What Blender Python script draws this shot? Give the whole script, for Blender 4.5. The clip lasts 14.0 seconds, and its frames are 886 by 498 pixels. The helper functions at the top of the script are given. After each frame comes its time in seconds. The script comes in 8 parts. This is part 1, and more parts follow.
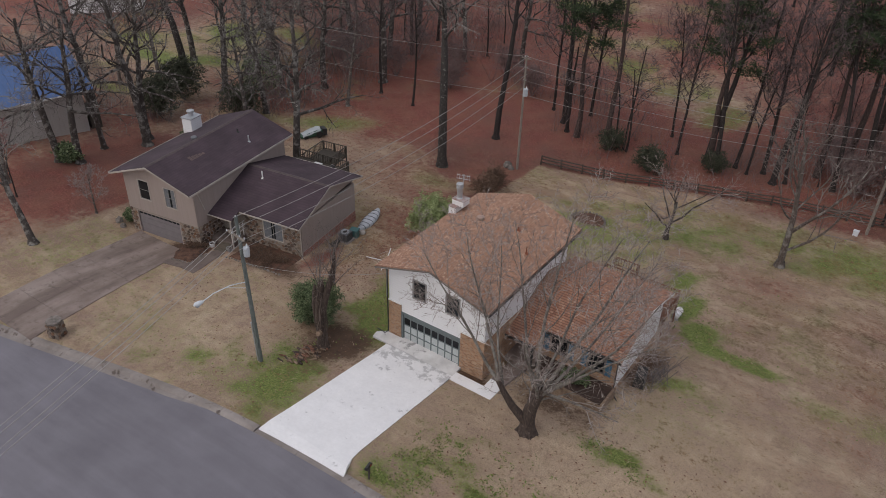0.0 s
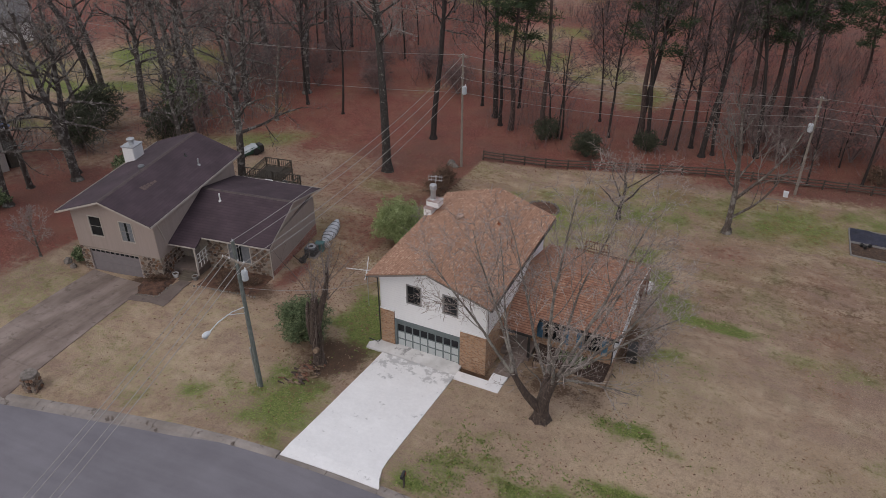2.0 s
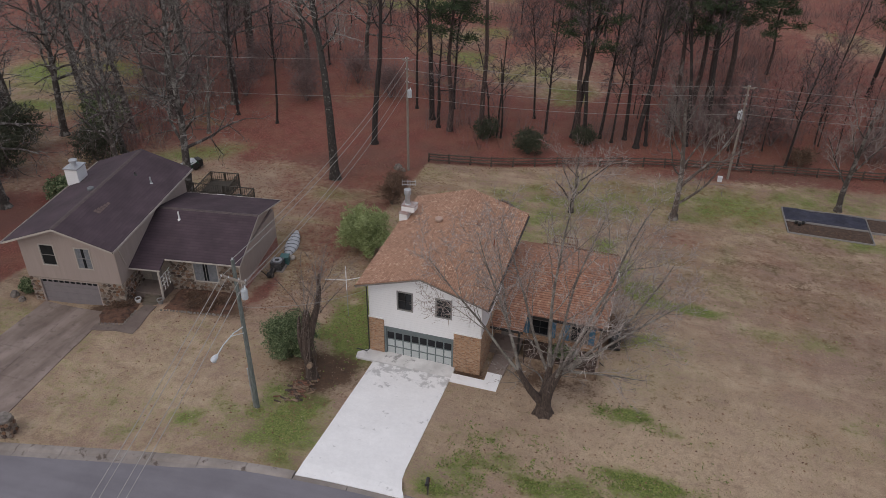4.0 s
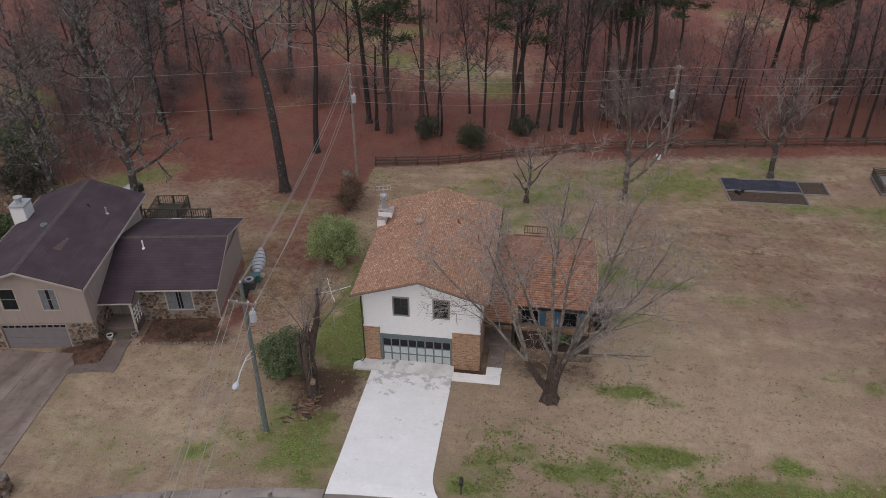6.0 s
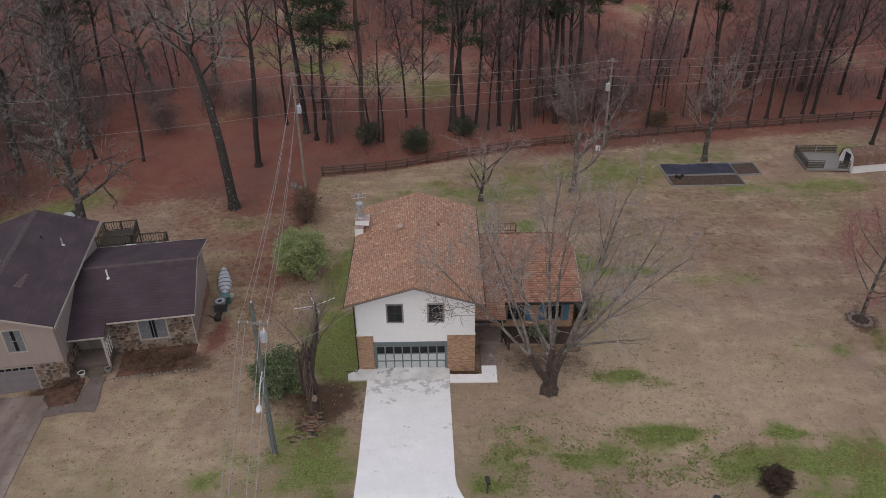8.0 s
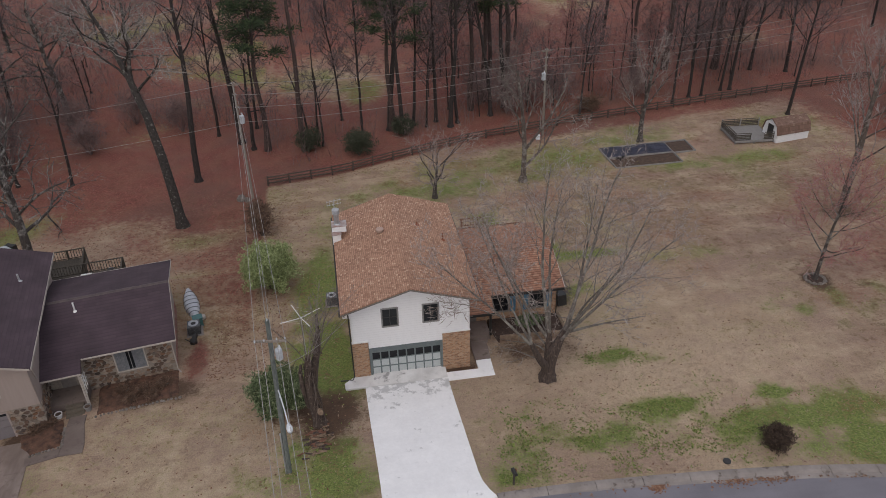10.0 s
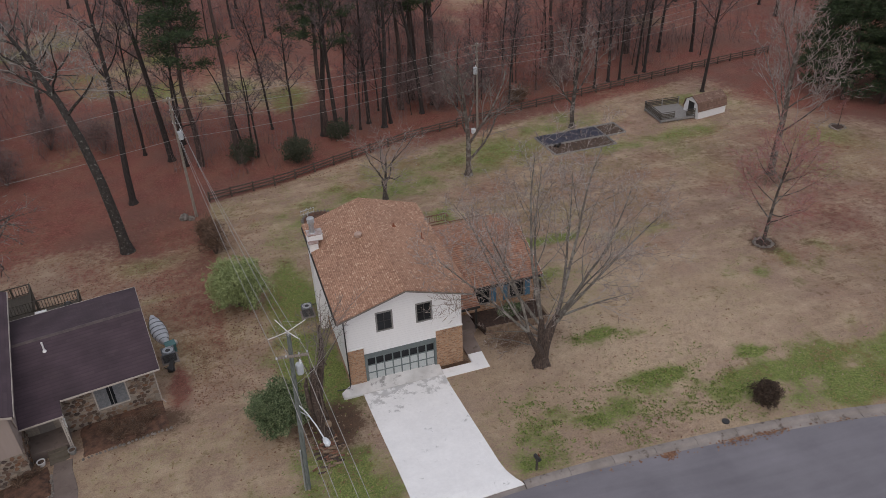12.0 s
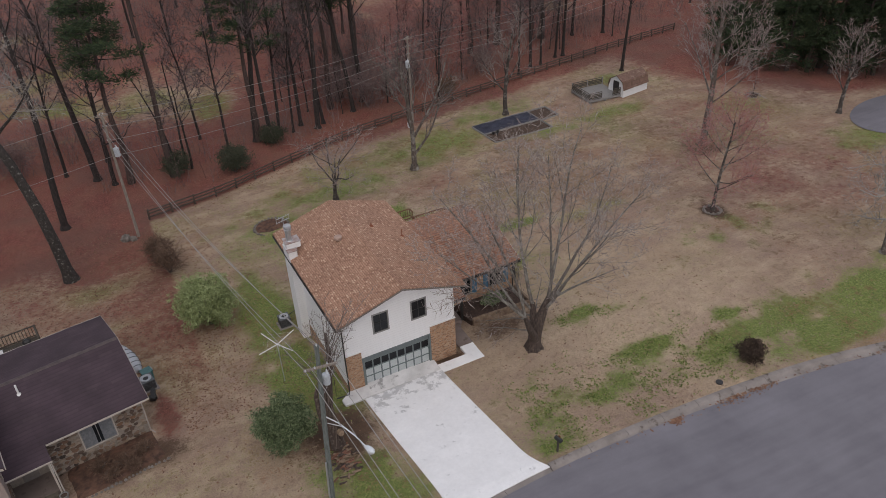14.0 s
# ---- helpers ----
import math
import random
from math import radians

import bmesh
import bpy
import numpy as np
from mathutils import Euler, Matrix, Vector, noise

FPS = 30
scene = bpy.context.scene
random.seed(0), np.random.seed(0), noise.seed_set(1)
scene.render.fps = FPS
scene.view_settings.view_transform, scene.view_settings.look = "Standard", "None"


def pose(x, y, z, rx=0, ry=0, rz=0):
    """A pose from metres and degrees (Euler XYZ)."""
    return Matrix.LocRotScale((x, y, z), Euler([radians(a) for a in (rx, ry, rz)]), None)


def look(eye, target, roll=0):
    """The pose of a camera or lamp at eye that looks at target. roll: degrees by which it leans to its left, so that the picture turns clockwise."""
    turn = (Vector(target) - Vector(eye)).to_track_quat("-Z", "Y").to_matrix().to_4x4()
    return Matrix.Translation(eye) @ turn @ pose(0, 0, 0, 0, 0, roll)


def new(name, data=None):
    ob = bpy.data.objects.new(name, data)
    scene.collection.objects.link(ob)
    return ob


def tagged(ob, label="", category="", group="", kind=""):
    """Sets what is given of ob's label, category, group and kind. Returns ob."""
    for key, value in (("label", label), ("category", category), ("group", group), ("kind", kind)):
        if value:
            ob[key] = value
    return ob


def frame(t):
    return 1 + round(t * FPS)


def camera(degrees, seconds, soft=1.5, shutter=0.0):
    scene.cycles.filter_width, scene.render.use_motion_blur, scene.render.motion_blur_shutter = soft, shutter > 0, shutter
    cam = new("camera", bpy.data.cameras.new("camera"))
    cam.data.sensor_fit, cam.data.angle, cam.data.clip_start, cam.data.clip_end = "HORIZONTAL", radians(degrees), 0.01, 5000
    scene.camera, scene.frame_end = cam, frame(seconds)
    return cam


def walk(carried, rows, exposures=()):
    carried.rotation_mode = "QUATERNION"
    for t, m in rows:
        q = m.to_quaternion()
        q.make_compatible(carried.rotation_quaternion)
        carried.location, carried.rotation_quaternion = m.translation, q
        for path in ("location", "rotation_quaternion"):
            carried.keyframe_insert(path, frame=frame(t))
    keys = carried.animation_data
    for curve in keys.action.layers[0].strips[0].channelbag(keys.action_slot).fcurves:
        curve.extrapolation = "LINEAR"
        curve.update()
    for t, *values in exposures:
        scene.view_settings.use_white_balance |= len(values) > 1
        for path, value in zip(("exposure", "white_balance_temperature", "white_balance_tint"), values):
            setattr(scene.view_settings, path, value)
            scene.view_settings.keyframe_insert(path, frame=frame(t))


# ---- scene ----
cam = camera(60.2, 14.0, soft=0.7)
PATH = [
    (0, (27.284, -35.06, 36.948), (26.339, -33.673, 35.86), 1.8),
    (0.5, (26.02, -35.935, 36.93), (25.126, -34.512, 35.845), 1.1),
    (1, (24.733, -36.798, 36.914), (23.893, -35.341, 35.832), 1.3),
    (1.5, (23.407, -37.636, 36.901), (22.624, -36.145, 35.822), 1.1),
    (2, (22.021, -38.442, 36.891), (21.299, -36.92, 35.813), 0.1),
    (2.5, (20.593, -39.165, 36.882), (19.931, -37.615, 35.806), -0.0),
    (3, (19.146, -39.75, 36.882), (18.545, -38.173, 35.808), 0.6),
    (5.5, (12.033, -41.701, 37.115), (11.732, -40.041, 36.042), -0.3),
    (6, (10.624, -42.0, 37.131), (10.382, -40.33, 36.058), -0.6),
    (6.5, (9.194, -42.229, 37.139), (9.013, -40.549, 36.068), -0.6),
    (7, (7.723, -42.39, 37.136), (7.604, -40.704, 36.067), -0.6),
    (7.5, (6.252, -42.48, 37.131), (6.197, -40.791, 36.062), -1.0),
    (8, (4.805, -42.463, 37.132), (4.81, -40.771, 36.066), -0.8),
    (10.5, (-2.4, -41.611, 37.249), (-2.086, -39.957, 36.171), -1.9),
    (11, (-3.873, -41.341, 37.273), (-3.495, -39.701, 36.193), -2.1),
    (11.5, (-5.342, -41.004, 37.291), (-4.901, -39.379, 36.211), -2.1),
    (12, (-6.79, -40.562, 37.312), (-6.287, -38.958, 36.229), -2.3),
    (12.5, (-8.212, -40.011, 37.333), (-7.648, -38.431, 36.243), -2.6),
    (13, (-9.607, -39.378, 37.346), (-8.983, -37.824, 36.253), -2.6),
    (13.5, (-10.971, -38.676, 37.358), (-10.288, -37.151, 36.259), -2.8),
    (14, (-12.308, -37.935, 37.372), (-11.568, -36.441, 36.267), -2.9),
]
walk(cam, [(t, look(eye, target, roll)) for t, eye, target, roll in PATH])

# ---- world, sun, exposure ----
world = bpy.data.worlds.new("overcast_sky")
scene.world = world
world.use_nodes = True
wn, wl = world.node_tree.nodes, world.node_tree.links
sky = wn.new("ShaderNodeTexSky")
sky.sky_type = "NISHITA"
sky.sun_disc = False
sky.sun_elevation, sky.sun_rotation = radians(48), radians(200)
sky.air_density, sky.dust_density, sky.ozone_density = 1.0, 4.0, 1.0
cloud = wn.new("ShaderNodeMixRGB")
cloud.inputs[0].default_value = 0.62
cloud.inputs[2].default_value = (6.75, 6.75, 7.25, 1)
wl.new(sky.outputs[0], cloud.inputs[1])
wl.new(cloud.outputs[0], wn["Background"].inputs[0])
wn["Background"].inputs[1].default_value = 0.124
sun = new("sun", bpy.data.lights.new("sun", "SUN"))
sun.data.energy, sun.data.angle, sun.data.color = 0.6, radians(60), (1.0, 0.96, 0.92)
sun.matrix_world = look((0, 0, 80), (0 + 12, 0 + 38, 20))
scene.view_settings.exposure = -0.01

# ---- materials ----
def material(name, rough=0.8, metal=0.0):
    m = bpy.data.materials.new(name)
    m.use_nodes = True
    n, l = m.node_tree.nodes, m.node_tree.links
    b = n["Principled BSDF"]
    b.inputs["Roughness"].default_value = rough
    b.inputs["Metallic"].default_value = metal
    return m, n, l, b


def noise_tex(n, l, scale, detail=4.0, vec=None, rough=0.6):
    t = n.new("ShaderNodeTexNoise")
    t.inputs["Scale"].default_value = scale
    t.inputs["Detail"].default_value = detail
    t.inputs["Roughness"].default_value = rough
    if vec is not None:
        l.new(vec, t.inputs["Vector"])
    return t.outputs["Fac"]


def ramp(n, l, fac, *stops):
    r = n.new("ShaderNodeValToRGB")
    e = r.color_ramp.elements
    while len(e) < len(stops):
        e.new(0.5)
    for k, (p, c) in zip(e, stops):
        k.position = p
        k.color = (*c, 1) if len(c) == 3 else c
    l.new(fac, r.inputs[0])
    return r.outputs[0]


def grey(v):
    return (v, v, v)


def mixc(n, l, fac, a, b, blend="MIX"):
    m = n.new("ShaderNodeMixRGB")
    m.blend_type = blend
    for k, v in ((0, fac), (1, a), (2, b)):
        if isinstance(v, (int, float)):
            m.inputs[k].default_value = v
        elif isinstance(v, tuple):
            m.inputs[k].default_value = (*v, 1)
        else:
            l.new(v, m.inputs[k])
    return m.outputs[0]


def bump(n, l, b, height, strength=0.4, dist=0.02):
    k = n.new("ShaderNodeBump")
    k.inputs["Strength"].default_value = strength
    k.inputs["Distance"].default_value = dist
    l.new(height, k.inputs["Height"])
    l.new(k.outputs[0], b.inputs["Normal"])


def objvec(n):
    return n.new("ShaderNodeTexCoord").outputs["Object"]


def mapped(n, l, vec, scale):
    m = n.new("ShaderNodeMapping")
    m.inputs["Scale"].default_value = scale
    l.new(vec, m.inputs["Vector"])
    return m.outputs[0]


def plain(name, a, b, scale=3.0, fine=40.0, rough=0.8, metal=0.0, relief=0.3, dist=0.01, dirt=0.25):
    """A surface of two close tones in large blotches, with a fine grain and relief."""
    m, n, l, bs = material(name, rough, metal)
    v = objvec(n)
    big = noise_tex(n, l, scale, 5, v)
    small = noise_tex(n, l, fine, 3, v)
    c = ramp(n, l, big, (0.3, a), (0.7, b))
    c = mixc(n, l, dirt, c, ramp(n, l, small, (0.25, grey(0.25)), (0.75, grey(1.0))), "MULTIPLY")
    l.new(c, bs.inputs["Base Color"])
    bump(n, l, bs, small, relief, dist)
    return m


def shingles(name, cols, along, old=0.3, wide=0.30, row=0.15, joint=0.1, band=0.0):
    """Asphalt shingles in courses; along: the axis (0 x, 1 y) of the courses."""
    m, n, l, bs = material(name, 0.92)
    v = objvec(n)
    sep = n.new("ShaderNodeSeparateXYZ")
    l.new(v, sep.inputs[0])
    com = n.new("ShaderNodeCombineXYZ")
    l.new(sep.outputs[along], com.inputs[0])
    l.new(sep.outputs[1 - along], com.inputs[1])
    k = n.new("ShaderNodeTexBrick")
    k.offset = 0.37
    k.inputs["Scale"].default_value = 1.0
    k.inputs["Brick Width"].default_value = wide
    k.inputs["Row Height"].default_value = row
    k.inputs["Mortar Size"].default_value = 0.012
    k.inputs["Mortar Smooth"].default_value = 0.3
    k.inputs["Bias"].default_value = 0.0
    k.inputs["Color1"].default_value = (0.4, 0.4, 0.4, 1)
    k.inputs["Color2"].default_value = (1, 1, 1, 1)
    k.inputs["Mortar"].default_value = (joint, joint, joint, 1)
    l.new(com.outputs[0], k.inputs["Vector"])
    c = ramp(n, l, k.outputs["Color"], (0.0, cols[0]), (0.45, cols[0]), (0.62, cols[1]), (0.9, cols[1]), (0.97, cols[2]))
    blot = noise_tex(n, l, 0.5, 5, v, 0.55)
    c = mixc(n, l, old, c, ramp(n, l, blot, (0.25, grey(0.6)), (0.75, grey(1.15))), "MULTIPLY")
    grain = noise_tex(n, l, 45, 2, v)
    c = mixc(n, l, 0.3, c, ramp(n, l, grain, (0.3, grey(0.5)), (0.7, grey(1.2))), "MULTIPLY")
    l.new(c, bs.inputs["Base Color"])
    saw = n.new("ShaderNodeMath")
    saw.operation = "FRACT"
    dv = n.new("ShaderNodeMath")
    dv.operation = "DIVIDE"
    dv.inputs[1].default_value = row
    l.new(sep.outputs[1 - along], dv.inputs[0])
    l.new(dv.outputs[0], saw.inputs[0])
    if band:
        # the shadow line at each course's lap, painted into the shingle colour
        b = n.new("ShaderNodeMixRGB")
        b.blend_type = "MULTIPLY"
        b.inputs[0].default_value = band
        l.new(c, b.inputs[1])
        l.new(ramp(n, l, saw.outputs[0], (0.0, grey(0.3)), (0.12, grey(0.35)), (0.34, grey(1.0))), b.inputs[2])
        l.new(b.outputs[0], bs.inputs["Base Color"])
    bump(n, l, bs, saw.outputs[0], 0.5, 0.03)
    return m


def bricks(name, c1, c2, mortar, w=0.22, h=0.075):
    m, n, l, bs = material(name, 0.85)
    v = objvec(n)
    sep = n.new("ShaderNodeSeparateXYZ")
    l.new(v, sep.inputs[0])
    ad = n.new("ShaderNodeMath")
    l.new(sep.outputs[0], ad.inputs[0])
    l.new(sep.outputs[1], ad.inputs[1])
    com = n.new("ShaderNodeCombineXYZ")
    l.new(ad.outputs[0], com.inputs[0])
    l.new(sep.outputs[2], com.inputs[1])
    k = n.new("ShaderNodeTexBrick")
    k.inputs["Scale"].default_value = 1.0
    k.inputs["Brick Width"].default_value = w
    k.inputs["Row Height"].default_value = h
    k.inputs["Mortar Size"].default_value = 0.008
    k.inputs["Color1"].default_value = (0, 0, 0, 1)
    k.inputs["Color2"].default_value = (1, 1, 1, 1)
    k.inputs["Mortar"].default_value = (0.5, 0.5, 0.5, 1)
    l.new(com.outputs[0], k.inputs["Vector"])
    blot = noise_tex(n, l, 2.2, 5, v)
    c = ramp(n, l, k.outputs["Color"], (0.0, c1), (0.5, c2), (1.0, tuple(0.6 * a + 0.4 * b for a, b in zip(c2, mortar))))
    c = mixc(n, l, k.outputs["Fac"], c, mortar)
    c = mixc(n, l, 0.5, c, ramp(n, l, blot, (0.3, grey(0.5)), (0.7, grey(1.1))), "MULTIPLY")
    l.new(c, bs.inputs["Base Color"])
    bump(n, l, bs, k.outputs["Fac"], -0.5, 0.01)
    return m


def siding(name, a, b, lap=0.2, dirt=0.3):
    """Horizontal lap boards with faint streaks."""
    m, n, l, bs = material(name, 0.55)
    v = objvec(n)
    sep = n.new("ShaderNodeSeparateXYZ")
    l.new(v, sep.inputs[0])
    dv = n.new("ShaderNodeMath")
    dv.operation = "DIVIDE"
    dv.inputs[1].default_value = lap
    l.new(sep.outputs[2], dv.inputs[0])
    fr = n.new("ShaderNodeMath")
    fr.operation = "FRACT"
    l.new(dv.outputs[0], fr.inputs[0])
    streak = noise_tex(n, l, 1.0, 5, mapped(n, l, v, (4, 4, 0.4)))
    c = ramp(n, l, streak, (0.2, a), (0.8, b))
    fine = noise_tex(n, l, 30, 3, v)
    c = mixc(n, l, dirt, c, ramp(n, l, fine, (0.3, grey(0.7)), (0.7, grey(1.0))), "MULTIPLY")
    edge = ramp(n, l, fr.outputs[0], (0.0, grey(0.8)), (0.14, grey(1.0)))
    c = mixc(n, l, 0.8, c, edge, "MULTIPLY")
    l.new(c, bs.inputs["Base Color"])
    bump(n, l, bs, fr.outputs[0], -0.5, 0.02)
    return m


def varied(name, cols, rough=0.9, island=True, relief=0.0):
    """Many small pieces of one stuff, each a tone of its own."""
    m, n, l, bs = material(name, rough)
    if island:
        r = n.new("ShaderNodeNewGeometry").outputs["Random Per Island"]
    else:
        r = n.new("ShaderNodeObjectInfo").outputs["Random"]
    k = len(cols) - 1
    c = ramp(n, l, r, *[(i / k, q) for i, q in enumerate(cols)])
    v = objvec(n)
    c = mixc(n, l, 0.35, c, ramp(n, l, noise_tex(n, l, 9, 4, v), (0.3, grey(0.5)), (0.7, grey(1.2))), "MULTIPLY")
    l.new(c, bs.inputs["Base Color"])
    if relief:
        bump(n, l, bs, noise_tex(n, l, 25, 4, v), relief, 0.02)
    return m


def bark(name, a, b, pale=None, cut=0.5):
    m, n, l, bs = material(name, 0.95)
    v = objvec(n)
    stripes = noise_tex(n, l, 1.0, 6, mapped(n, l, v, (14, 14, 2.2)))
    c = ramp(n, l, stripes, (0.3, a), (0.7, b))
    if pale:
        lich = noise_tex(n, l, 1.6 if cut < 0.55 else 4.5, 5, v)
        c = mixc(n, l, ramp(n, l, lich, (cut, grey(0)), (cut + 0.12, grey(0.8))), c, pale)
    l.new(c, bs.inputs["Base Color"])
    bump(n, l, bs, stripes, 0.6, 0.03)
    return m


def glass(name, tint):
    m, n, l, bs = material(name, 0.06)
    v = objvec(n)
    c = ramp(n, l, noise_tex(n, l, 1.2, 2, v), (0.35, tint), (0.65, tuple(1.6 * t for t in tint)))
    l.new(c, bs.inputs["Base Color"])
    bs.inputs["Specular IOR Level"].default_value = 0.22
    return m


def ground_material():
    m, n, l, bs = material("lawn_and_leaf_litter", 0.97)
    v = n.new("ShaderNodeTexCoord").outputs["Object"]
    at = n.new("ShaderNodeAttribute")
    at.attribute_name = "cover"
    sep = n.new("ShaderNodeSeparateColor")
    l.new(at.outputs["Color"], sep.inputs[0])
    n0 = noise_tex(n, l, 0.1, 5, v, 0.6)
    n1 = noise_tex(n, l, 0.35, 7, v, 0.7)
    n2 = noise_tex(n, l, 1.5, 9, v, 0.72)
    n3 = noise_tex(n, l, 14, 5, v, 0.7)
    n4 = noise_tex(n, l, 7, 6, v, 0.8)
    straw = ramp(n, l, n2, (0.36, (0.215, 0.144, 0.094)), (0.5, (0.375, 0.27, 0.181)), (0.63, (0.54, 0.412, 0.295)))
    straw = mixc(n, l, ramp(n, l, n1, (0.42, grey(0)), (0.66, grey(0.75))), straw, (0.32, 0.214, 0.147))
    straw = mixc(n, l, ramp(n, l, n0, (0.42, grey(0)), (0.6, grey(0.6))), straw, (0.335, 0.224, 0.172))
    straw = mixc(n, l, ramp(n, l, n1, (0.34, grey(0.45)), (0.46, grey(0))), straw, (0.48, 0.385, 0.275))
    n6 = noise_tex(n, l, 0.8, 5, mapped(n, l, v, (1.0, 0.55, 1)), 0.62)
    straw = mixc(n, l, ramp(n, l, n6, (0.52, grey(0)), (0.66, grey(0.6))), straw, (0.235, 0.165, 0.112))
    straw = mixc(n, l, ramp(n, l, n6, (0.34, grey(0.35)), (0.46, grey(0))), straw, (0.54, 0.43, 0.315))
    n5 = noise_tex(n, l, 0.22, 6, mapped(n, l, v, (0.8, 1.6, 1)), 0.65)
    straw = mixc(n, l, ramp(n, l, n5, (0.5, grey(0)), (0.7, grey(0.4))), straw, (0.262, 0.192, 0.115))
    # long mown streaks: mauve thatch and bleached straw
    n7 = noise_tex(n, l, 0.42, 6, mapped(n, l, v, (0.55, 1.25, 1)), 0.6)
    n8 = noise_tex(n, l, 1.1, 5, mapped(n, l, v, (0.5, 1.3, 1)), 0.6)
    straw = mixc(n, l, ramp(n, l, n7, (0.5, grey(0)), (0.64, grey(0.62))), straw, (0.27, 0.178, 0.142))
    straw = mixc(n, l, ramp(n, l, n7, (0.36, grey(0.5)), (0.47, grey(0))), straw, (0.50, 0.385, 0.268))
    straw = mixc(n, l, ramp(n, l, n8, (0.53, grey(0)), (0.68, grey(0.5))), straw, (0.225, 0.15, 0.105))
    dry = n.new("ShaderNodeMath")
    dry.operation = "MULTIPLY"
    l.new(at.outputs["Alpha"], dry.inputs[0])
    l.new(ramp(n, l, n2, (0.3, grey(0.25)), (0.65, grey(0.9))), dry.inputs[1])
    straw = mixc(n, l, dry.outputs[0], straw, (0.555, 0.427, 0.298))
    green = ramp(n, l, n4, (0.3, (0.075, 0.10, 0.022)), (0.5, (0.165, 0.205, 0.05)), (0.72, (0.285, 0.315, 0.105)))
    litter = ramp(n, l, n4, (0.28, (0.05, 0.015, 0.012)), (0.5, (0.18, 0.054, 0.041)), (0.66, (0.36, 0.132, 0.098)))
    litter = mixc(n, l, ramp(n, l, n1, (0.40, grey(0)), (0.58, grey(0.6))), litter, (0.225, 0.10, 0.066))
    litter = mixc(n, l, ramp(n, l, n0, (0.47, grey(0)), (0.62, grey(0.7))), litter, (0.155, 0.075, 0.058))
    soil = ramp(n, l, n2, (0.3, (0.06, 0.035, 0.022)), (0.7, (0.13, 0.075, 0.045)))

    def edged(k):
        q = n.new("ShaderNodeMath")
        q.operation = "MULTIPLY_ADD"
        l.new(n2, q.inputs[0])
        q.inputs[1].default_value = 0.7
        l.new(k, q.inputs[2])
        p = n.new("ShaderNodeMath")
        p.operation = "MULTIPLY_ADD"
        l.new(n4, p.inputs[0])
        p.inputs[1].default_value = 0.7
        l.new(q.outputs[0], p.inputs[2])
        return ramp(n, l, p.outputs[0], (0.78, grey(0)), (1.44, grey(1)))
    c = mixc(n, l, edged(sep.outputs[1]), straw, green)
    c = mixc(n, l, edged(sep.outputs[0]), c, litter)
    c = mixc(n, l, edged(sep.outputs[2]), c, soil)
    c = mixc(n, l, 0.6, c, ramp(n, l, n4, (0.3, grey(0.6)), (0.7, grey(1.36))), "MULTIPLY")
    c = mixc(n, l, 0.3, c, ramp(n, l, n3, (0.3, grey(0.42)), (0.7, grey(1.55))), "MULTIPLY")
    l.new(c, bs.inputs["Base Color"])
    bump(n, l, bs, n4, 1.0, 0.14)
    return m


def asphalt_material():
    m, n, l, bs = material("asphalt", 0.85)
    v = objvec(n)
    a = noise_tex(n, l, 0.25, 6, v)
    b = noise_tex(n, l, 60, 3, v)
    c = ramp(n, l, a, (0.3, (0.142, 0.133, 0.152)), (0.7, (0.185, 0.175, 0.197)))
    st = noise_tex(n, l, 1.0, 4, mapped(n, l, v, (0.05, 1.1, 1)))
    c = mixc(n, l, 0.35, c, ramp(n, l, st, (0.35, grey(0.7)), (0.65, grey(1.15))), "MULTIPLY")
    c = mixc(n, l, 0.4, c, ramp(n, l, b, (0.3, grey(0.6)), (0.7, grey(1.25))), "MULTIPLY")
    l.new(c, bs.inputs["Base Color"])
    bump(n, l, bs, b, 0.4, 0.01)
    return m


def concrete(name, a, b, stain, amount=0.5):
    m, n, l, bs = material(name, 0.85)
    v = objvec(n)
    big = noise_tex(n, l, 0.6, 7, v, 0.65)
    fine = noise_tex(n, l, 50, 3, v)
    c = ramp(n, l, big, (0.3, a), (0.7, b))
    spot = noise_tex(n, l, 1.5, 6, v, 0.6)
    c = mixc(n, l, ramp(n, l, spot, (0.58, grey(0)), (0.66, grey(amount))), c, stain)
    c = mixc(n, l, 0.2, c, ramp(n, l, fine, (0.3, grey(0.7)), (0.7, grey(1.1))), "MULTIPLY")
    l.new(c, bs.inputs["Base Color"])
    bump(n, l, bs, fine, 0.2, 0.005)
    return m


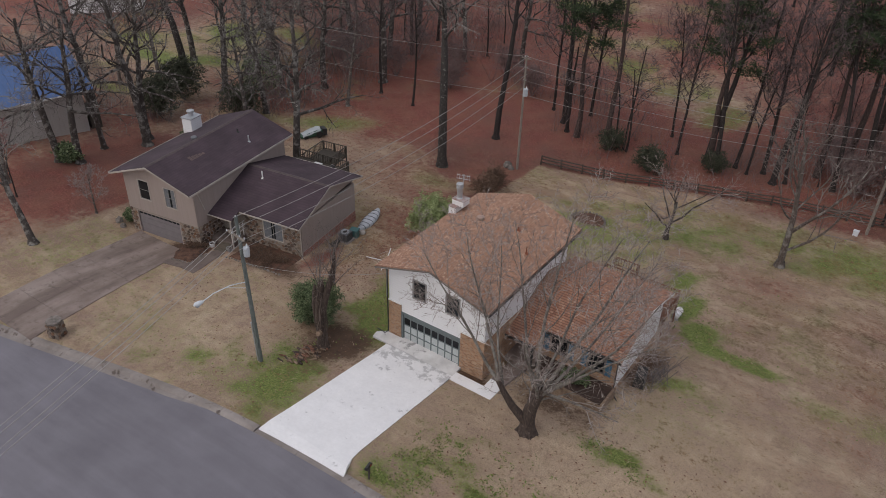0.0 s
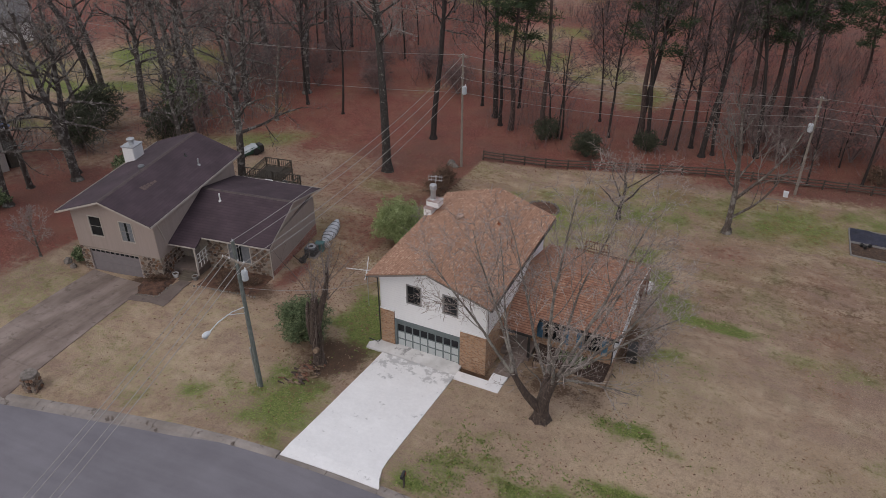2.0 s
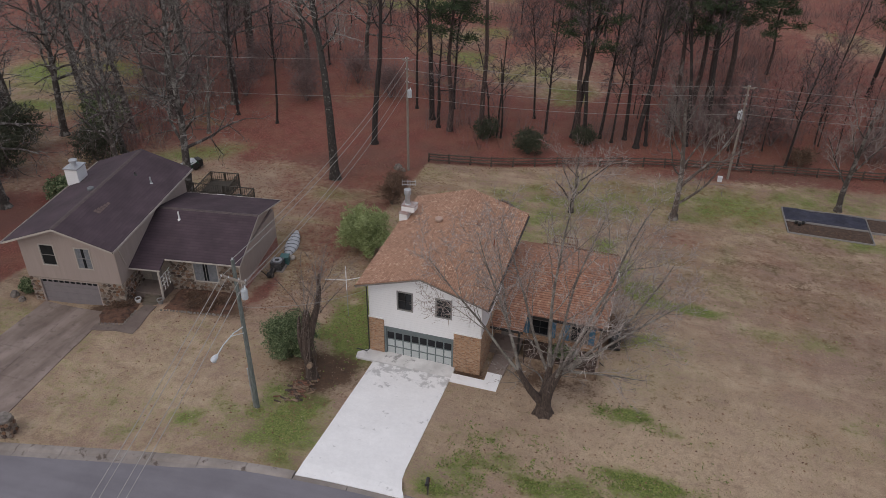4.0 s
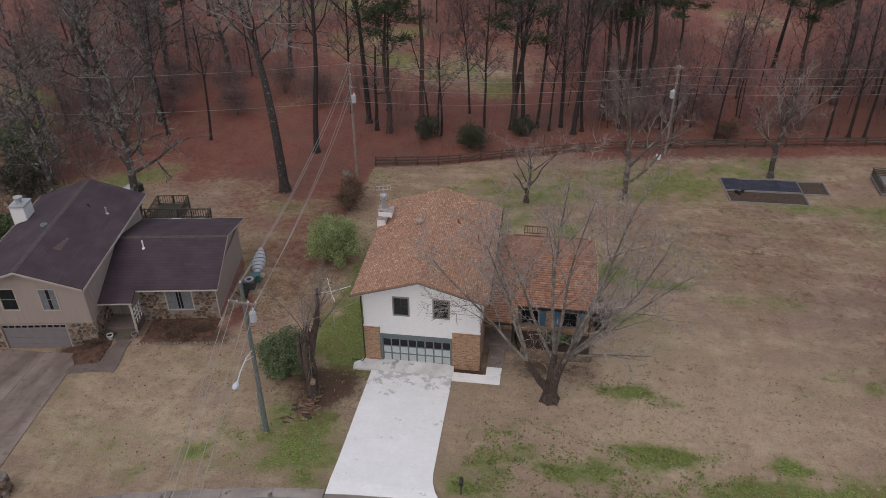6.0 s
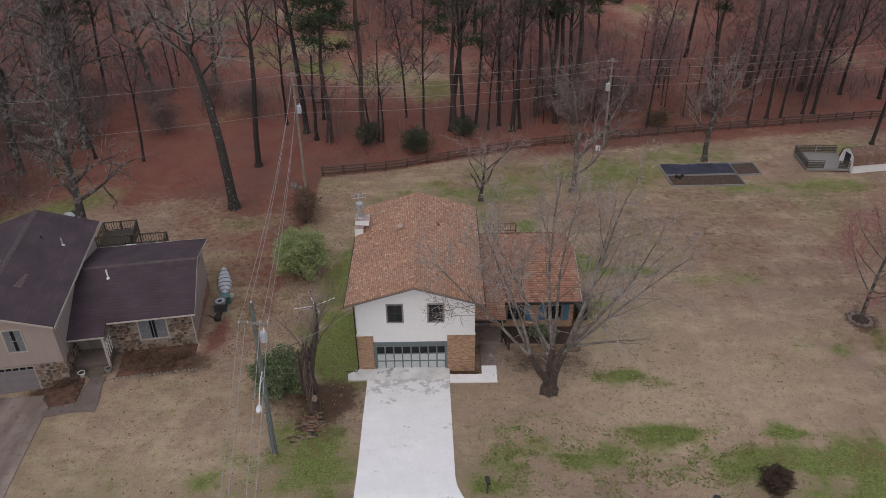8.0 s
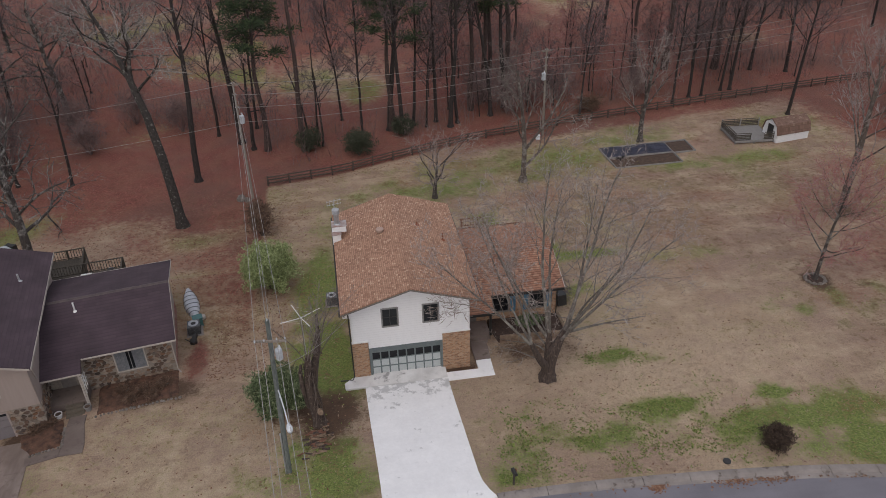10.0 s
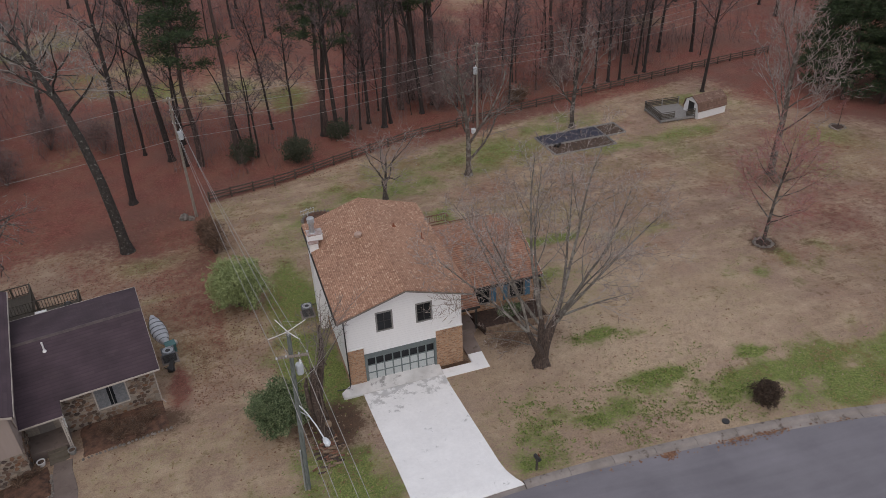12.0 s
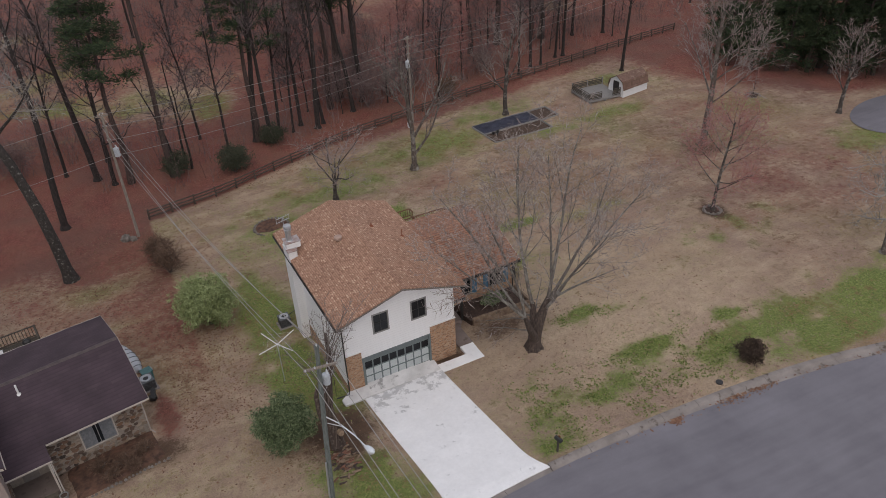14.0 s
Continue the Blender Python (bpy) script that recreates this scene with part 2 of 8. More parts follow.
M_GROUND = ground_material()
M_ASPHALT = asphalt_material()
M_DRIVE = concrete("new_concrete", (0.745, 0.735, 0.74), (0.83, 0.82, 0.825), (0.5, 0.49, 0.49), 0.25)
def damp_concrete():
    m, n, l, bs = material("new_concrete_damp_end", 0.85)
    v = objvec(n)
    sep = n.new("ShaderNodeSeparateXYZ")
    l.new(v, sep.inputs[0])
    big = noise_tex(n, l, 0.6, 7, v, 0.65)
    c = ramp(n, l, big, (0.3, (0.74, 0.73, 0.735)), (0.7, (0.83, 0.82, 0.825)))
    near = n.new("ShaderNodeMapRange")
    l.new(sep.outputs[1], near.inputs[0])
    for k, q in enumerate((-4.4, -1.2, 0.0, 0.16)):
        near.inputs[k + 1].default_value = q
    ad = n.new("ShaderNodeMath")
    l.new(noise_tex(n, l, 1.5, 7, v, 0.68), ad.inputs[0])
    l.new(near.outputs[0], ad.inputs[1])
    c = mixc(n, l, ramp(n, l, ad.outputs[0], (0.62, grey(0)), (0.69, grey(0.6))), c, (0.33, 0.325, 0.33))
    fine = noise_tex(n, l, 50, 3, v)
    c = mixc(n, l, 0.2, c, ramp(n, l, fine, (0.3, grey(0.7)), (0.7, grey(1.1))), "MULTIPLY")
    faint = noise_tex(n, l, 4, 4, v)
    c = mixc(n, l, 0.25, c, ramp(n, l, faint, (0.3, grey(0.8)), (0.7, grey(1.05))), "MULTIPLY")
    l.new(c, bs.inputs["Base Color"])
    bump(n, l, bs, fine, 0.2, 0.005)
    return m


M_DRIVE_DAMP = damp_concrete()
M_APRON = concrete("damp_concrete", (0.45, 0.435, 0.43), (0.70, 0.685, 0.68), (0.25, 0.24, 0.24), 0.85)
M_OLDCONC = concrete("old_concrete", (0.165, 0.124, 0.107), (0.25, 0.20, 0.178), (0.105, 0.075, 0.061), 0.6)
def tyre_stained():
    """Old drive concrete with long dark bands where cars stood."""
    m, n, l, bs = material("tyre_stained_concrete", 0.88)
    v = objvec(n)
    c = ramp(n, l, noise_tex(n, l, 0.5, 7, v, 0.65), (0.3, (0.175, 0.132, 0.113)), (0.7, (0.27, 0.217, 0.192)))
    band = noise_tex(n, l, 0.55, 5, mapped(n, l, v, (1.0, 0.22, 1)), 0.55)
    c = mixc(n, l, ramp(n, l, band, (0.46, grey(0)), (0.6, grey(0.75))), c, (0.12, 0.088, 0.074))
    c = mixc(n, l, ramp(n, l, band, (0.36, grey(0.5)), (0.45, grey(0))), c, (0.31, 0.255, 0.228))
    spot = noise_tex(n, l, 1.6, 6, v, 0.65)
    c = mixc(n, l, ramp(n, l, spot, (0.56, grey(0)), (0.66, grey(0.55))), c, (0.10, 0.075, 0.062))
    fine = noise_tex(n, l, 40, 3, v)
    c = mixc(n, l, 0.25, c, ramp(n, l, fine, (0.3, grey(0.7)), (0.7, grey(1.15))), "MULTIPLY")
    l.new(c, bs.inputs["Base Color"])
    bump(n, l, bs, fine, 0.25, 0.006)
    return m


M_OLDDRIVE = tyre_stained()
M_WALK = concrete("brown_walk_concrete", (0.115, 0.085, 0.074), (0.175, 0.138, 0.122), (0.075, 0.052, 0.043), 0.6)
M_KERB = concrete("kerb_concrete", (0.165, 0.14, 0.127), (0.285, 0.252, 0.234), (0.07, 0.05, 0.04), 0.85)
M_ROOF_A_Y = shingles("brown_shingles", ((0.27, 0.142, 0.092), (0.385, 0.222, 0.15), (0.52, 0.345, 0.24)), 1, 0.45, 0.2, 0.14, 0.1, 0.25)
M_ROOF_A_X = shingles("brown_shingles_wing", ((0.27, 0.125, 0.08), (0.36, 0.183, 0.12), (0.45, 0.27, 0.185)), 0, 0.45, 0.24, 0.2, 0.1, 0.75)
M_ROOF_B_Y = shingles("dark_shingles", ((0.056, 0.036, 0.047), (0.062, 0.040, 0.051), (0.068, 0.045, 0.056)), 1, 1.0, 0.9, 0.24, 0.3, 0.12)
M_ROOF_B_X = shingles("dark_shingles_wing", ((0.054, 0.034, 0.044), (0.060, 0.038, 0.049), (0.066, 0.043, 0.053)), 0, 1.0, 0.9, 0.26, 0.3, 0.28)
M_ROOF_SHED = shingles("faded_brown_shingles", ((0.15, 0.088, 0.066), (0.19, 0.115, 0.088), (0.25, 0.17, 0.135)), 0, 0.5)
M_ROOF_FAR = shingles("grey_shingles", ((0.13, 0.125, 0.13), (0.17, 0.165, 0.17), (0.22, 0.21, 0.215)), 0, 0.5)
M_ROOF_C = plain("blue_metal_roof", (0.055, 0.115, 0.27), (0.08, 0.15, 0.34), 0.5, 20, 0.45, 0.0, 0.05)
M_BRICK = bricks("brown_brick", (0.20, 0.095, 0.052), (0.38, 0.205, 0.11), (0.36, 0.29, 0.22))
M_BRICK_RED = bricks("red_brick", (0.22, 0.075, 0.055), (0.33, 0.13, 0.095), (0.36, 0.26, 0.23))
M_WHITE = siding("white_lap_siding", (0.72, 0.715, 0.725), (0.77, 0.765, 0.775))
M_BEIGE = siding("beige_panel_siding", (0.325, 0.262, 0.238), (0.385, 0.318, 0.29), 60)
M_WALL_C = siding("grey_siding", (0.34, 0.31, 0.29), (0.40, 0.37, 0.345), 0.2)
M_TRIM_DARK = plain("taupe_trim", (0.155, 0.135, 0.125), (0.20, 0.175, 0.16), 4)
M_TRIM_GREY = plain("grey_trim", (0.20, 0.195, 0.19), (0.27, 0.262, 0.255), 4)
M_TRIM_WHITE = plain("white_trim", (0.70, 0.69, 0.69), (0.78, 0.77, 0.77), 4)
M_TRIM_BEIGE = plain("beige_trim", (0.40, 0.355, 0.318), (0.47, 0.42, 0.38), 4)
M_BLACK = plain("black_metal", (0.018, 0.017, 0.017), (0.03, 0.028, 0.028), 4, 30, 0.5)
M_GLASS = glass("dark_window_glass", (0.012, 0.013, 0.015))
M_CURTAIN = plain("pale_curtain", (0.12, 0.125, 0.14), (0.20, 0.205, 0.22), 6, 30, 0.9)
M_DOOR_GREEN = plain("grey_green_frame", (0.115, 0.14, 0.142), (0.16, 0.185, 0.187), 4)
M_DOOR_PANEL = plain("pale_door_panel", (0.42, 0.455, 0.455), (0.52, 0.55, 0.55), 3)
M_DOOR_B = plain("beige_garage_panel", (0.175, 0.155, 0.162), (0.21, 0.186, 0.192), 2)
M_BLUE = plain("blue_shutter_paint", (0.05, 0.125, 0.20), (0.075, 0.165, 0.25), 5)
M_STONE = varied("field_stone", [(0.05, 0.036, 0.03), (0.13, 0.088, 0.066), (0.21, 0.155, 0.12), (0.16, 0.08, 0.045), (0.31, 0.25, 0.20), (0.075, 0.055, 0.05), (0.2, 0.11, 0.065)], 0.9, False, 0.5)
M_MORTAR = plain("stone_mortar", (0.20, 0.168, 0.14), (0.30, 0.255, 0.215), 6)
M_METAL = plain("galvanised_metal", (0.42, 0.43, 0.45), (0.55, 0.56, 0.58), 5, 40, 0.45, 0.6, 0.1)
M_CAP = plain("rust_stained_cap", (0.50, 0.49, 0.49), (0.22, 0.085, 0.05), 1.6, 30, 0.6, 0.1)
M_RUST = plain("rusty_metal", (0.20, 0.06, 0.03), (0.30, 0.10, 0.05), 6, 40, 0.8, 0.2)
M_POLE = bark("weathered_pole_wood", (0.15, 0.125, 0.105), (0.29, 0.25, 0.215))
M_POLE_TREATED = bark("treated_pole_wood", (0.075, 0.088, 0.082), (0.17, 0.185, 0.175))
M_PATCH = plain("faded_shingles", (0.06, 0.045, 0.048), (0.10, 0.076, 0.074), 2.5, 30, 0.9)
M_PATCH_TAN = plain("replaced_shingles", (0.075, 0.052, 0.052), (0.14, 0.095, 0.085), 5, 30, 0.9)
M_VENT = plain("brown_vent_metal", (0.34, 0.24, 0.19), (0.42, 0.30, 0.25), 5, 40, 0.6)
M_WIRE = plain("grey_cable", (0.27, 0.26, 0.25), (0.37, 0.355, 0.34), 2, 30, 0.6)
M_LAMP = plain("pale_lamp_housing", (0.62, 0.65, 0.68), (0.74, 0.77, 0.80), 5, 30, 0.35)
M_CAN = plain("blue_grey_can_paint", (0.40, 0.43, 0.47), (0.50, 0.53, 0.56), 5, 30, 0.45)
M_FENCE = bark("dark_fence_wood", (0.04, 0.03, 0.026), (0.10, 0.075, 0.062))
M_DECK = bark("brown_deck_wood", (0.12, 0.052, 0.032), (0.21, 0.105, 0.066))
M_DECK_OLD = bark("old_deck_wood", (0.04, 0.034, 0.027), (0.095, 0.08, 0.065))
M_DECK_GREY = bark("silvered_deck_wood", (0.17, 0.16, 0.155), (0.28, 0.265, 0.255))
M_BARK = bark("grey_brown_bark", (0.055, 0.042, 0.036), (0.15, 0.122, 0.105), (0.25, 0.235, 0.215))
M_BARK_DARK = bark("dark_bark", (0.012, 0.009, 0.009), (0.05, 0.038, 0.035))
M_BARK_OAK = bark("spotted_oak_bark", (0.012, 0.01, 0.009), (0.055, 0.045, 0.04), (0.22, 0.21, 0.19), 0.57)
M_BARK_SNAG = bark("rotten_trunk_bark", (0.028, 0.019, 0.015), (0.095, 0.066, 0.054), (0.15, 0.122, 0.105), 0.56)
M_BARK_LIMB = bark("lichened_bark", (0.03, 0.024, 0.021), (0.085, 0.07, 0.063), (0.25, 0.235, 0.215))
M_BARK_PINE = bark("pine_bark", (0.024, 0.015, 0.014), (0.10, 0.068, 0.06))
M_TWIG = varied("grey_brown_twigs", [(0.10, 0.078, 0.07), (0.17, 0.14, 0.128), (0.23, 0.195, 0.18)])
M_BARK_YARD = bark("furrowed_bark", (0.026, 0.018, 0.015), (0.105, 0.076, 0.063), (0.19, 0.155, 0.135), 0.6)
M_BARK_GREY = bark("smooth_grey_bark", (0.06, 0.05, 0.043), (0.19, 0.165, 0.146), (0.25, 0.236, 0.21))
M_TWIG_YARD = varied("budded_twigs", [(0.16, 0.115, 0.10), (0.27, 0.225, 0.205), (0.40, 0.36, 0.33)])
M_TWIG_DARK = varied("purple_brown_twigs", [(0.05, 0.035, 0.037), (0.105, 0.078, 0.078), (0.185, 0.145, 0.145)])
M_TWIG_UNDER = varied("undergrowth_twigs", [(0.11, 0.07, 0.066), (0.165, 0.112, 0.107), (0.225, 0.165, 0.158)])
M_TWIG_VINE = varied("dead_vine_stems", [(0.05, 0.034, 0.026), (0.10, 0.072, 0.058), (0.17, 0.135, 0.115)])
M_TWIG_BROWN = varied("brown_dead_twigs", [(0.07, 0.04, 0.028), (0.13, 0.078, 0.052), (0.20, 0.13, 0.09)])
M_TWIG_PALE = varied("pale_twigs", [(0.11, 0.096, 0.088), (0.21, 0.19, 0.175), (0.37, 0.35, 0.325)])
M_TWIG_OLD = varied("lichened_twigs", [(0.06, 0.05, 0.046), (0.12, 0.105, 0.097), (0.32, 0.30, 0.275)])
M_TWIG_SOFT = varied("rosy_grey_twigs", [(0.19, 0.135, 0.125), (0.27, 0.215, 0.20), (0.34, 0.29, 0.27)])
M_TWIG_RED = varied("red_budded_twigs", [(0.25, 0.155, 0.145), (0.34, 0.115, 0.105), (0.33, 0.24, 0.225)])
M_NEEDLE = varied("pine_needles", [(0.010, 0.020, 0.008), (0.026, 0.044, 0.016), (0.056, 0.08, 0.03)])
M_LEAF = varied("evergreen_leaves", [(0.035, 0.055, 0.022), (0.10, 0.14, 0.062), (0.27, 0.31, 0.17)])
M_NEEDLE_SHRUB = varied("dull_green_leaves", [(0.03, 0.036, 0.02), (0.055, 0.062, 0.036), (0.09, 0.092, 0.06)])
M_LEAF_LIGHT = varied("light_green_leaves", [(0.11, 0.14, 0.05), (0.245, 0.295, 0.118), (0.42, 0.47, 0.235)])
M_LEAF_DARKRED = varied("dark_red_leaves", [(0.028, 0.018, 0.012), (0.055, 0.034, 0.023), (0.10, 0.066, 0.046)])
M_LEAF_DRY = varied("dry_leaves", [(0.11, 0.052, 0.033), (0.185, 0.092, 0.056), (0.28, 0.165, 0.105)])
M_WEED = varied("lawn_weeds", [(0.07, 0.105, 0.025), (0.16, 0.215, 0.05), (0.30, 0.335, 0.105)])
M_STRAW = varied("dry_grass", [(0.24, 0.17, 0.115), (0.32, 0.24, 0.16), (0.42, 0.33, 0.225)])
M_TARP = plain("dark_blue_tarp", (0.012, 0.013, 0.026), (0.045, 0.046, 0.075), 1.2, 20, 0.5, 0, 0.5, 0.05)
M_SOIL = plain("garden_soil", (0.05, 0.032, 0.024), (0.11, 0.07, 0.05), 3, 25, 0.95, 0, 0.8, 0.05)
M_MULCH = plain("bark_mulch", (0.035, 0.022, 0.018), (0.085, 0.05, 0.036), 6, 30, 0.95, 0, 0.9, 0.05)
M_LEAF_BED = plain("leafy_mulch", (0.04, 0.022, 0.015), (0.17, 0.085, 0.055), 2.2, 18, 0.95, 0, 0.9, 0.06)
M_LOG = plain("cut_wood", (0.12, 0.075, 0.05), (0.30, 0.215, 0.15), 3, 30, 0.9)
M_LOG_RED = plain("red_brown_split_wood", (0.10, 0.045, 0.03), (0.24, 0.115, 0.075), 4, 30, 0.9)
M_STEP = concrete("dark_brown_concrete", (0.085, 0.07, 0.052), (0.14, 0.115, 0.09), (0.05, 0.04, 0.03), 0.6)
M_BOAT = plain("white_boat_hull", (0.44, 0.455, 0.485), (0.56, 0.57, 0.60), 3, 30, 0.4)
M_TEAL = plain("teal_plastic", (0.05, 0.13, 0.13), (0.08, 0.19, 0.185), 4, 30, 0.5)
M_TRACTOR = plain("dark_green_paint", (0.018, 0.06, 0.035), (0.035, 0.10, 0.06), 4, 30, 0.45)
M_SHEET = plain("white_plastic_sheet", (0.36, 0.39, 0.41), (0.50, 0.53, 0.55), 2.5, 20, 0.5)
M_GREY = plain("grey_plastic", (0.10, 0.105, 0.115), (0.16, 0.165, 0.175), 4, 30, 0.55)
M_ROCK = plain("rough_rock", (0.10, 0.085, 0.075), (0.27, 0.235, 0.21), 3, 12, 0.9, 0, 0.9, 0.1)

# ---- building helpers ----
class Shape:
    """Collects solid pieces into one mesh."""

    def __init__(self):
        self.v, self.f = [], []

    def add(self, verts, faces):
        k = len(self.v)
        self.v.extend([tuple(p) for p in verts])
        self.f.extend([tuple(i + k for i in q) for q in faces])
        return self

    def box(self, x0, x1, y0, y1, z0, z1):
        p = [(x, y, z) for z in (z0, z1) for y in (y0, y1) for x in (x0, x1)]
        return self.add(p, [(0, 2, 3, 1), (4, 5, 7, 6), (0, 1, 5, 4), (2, 6, 7, 3), (0, 4, 6, 2), (1, 3, 7, 5)])

    def prism(self, poly, off):
        """A polygon of 3D points, pushed along off."""
        n = len(poly)
        q = [Vector(p) + Vector(off) for p in poly]
        faces = [tuple(range(n))[::-1], tuple(range(n, 2 * n))]
        faces += [(i, (i + 1) % n, n + (i + 1) % n, n + i) for i in range(n)]
        return self.add(list(poly) + q, faces)

    def tube(self, pts, radii, sides=8, caps=True):
        pts = [Vector(p) for p in pts]
        k = len(self.v)
        ref = None
        for i, p in enumerate(pts):
            d = (pts[min(i + 1, len(pts) - 1)] - pts[max(i - 1, 0)]).normalized()
            if ref is None:
                ref = d.orthogonal().normalized()
            a = (ref - d * ref.dot(d)).normalized()
            ref = a
            b = d.cross(a)
            r = radii[i] if isinstance(radii, (list, tuple)) else radii
            for j in range(sides):
                t = 2 * math.pi * j / sides
                self.v.append(tuple(p + (a * math.cos(t) + b * math.sin(t)) * r))
        for i in range(len(pts) - 1):
            for j in range(sides):
                m = (j + 1) % sides
                self.f.append((k + i * sides + j, k + i * sides + m, k + (i + 1) * sides + m, k + (i + 1) * sides + j))
        if caps:
            self.f.append(tuple(k + j for j in range(sides))[::-1])
            self.f.append(tuple(k + (len(pts) - 1) * sides + j for j in range(sides)))
        return self

    def beam(self, p, q, w, h):
        """A square-sawn bar from p to q."""
        p, q = Vector(p), Vector(q)
        d = (q - p).normalized()
        a = d.cross(Vector((0, 0, 1)))
        a = a.normalized() if a.length > 1e-4 else Vector((1, 0, 0))
        b = a.cross(d)
        c = [p + a * sx * w / 2 + b * sz * h / 2 for sx, sz in ((-1, -1), (1, -1), (1, 1), (-1, 1))]
        return self.prism(c, q - p)

    def lathe(self, centre, profile, sides=16):
        c = Vector(centre)
        pts = [c + Vector((0, 0, z)) for _, z in profile]
        k = len(self.v)
        for (r, z) in profile:
            for j in range(sides):
                t = 2 * math.pi * j / sides
                self.v.append((c.x + r * math.cos(t), c.y + r * math.sin(t), c.z + z))
        for i in range(len(pts) - 1):
            for j in range(sides):
                m = (j + 1) % sides
                self.f.append((k + i * sides + j, k + i * sides + m, k + (i + 1) * sides + m, k + (i + 1) * sides + j))
        self.f.append(tuple(k + j for j in range(sides))[::-1])
        self.f.append(tuple(k + (len(pts) - 1) * sides + j for j in range(sides)))
        return self

    def wall_x(self, y, t, x0, x1, z0, z1, holes=()):
        """A wall along x, from y to y + t, with openings (x0, x1, z0, z1)."""
        xs = sorted({x0, x1, *[h[0] for h in holes], *[h[1] for h in holes]})
        for a, b in zip(xs, xs[1:]):
            cut = sorted([h for h in holes if h[0] < (a + b) / 2 < h[1]], key=lambda h: h[2])
            z = z0
            for h in cut:
                self.box(a, b, y, y + t, z, h[2])
                z = h[3]
            self.box(a, b, y, y + t, z, z1)
        return self

    def mesh(self, name, mat, smooth=False):
        me = bpy.data.meshes.new(name)
        me.from_pydata(self.v, [], self.f)
        me.validate()
        me.materials.append(mat)
        if smooth:
            me.polygons.foreach_set("use_smooth", [True] * len(me.polygons))
        me.update()
        return me


def part(name, shape, mat, parent, label="", smooth=False, kind=""):
    me = shape if isinstance(shape, bpy.types.Mesh) else shape.mesh(name, mat, smooth)
    ob = new(name, me)
    ob.parent = parent
    return tagged(ob, label, "", "", kind)


def thing(name, label, category, at=(0, 0, 0), rz=0.0, group="", kind=""):
    ob = new(name)
    ob.matrix_world = pose(*at, 0, 0, rz)
    return tagged(ob, label, category, group, kind)


def solid(name, shape, mat, label, category, group="", kind="", at=(0, 0, 0), rz=0.0, smooth=False):
    """A thing of one mesh."""
    ob = new(name, shape.mesh(name, mat, smooth))
    ob.matrix_world = pose(*at, 0, 0, rz)
    return tagged(ob, label, category, group, kind)


# ---- terrain ----
KERB_X = (-130, -60, -45, -30, -19, -15, -10.5, -6, -1.5, 2, 5.5, 8.7, 12.5, 17.5, 22.5, 27.5, 33.5, 40, 50, 60, 75, 130)
KERB_Y = (-40, -24.8, -21.5, -18.4, -16.15, -15.45, -14.8, -14.32, -14.0, -13.78, -13.5, -13.22, -13.03, -12.9, -13.05, -13.45, -14.5, -16.1, -19, -22.2, -27.5, -47)


def kerb_y(x):
    """The kerb's line, gently bent round the house."""
    return float(np.mean(np.interp((x - 3.0, x - 1.5, x, x + 1.5, x + 3.0), KERB_X, KERB_Y)))


def height(x, y):
    """The ground: it falls from the road to the back, and dips before the neighbour's garage."""
    f = 0.135 * math.exp(-((x - 1) / 14) ** 2) + 0.03 * (1 if x < 0 else math.exp(-(x / 25) ** 2))
    side = 0.02 * max(0, min(x, 40) - 12)
    if y < -1.5:
        d = -y - 1.5
        if d > 13:
            d = 13 + (min(d, 60) - 13) * 0.15
        z = f * d - side
    else:
        s = y + 1.5
        z = -0.085 * s if s < 36 else -3.06 - 0.004 * (min(s, 200) - 36)
        z -= side * max(0, 1 - s / 30)
    return z - 0.75 * math.exp(-((x + 28) / 7) ** 2 - ((y - 1) / 8) ** 2)


FENCE = [(-8.9, 37.8), (-0.5, 39.2), (6.5, 41.8), (17.0, 45.2), (31.5, 47.8), (46.0, 50.0), (58.0, 51.8), (72.0, 53.5), (90.0, 55.0)]


def fence_y(x):
    return float(np.interp(x, [p[0] for p in FENCE], [p[1] for p in FENCE]))


def spaced(spans):
    out = []
    for a, b, s in spans:
        out += list(np.arange(a, b, s))
    return out + [spans[-1][1]]


def blob(x, y, cx, cy, rx, ry):
    return math.exp(-((x - cx) / rx) ** 2 - ((y - cy) / ry) ** 2)


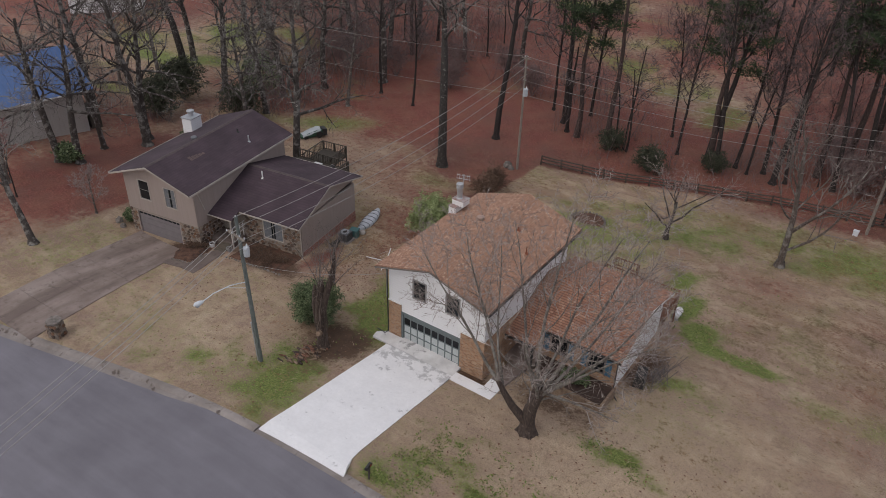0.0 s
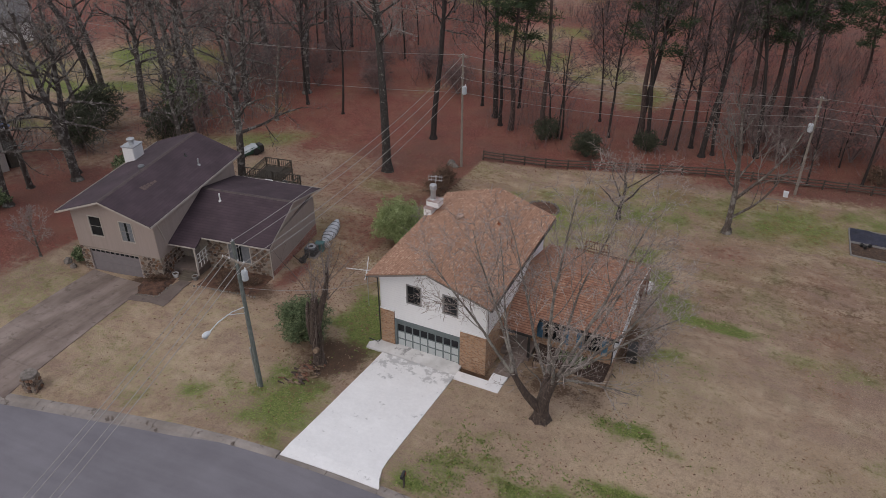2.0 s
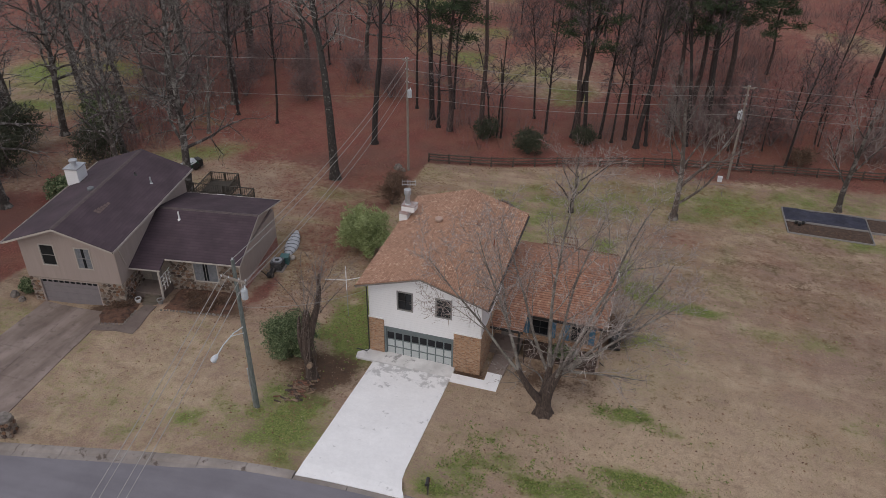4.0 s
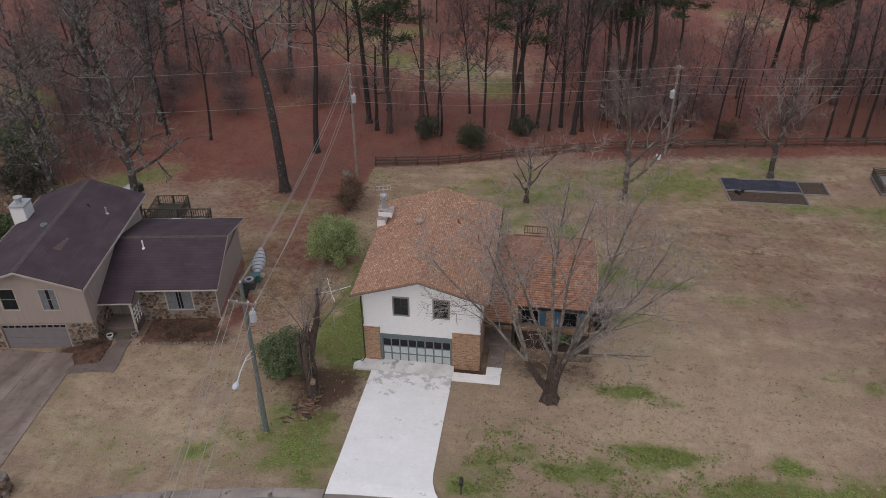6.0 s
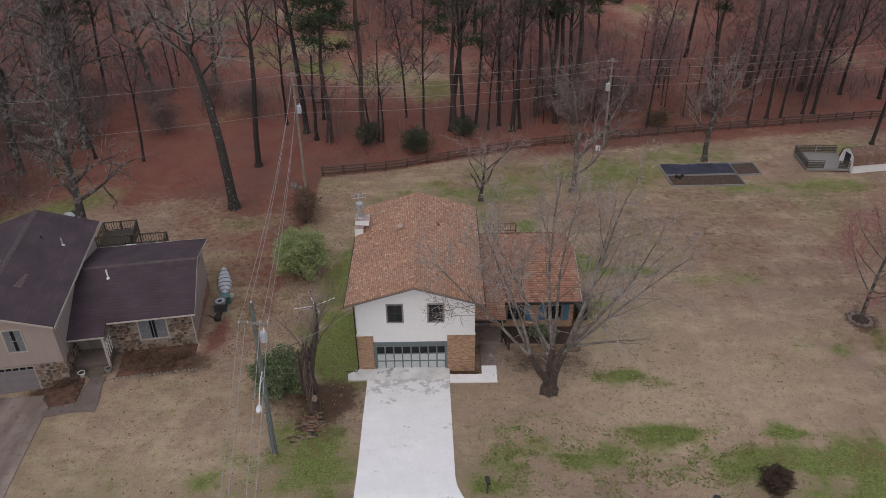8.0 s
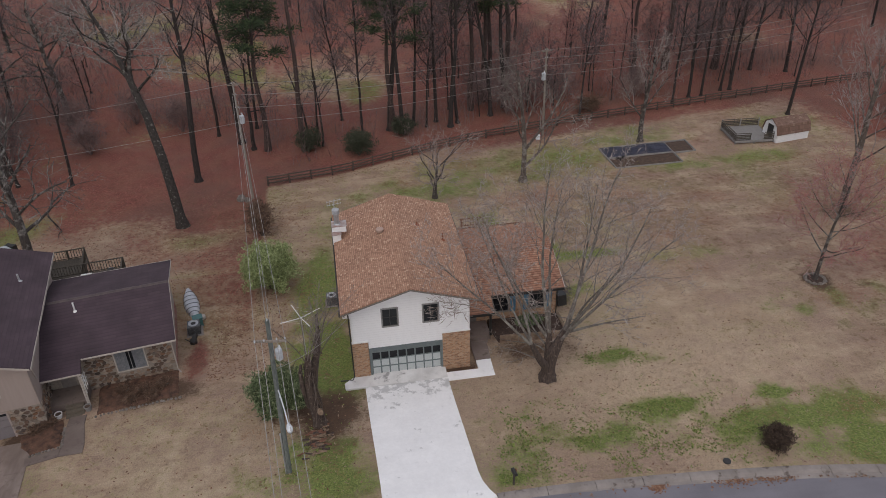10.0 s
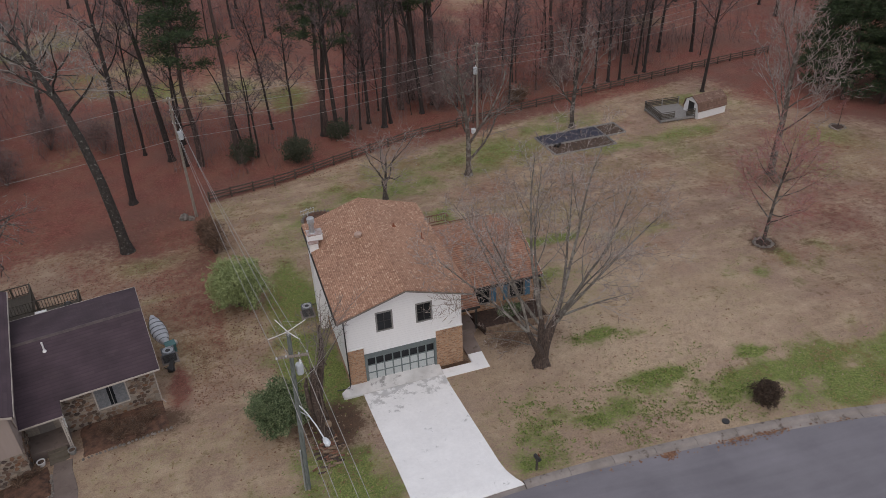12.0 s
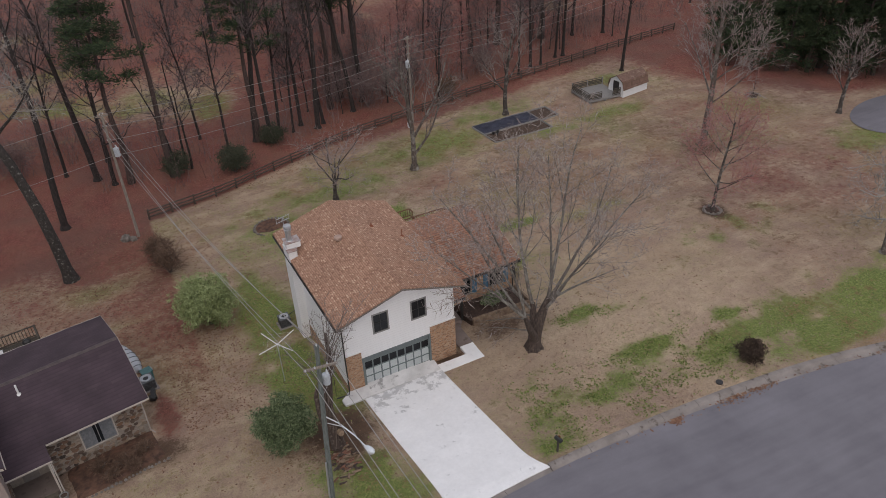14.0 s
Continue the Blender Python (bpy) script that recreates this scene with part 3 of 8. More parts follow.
GREEN = [(-3.2, -9.5, 2.2, 3.5, 0.7), (-2.9, 2.0, 1.7, 6.5, 0.95), (-4.6, 4.0, 1.6, 5.5, 0.6), (-3.4, 13, 2.4, 7, 0.75), (-5.1, -8.6, 1.1, 3.0, 0.55), (-5.2, -6.5, 1.2, 1.2, 0.5), (-7.5, -11.2, 5, 2.0, 0.26),
         (8.0, -10.4, 1.6, 2.0, 0.36), (9.6, -8.7, 1.2, 1.1, 0.45), (9.4, -6.4, 0.9, 0.6, 0.4), (7.5, -12.0, 1.2, 0.8, 0.6), (19.4, -6.6, 2.4, 0.6, 0.95), (17.2, -8.0, 2.4, 0.9, 0.42), (13.5, -9.6, 3.8, 1.3, 0.3), (17.9, -0.7, 1.3, 0.6, 0.9), (16.2, -0.9, 1.0, 0.5, 0.4),
         (29, -9.0, 7, 1.4, 0.85), (33, -11.6, 6, 1.6, 0.85), (27.6, -6.6, 2.2, 0.6, 0.75), (23.4, -9.7, 2.6, 1.1, 0.55), (40, -10, 6, 2.5, 0.75), (18.8, 14.7, 1.8, 0.8, 0.8), (21.8, 14.7, 2.4, 0.8, 0.75), (18.0, 8.4, 2.4, 1.4, 0.35), (13.6, 23.5, 1.3, 2.2, 0.6), (15.4, 19.6, 1.1, 2.3, 0.85), (17.4, 16.4, 1.4, 1.6, 0.85), (19, 20, 3, 5, 0.16),
         (10, 33, 10, 5, 0.34), (25, 37, 12, 5, 0.42), (3, 27, 8, 8, 0.36), (14, 37, 10, 3, 0.3), (34, 42, 9, 4, 0.32), (38, 33, 6, 2, 0.4), (48, 33, 7, 2.5, 0.45), (24, 25, 12, 8, 0.1), (38, 3, 5, 2, 0.22), (30, 13, 5, 2, 0.22), (56, 42, 6, 3, 0.45), (66, 9, 8, 4, 0.45), (20.5, -1.5, 2.0, 0.8, 0.3)]
BARE = [(-3.3, -3.5, 2.2, 2.6, 0.6), (6.3, -0.3, 1.2, 0.35, 1.0), (-16, 1.7, 2.8, 1.4, 0.72), (-22.9, -1.2, 1.6, 0.9, 0.9), (38.6, 6.4, 1.1, 1.1, 0.75), (46, 14, 16, 10, 0.08), (25, 22, 12, 9, 0.08), (15.5, 9, 1.2, 3.0, 0.45), (12, 1.0, 4, 1.5, 0.3), (48.4, 18, 3, 3, 0.3), (19.7, 32.5, 1.2, 1.2, 0.12), (45, -1, 10, 5, 0.08)]


def field(x, y):
    """Where the far ground is open grass, not wood."""
    return max(1.2 * blob(x, y, 0, 73, 17, 17), 0.8 * blob(x, y, -18, 86, 14, 14), blob(x, y, 46, 104, 18, 22), 0.9 * blob(x, y, 70, 76, 12, 12), blob(x, y, -72, 42, 22, 24), 0.8 * blob(x, y, -30, 110, 25, 14))


def step(v, a, b):
    u = min(1.0, max(0.0, (v - a) / (b - a)))
    return u * u * (3 - 2 * u)


def cover(x, y):
    """Shares of red leaf litter, green, bare soil and dry straw."""
    n1 = noise.noise((x * 0.12, y * 0.12, 3.0))
    n2 = noise.noise((x * 0.5, y * 0.5, 9.0))
    broad = noise.noise((x * 0.045, y * 0.06, 21.0))
    mid = noise.noise((x * 0.22, y * 0.3, 14.0))
    fy = fence_y(x) if x > -9 else 37.8 - 0.25 * (-9 - x)
    open_ground = min(1, max(0, 1.15 * field(x, y) + 0.3 * broad + 0.35 * n1 - 0.16)) if y > 44 or x < -52 else 0.0
    if x > -9:
        wood = step(y, fy - 0.8, fy + 1.0)
        lit = wood * (0.74 + 0.35 * mid + 0.35 * broad)
        # the litter lies deepest just beyond the fence
        lit = max(lit, (0.66 + 0.3 * mid) * math.exp(-((y - fy - 4.5) / 5.0) ** 2) * wood)
        lit = max(lit, (0.06 + 0.32 * step(x, 8, 20) + 0.2 * n1) * math.exp(-((y - fy + 1.2) / 2.2) ** 2))
    else:
        # the neighbour's back yard: leaves thin out towards the house
        lit = 0.24 + 0.22 * step(y, 26, 42) + 0.16 * broad + 0.14 * mid
        lit *= step(y + 0.35 * (x + 9), 8, 26) if x > -34 else 1.0
        lit = max(lit, (0.3 + 0.1 * mid) * blob(x, y, -10, 20, 7, 15))
    if x < -34:
        lit = max(lit * step(y, -14, 4), (0.78 + 0.3 * mid) * blob(x, y, -42, 4, 8, 12))
    lit = max(lit, (0.66 + 0.3 * n1) * step(x + 0.45 * y, 74, 92) * step(y, 14, 26))
    lit = max(lit, (0.22 + 0.1 * mid) * blob(x, y, 52, 8, 14, 12), (0.16 + 0.06 * mid) * blob(x, y, 40, 3.5, 5, 3), 0.45 * blob(x, y, -12.9, 5.0, 0.8, 3.0))
    if -9 < x and y < fy - 3:
        lit = max(lit, 0.04 + 0.05 * step(y + 0.5 * x, 22, 40) + 0.11 * broad + 0.11 * mid, (0.2 + 0.1 * mid) * blob(x, y, 20, 27.5, 3.5, 3))
    lit *= 1 - 0.8 * open_ground
    gr = 0.04 + 0.2 * broad + 0.16 * n1
    for cx, cy, rx, ry, k in GREEN:
        gr = max(gr, 0.72 * k * blob(x, y, cx, cy, rx, ry) + (0.36 if y < 10 else 0.18) * n2 * min(1, 0.3 + blob(x, y, cx, cy, rx * 2, ry * 2)))
    gr = max(gr, (0.13 + 0.34 * n1 + 0.22 * n2) * open_ground)
    if x < -10 and y > 18:
        # mossy grass showing between the leaves
        gr = max(gr, (0.03 + 0.1 * step(y, 28, 34)) + 0.45 * noise.noise((x * 0.1, y * 0.16, 40.0)))
        lit -= 0.25 * max(0, noise.noise((x * 0.1, y * 0.16, 40.0)))
    if x < -18 and y < -3:
        gr = max(gr, (0.12 + 0.2 * n1) * min(1, (-18 - x) / 5))
    so = 0.0
    for cx, cy, rx, ry, k in BARE:
        so = max(so, k * blob(x, y, cx, cy, rx, ry) + 0.12 * n2)
    dry = max(1.2 * blob(x, y, 19, -2, 16, 10), 0.6 * blob(x, y, -13, -8, 9, 6), 0.45 * blob(x, y, -12, 12, 5, 8), 0.5 * blob(x, y, -20, 26, 12, 10), 0.4 * blob(x, y, 10, -9, 6, 4), 0.3 * blob(x, y, -8, 4, 4, 8), 0.3 * open_ground) * (0.8 + 0.6 * n1)
    return max(0, min(1, lit)), max(0, min(1, gr)), max(0, min(1, so)), max(0, min(1, dry))


def build_ground():
    xs = spaced([(-2600, -300, 460), (-300, -100, 20), (-100, -40, 1.5), (-40, 45, 0.6), (45, 90, 1.2), (90, 130, 4), (130, 300, 17), (300, 2600, 460)])
    ys = spaced([(-2600, -200, 480), (-200, -30, 10), (-30, -19, 1.0), (-19, -12.6, 0.2), (-12.6, 45, 0.6), (45, 75, 1.2), (75, 160, 3), (160, 300, 14), (300, 2700, 480)])
    nx, ny = len(xs), len(ys)
    v, col = [], []
    for y in ys:
        for x in xs:
            z = height(x, y)
            d = kerb_y(x) - y
            if d > -0.1:
                z -= 0.45 * min(1, (d + 0.1) / 0.2) if d < 11.8 else 0.05
            if -0.9 < x < 6.8 and y < -12.3 and d <= 0.48:
                z -= 0.3
            z += 0.05 * noise.noise((x * 0.4, y * 0.4, 0)) if y > -1 else 0.02 * noise.noise((x * 0.4, y * 0.4, 0))
            v.append((x, y, z))
            col.append(cover(x, y))
    f = [(j * nx + i, j * nx + i + 1, (j + 1) * nx + i + 1, (j + 1) * nx + i) for j in range(ny - 1) for i in range(nx - 1)]
    me = bpy.data.meshes.new("ground")
    me.from_pydata(v, [], f)
    me.materials.append(M_GROUND)
    at = me.color_attributes.new("cover", "FLOAT_COLOR", "POINT")
    at.data.foreach_set("color", np.array(col, dtype=np.float32).ravel())
    me.polygons.foreach_set("use_smooth", [True] * len(me.polygons))
    tagged(new("ground", me), "winter lawn of tan straw and green patches running into red leaf litter", "ground", "", "structure")


build_ground()


def ribbon(xs, near, far, drop):
    s = Shape()
    for x in xs:
        a, b = near(x), far(x)
        s.v.append((x, a, height(x, a) + drop(x, a)))
        s.v.append((x, (a + b) / 2, height(x, (a + b) / 2) + drop(x, a) + 0.05))
        s.v.append((x, b, height(x, b) + drop(x, b)))
    for i in range(len(xs) - 1):
        for k in (0, 1):
            s.f.append((3 * i + k, 3 * i + k + 1, 3 * i + k + 4, 3 * i + k + 3))
    return s


road = ribbon(list(np.arange(-130, 131, 1.5)), lambda x: kerb_y(x) - 11.5, lambda x: kerb_y(x) - 0.3, lambda x, y: -0.14)
solid("road", road, M_ASPHALT, "grey asphalt road with faint tyre streaks", "road", "", "structure")

# the far turning place of the next street
s = Shape()
ring = [(74.3 + 8.0 * math.cos(t) + 1.0 * math.sin(t), 11.6 + 5.2 * math.sin(t)) for t in np.linspace(0, 2 * math.pi, 40)[:-1]]
s.add([(x, y, height(x, y) + 0.06) for x, y in ring], [tuple(range(len(ring)))])
solid("far_road", s, M_ASPHALT, "pale grey asphalt turning circle beyond the lawn", "road", "", "structure")

# kerb of cast segments with joints
kerb = thing("kerb", "weathered concrete kerb with open joints along the road", "kerb", kind="structure")
spans = [(6.12 + 3.0 * i, 6.12 + 3.0 * i + 2.97) for i in range(13)] + [(-0.48 - 3.0 * i - 2.97, -0.48 - 3.0 * i) for i in range(13)] + [(-0.45, 2.8), (2.83, 6.09)]
for a0, a1 in spans:
    s = Shape()
    n = 5
    prof = [(0.26, -0.2), (0.26, 0.025), (-0.02, 0.035), (-0.16, 0.0), (-0.28, -0.10), (-0.66, -0.128), (-0.66, -0.3)]
    if -0.5 < a0 < 6:
        # dropped before the driveway
        prof = [(0.06, -0.4), (0.04, -0.10), (-0.1, -0.10), (-0.4, -0.118), (-0.66, -0.128), (-0.66, -0.3)]
    for k in range(n):
        x = a0 + (a1 - a0) * k / (n - 1)
        y = kerb_y(x)
        for o, h in prof:
            s.v.append((x, y + o, height(x, y) + h))
    m = len(prof)
    for k in range(n - 1):
        for j in range(m - 1):
            s.f.append((k * m + j, (k + 1) * m + j, (k + 1) * m + j + 1, k * m + j + 1))
    s.f.append(tuple(range(m)))
    s.f.append(tuple((n - 1) * m + j for j in range(m))[::-1])
    part("kerb_segment", s, M_KERB, kerb)


def slab(name, outline, mat, label, lift=0.05, fixed=None, kind="structure", step=1.0, parent=None):
    """A concrete slab on the slope: left and right edge rows, y downwards."""
    s = Shape()
    for row in outline:
        x0, x1, ya = row[:3]
        for k in range(5):
            x = x0 + (x1 - x0) * k / 4
            y = ya + (row[-1] - ya) * k / 4 if len(row) > 3 else ya
            s.v.append((x, y, (height(x, y) + lift) if fixed is None else fixed(x, y)))
    top = len(s.v)
    s.v += [(x, y, z - 0.25) for x, y, z in s.v]
    r = len(outline)
    for i in range(r - 1):
        for k in range(4):
            a = i * 5 + k
            s.f.append((a, a + 5, a + 6, a + 1))
        for k, rev in ((0, True), (4, False)):
            a, b = i * 5 + k, (i + 1) * 5 + k
            q = (a, b, top + b, top + a)
            s.f.append(q[::-1] if rev else q)
    for i in (0, r - 1):
        for k in range(4):
            a = i * 5 + k
            q = (a, a + 1, top + a + 1, top + a)
            s.f.append(q if i == 0 else q[::-1])
    if parent:
        return part(name, s, mat, parent)
    return solid(name, s, mat, label, "driveway", "", kind)


drive_rows = [(-0.62, 5.28, -1.14), (-0.60, 5.30, -3.0), (-0.55, 5.34, -5.8), (-0.46, 5.40, -9.0), (-0.42, 5.44, -11.2), (-0.42, 5.52, -12.0), (-0.42, 5.78, -12.8), (-0.42, 6.02, -13.4, -13.2), (-0.43, 6.1, -13.87, -13.42)]
slab("driveway", drive_rows, M_DRIVE_DAMP, "new white concrete driveway sloping up to the road",
     fixed=lambda x, y: height(x, y) + 0.05 + max(0, 0.06 * (y + 2.2)) - (0.17 * max(0, min(1, (-12.9 - y) / 1.2))))
slab("apron", [(-2.0, 5.28, -1.09), (-2.05, 5.28, -0.55), (-1.3, 5.28, 0.0), (-0.1, 5.12, 0.25)], M_APRON, "stained concrete apron before the garage door",
     fixed=lambda x, y: 0.14 + 0.1 * y + 0.01 * (5 - x))
slab("walk_slab", [(5.29, 8.68, -1.5), (5.29, 8.68, -0.62)], M_DRIVE, "new white concrete walk joining the driveway", fixed=lambda x, y: 0.09 - 0.012 * (x - 5))
slab("walk_turn", [(7.62, 8.68, -0.61), (7.62, 8.72, 0.3)], M_DRIVE, "new white concrete end of the walk", fixed=lambda x, y: 0.09 - 0.012 * (x - 5))
slab("porch_walk", [(7.6, 8.75, 0.32), (7.6, 8.9, 3.0)], M_OLDCONC, "old brown concrete walk to the porch", fixed=lambda x, y: 0.03 - 0.06 * y)

slab("neighbour_walk", [(-20.75, -19.2, -3.75), (-20.72, -19.25, -2.9), (-20.85, -19.5, -1.8), (-20.95, -19.78, -0.75), (-21.0, -19.84, 0.2)], M_WALK, "dark brown concrete walk before the porch steps", 0.05)
slab("neighbour_walk_arm", [(-22.75, -20.77, -4.15, -3.75), (-22.9, -20.74, -3.4, -2.9)], M_WALK, "dark brown concrete walk joining the driveway", 0.05)

# the neighbour's driveway: cast bays with open joints
bdrive = thing("neighbour_driveway", "brown weathered concrete driveway in bays", "driveway", kind="structure")
for j in range(5):
    u0, u1 = j / 5 + 0.0007, (j + 1) / 5 - 0.0007
    for k in range(2):
        rows = []
        for u in (u0, (u0 + u1) / 2, u1):
            y = -1.6 - u * 15.2
            xl, xr = -29.3 + 1.6 * u + 0.1, -22.9 + 1.9 * u
            xm = (xl + xr) / 2
            rows.append((xl, xm - 0.012, y) if k == 0 else (xm + 0.012, xr, y))
        slab("bay", rows, M_OLDDRIVE, "", 0.045, parent=bdrive)

# ---- house parts ----
def window_unit(house, x0, x1, z0, z1, y, frame_mat, sash_mat, split=True, curtain=False, trim=0.1, name="window", mullion=False):
    """A sash window set in a wall along x whose face is at y; it looks towards -y."""
    w = new(name)
    w.parent = house
    s = Shape()
    for a, b, c, d in ((x0, x0 + trim, z0, z1), (x1 - trim, x1, z0, z1), (x0 + trim, x1 - trim, z1 - trim, z1), (x0 + trim, x1 - trim, z0, z0 + trim)):
        s.box(a, b, y - 0.045, y + 0.06, c, d)
    part("frame", s, frame_mat, w)
    a, b, c, d = x0 + trim, x1 - trim, z0 + trim, z1 - trim
    s = Shape()
    t = 0.045
    mid = (c + d) / 2
    bars = [(a, a + t, c, d), (b - t, b, c, d), (a + t, b - t, d - t, d), (a + t, b - t, c, c + t)]
    if split:
        bars.append((a + t, b - t, mid - t / 2, mid + t / 2))
    if mullion:
        bars.append(((a + b) / 2 - t / 2, (a + b) / 2 + t / 2, c + t, d - t))
    for p, q, r, u in bars:
        s.box(p, q, y + 0.0, y + 0.05, r, u)
    part("sash", s, sash_mat, w)
    panes = [(c + t, mid - t / 2), (mid + t / 2, d - t)] if split else [(c + t, d - t)]
    for r, u in panes:
        part("pane", Shape().box(a + t, b - t, y + 0.02, y + 0.03, r, u), M_GLASS, w)
    if curtain:
        k = 14
        for p0, p1 in ((a + t, a + 0.4 * (b - a)), (b - 0.4 * (b - a), b - t)):
            s = Shape()
            for i in range(k + 1):
                u, f = p0 + (p1 - p0) * i / k, y + 0.006 + 0.009 * (i % 2)
                s.v += [(u, f, c + t), (u, f, d - t), (u, y + 0.019, d - t), (u, y + 0.019, c + t)]
            for i in range(k):
                q = 4 * i
                s.f += [(q + m, q + (m + 1) % 4, q + 4 + (m + 1) % 4, q + 4 + m) for m in range(4)]
            s.f += [(0, 1, 2, 3), (4 * k + 3, 4 * k + 2, 4 * k + 1, 4 * k)]
            part("curtain", s, M_CURTAIN, w)
    return w


def gable_roof(house, x0, x1, xr, ze0, ze1, zr, y0, y1, mat, t=0.16, axis="y", name="roof"):
    """Two slopes; the ridge runs along y (or along x, with x and y swapped). xr, zr: the ridge."""
    def P(a, b, z):
        return (a, b, z) if axis == "y" else (b, a, z)
    n = 24
    for e, ze in ((x0, ze0), (x1, ze1)):
        # a slight unevenness along the eave keeps the edge from being ruler-straight
        s = Shape()
        for i in range(n + 1):
            b = y0 + (y1 - y0) * i / n
            w = 0.014 * math.sin(b * 2.1 + e) + 0.008 * math.sin(b * 5.3)
            s.v += [P(e, b, ze + w), P(xr, b, zr + w * 0.5), P(xr, b, zr + w * 0.5 - t), P(e, b, ze + w - t)]
        for i in range(n):
            k = 4 * i
            s.f += [(k + j, k + (j + 1) % 4, k + 4 + (j + 1) % 4, k + 4 + j) for j in range(4)]
        s.f += [(0, 1, 2, 3), (4 * n + 3, 4 * n + 2, 4 * n + 1, 4 * n)]
        part(name, s, mat, house)


def ridge_cap(house, p, q, mat, w=0.16, fall=0.3):
    """A strip of bent shingles saddling the ridge; its courses step a little."""
    s = Shape()
    p, q = Vector(p), Vector(q)
    ax = (q - p).normalized()
    sd = Vector((-ax.y, ax.x, 0))
    k = int((q - p).length / 0.3)
    for i in range(k + 1):
        c = p.lerp(q, i / k) + Vector((0, 0, 0.012 + 0.008 * (i % 2)))
        s.v += [tuple(c - sd * w - Vector((0, 0, fall * w))), tuple(c), tuple(c + sd * w - Vector((0, 0, fall * w))), tuple(c - Vector((0, 0, 0.06)))]
    for i in range(k):
        a = 4 * i
        s.f += [(a + j, a + (j + 1) % 4, a + 4 + (j + 1) % 4, a + 4 + j) for j in range(4)]
    s.f += [(0, 1, 2, 3), (4 * k + 3, 4 * k + 2, 4 * k + 1, 4 * k)]
    return part("ridge_cap", s, mat, house)


def vent_pipe(house, x, y, z, h=0.55, r=0.06, mat=None):
    p = new("vent_pipe")
    p.parent = house
    p.location = (x, y, z)
    part("pipe", Shape().tube([(0, 0, -0.1), (0, 0, h)], r, 8), mat or M_METAL, p)
    part("flashing", Shape().lathe((0, 0, -0.05), [(0.2, 0), (0.16, 0.06), (r + 0.015, 0.14)], 10), mat or M_METAL, p)
    return p


def turtle_vent(house, x, y, z, mat):
    return part("roof_vent", Shape().lathe((x, y, z - 0.05), [(0.26, 0), (0.27, 0.14), (0.3, 0.16), (0.28, 0.24), (0.12, 0.3), (0.02, 0.31)], 16), mat, house, "round roof vent")


def downspout(house, pts, mat, name="downspout", r=0.045):
    return part(name, Shape().tube(pts, r, 6), mat, house)


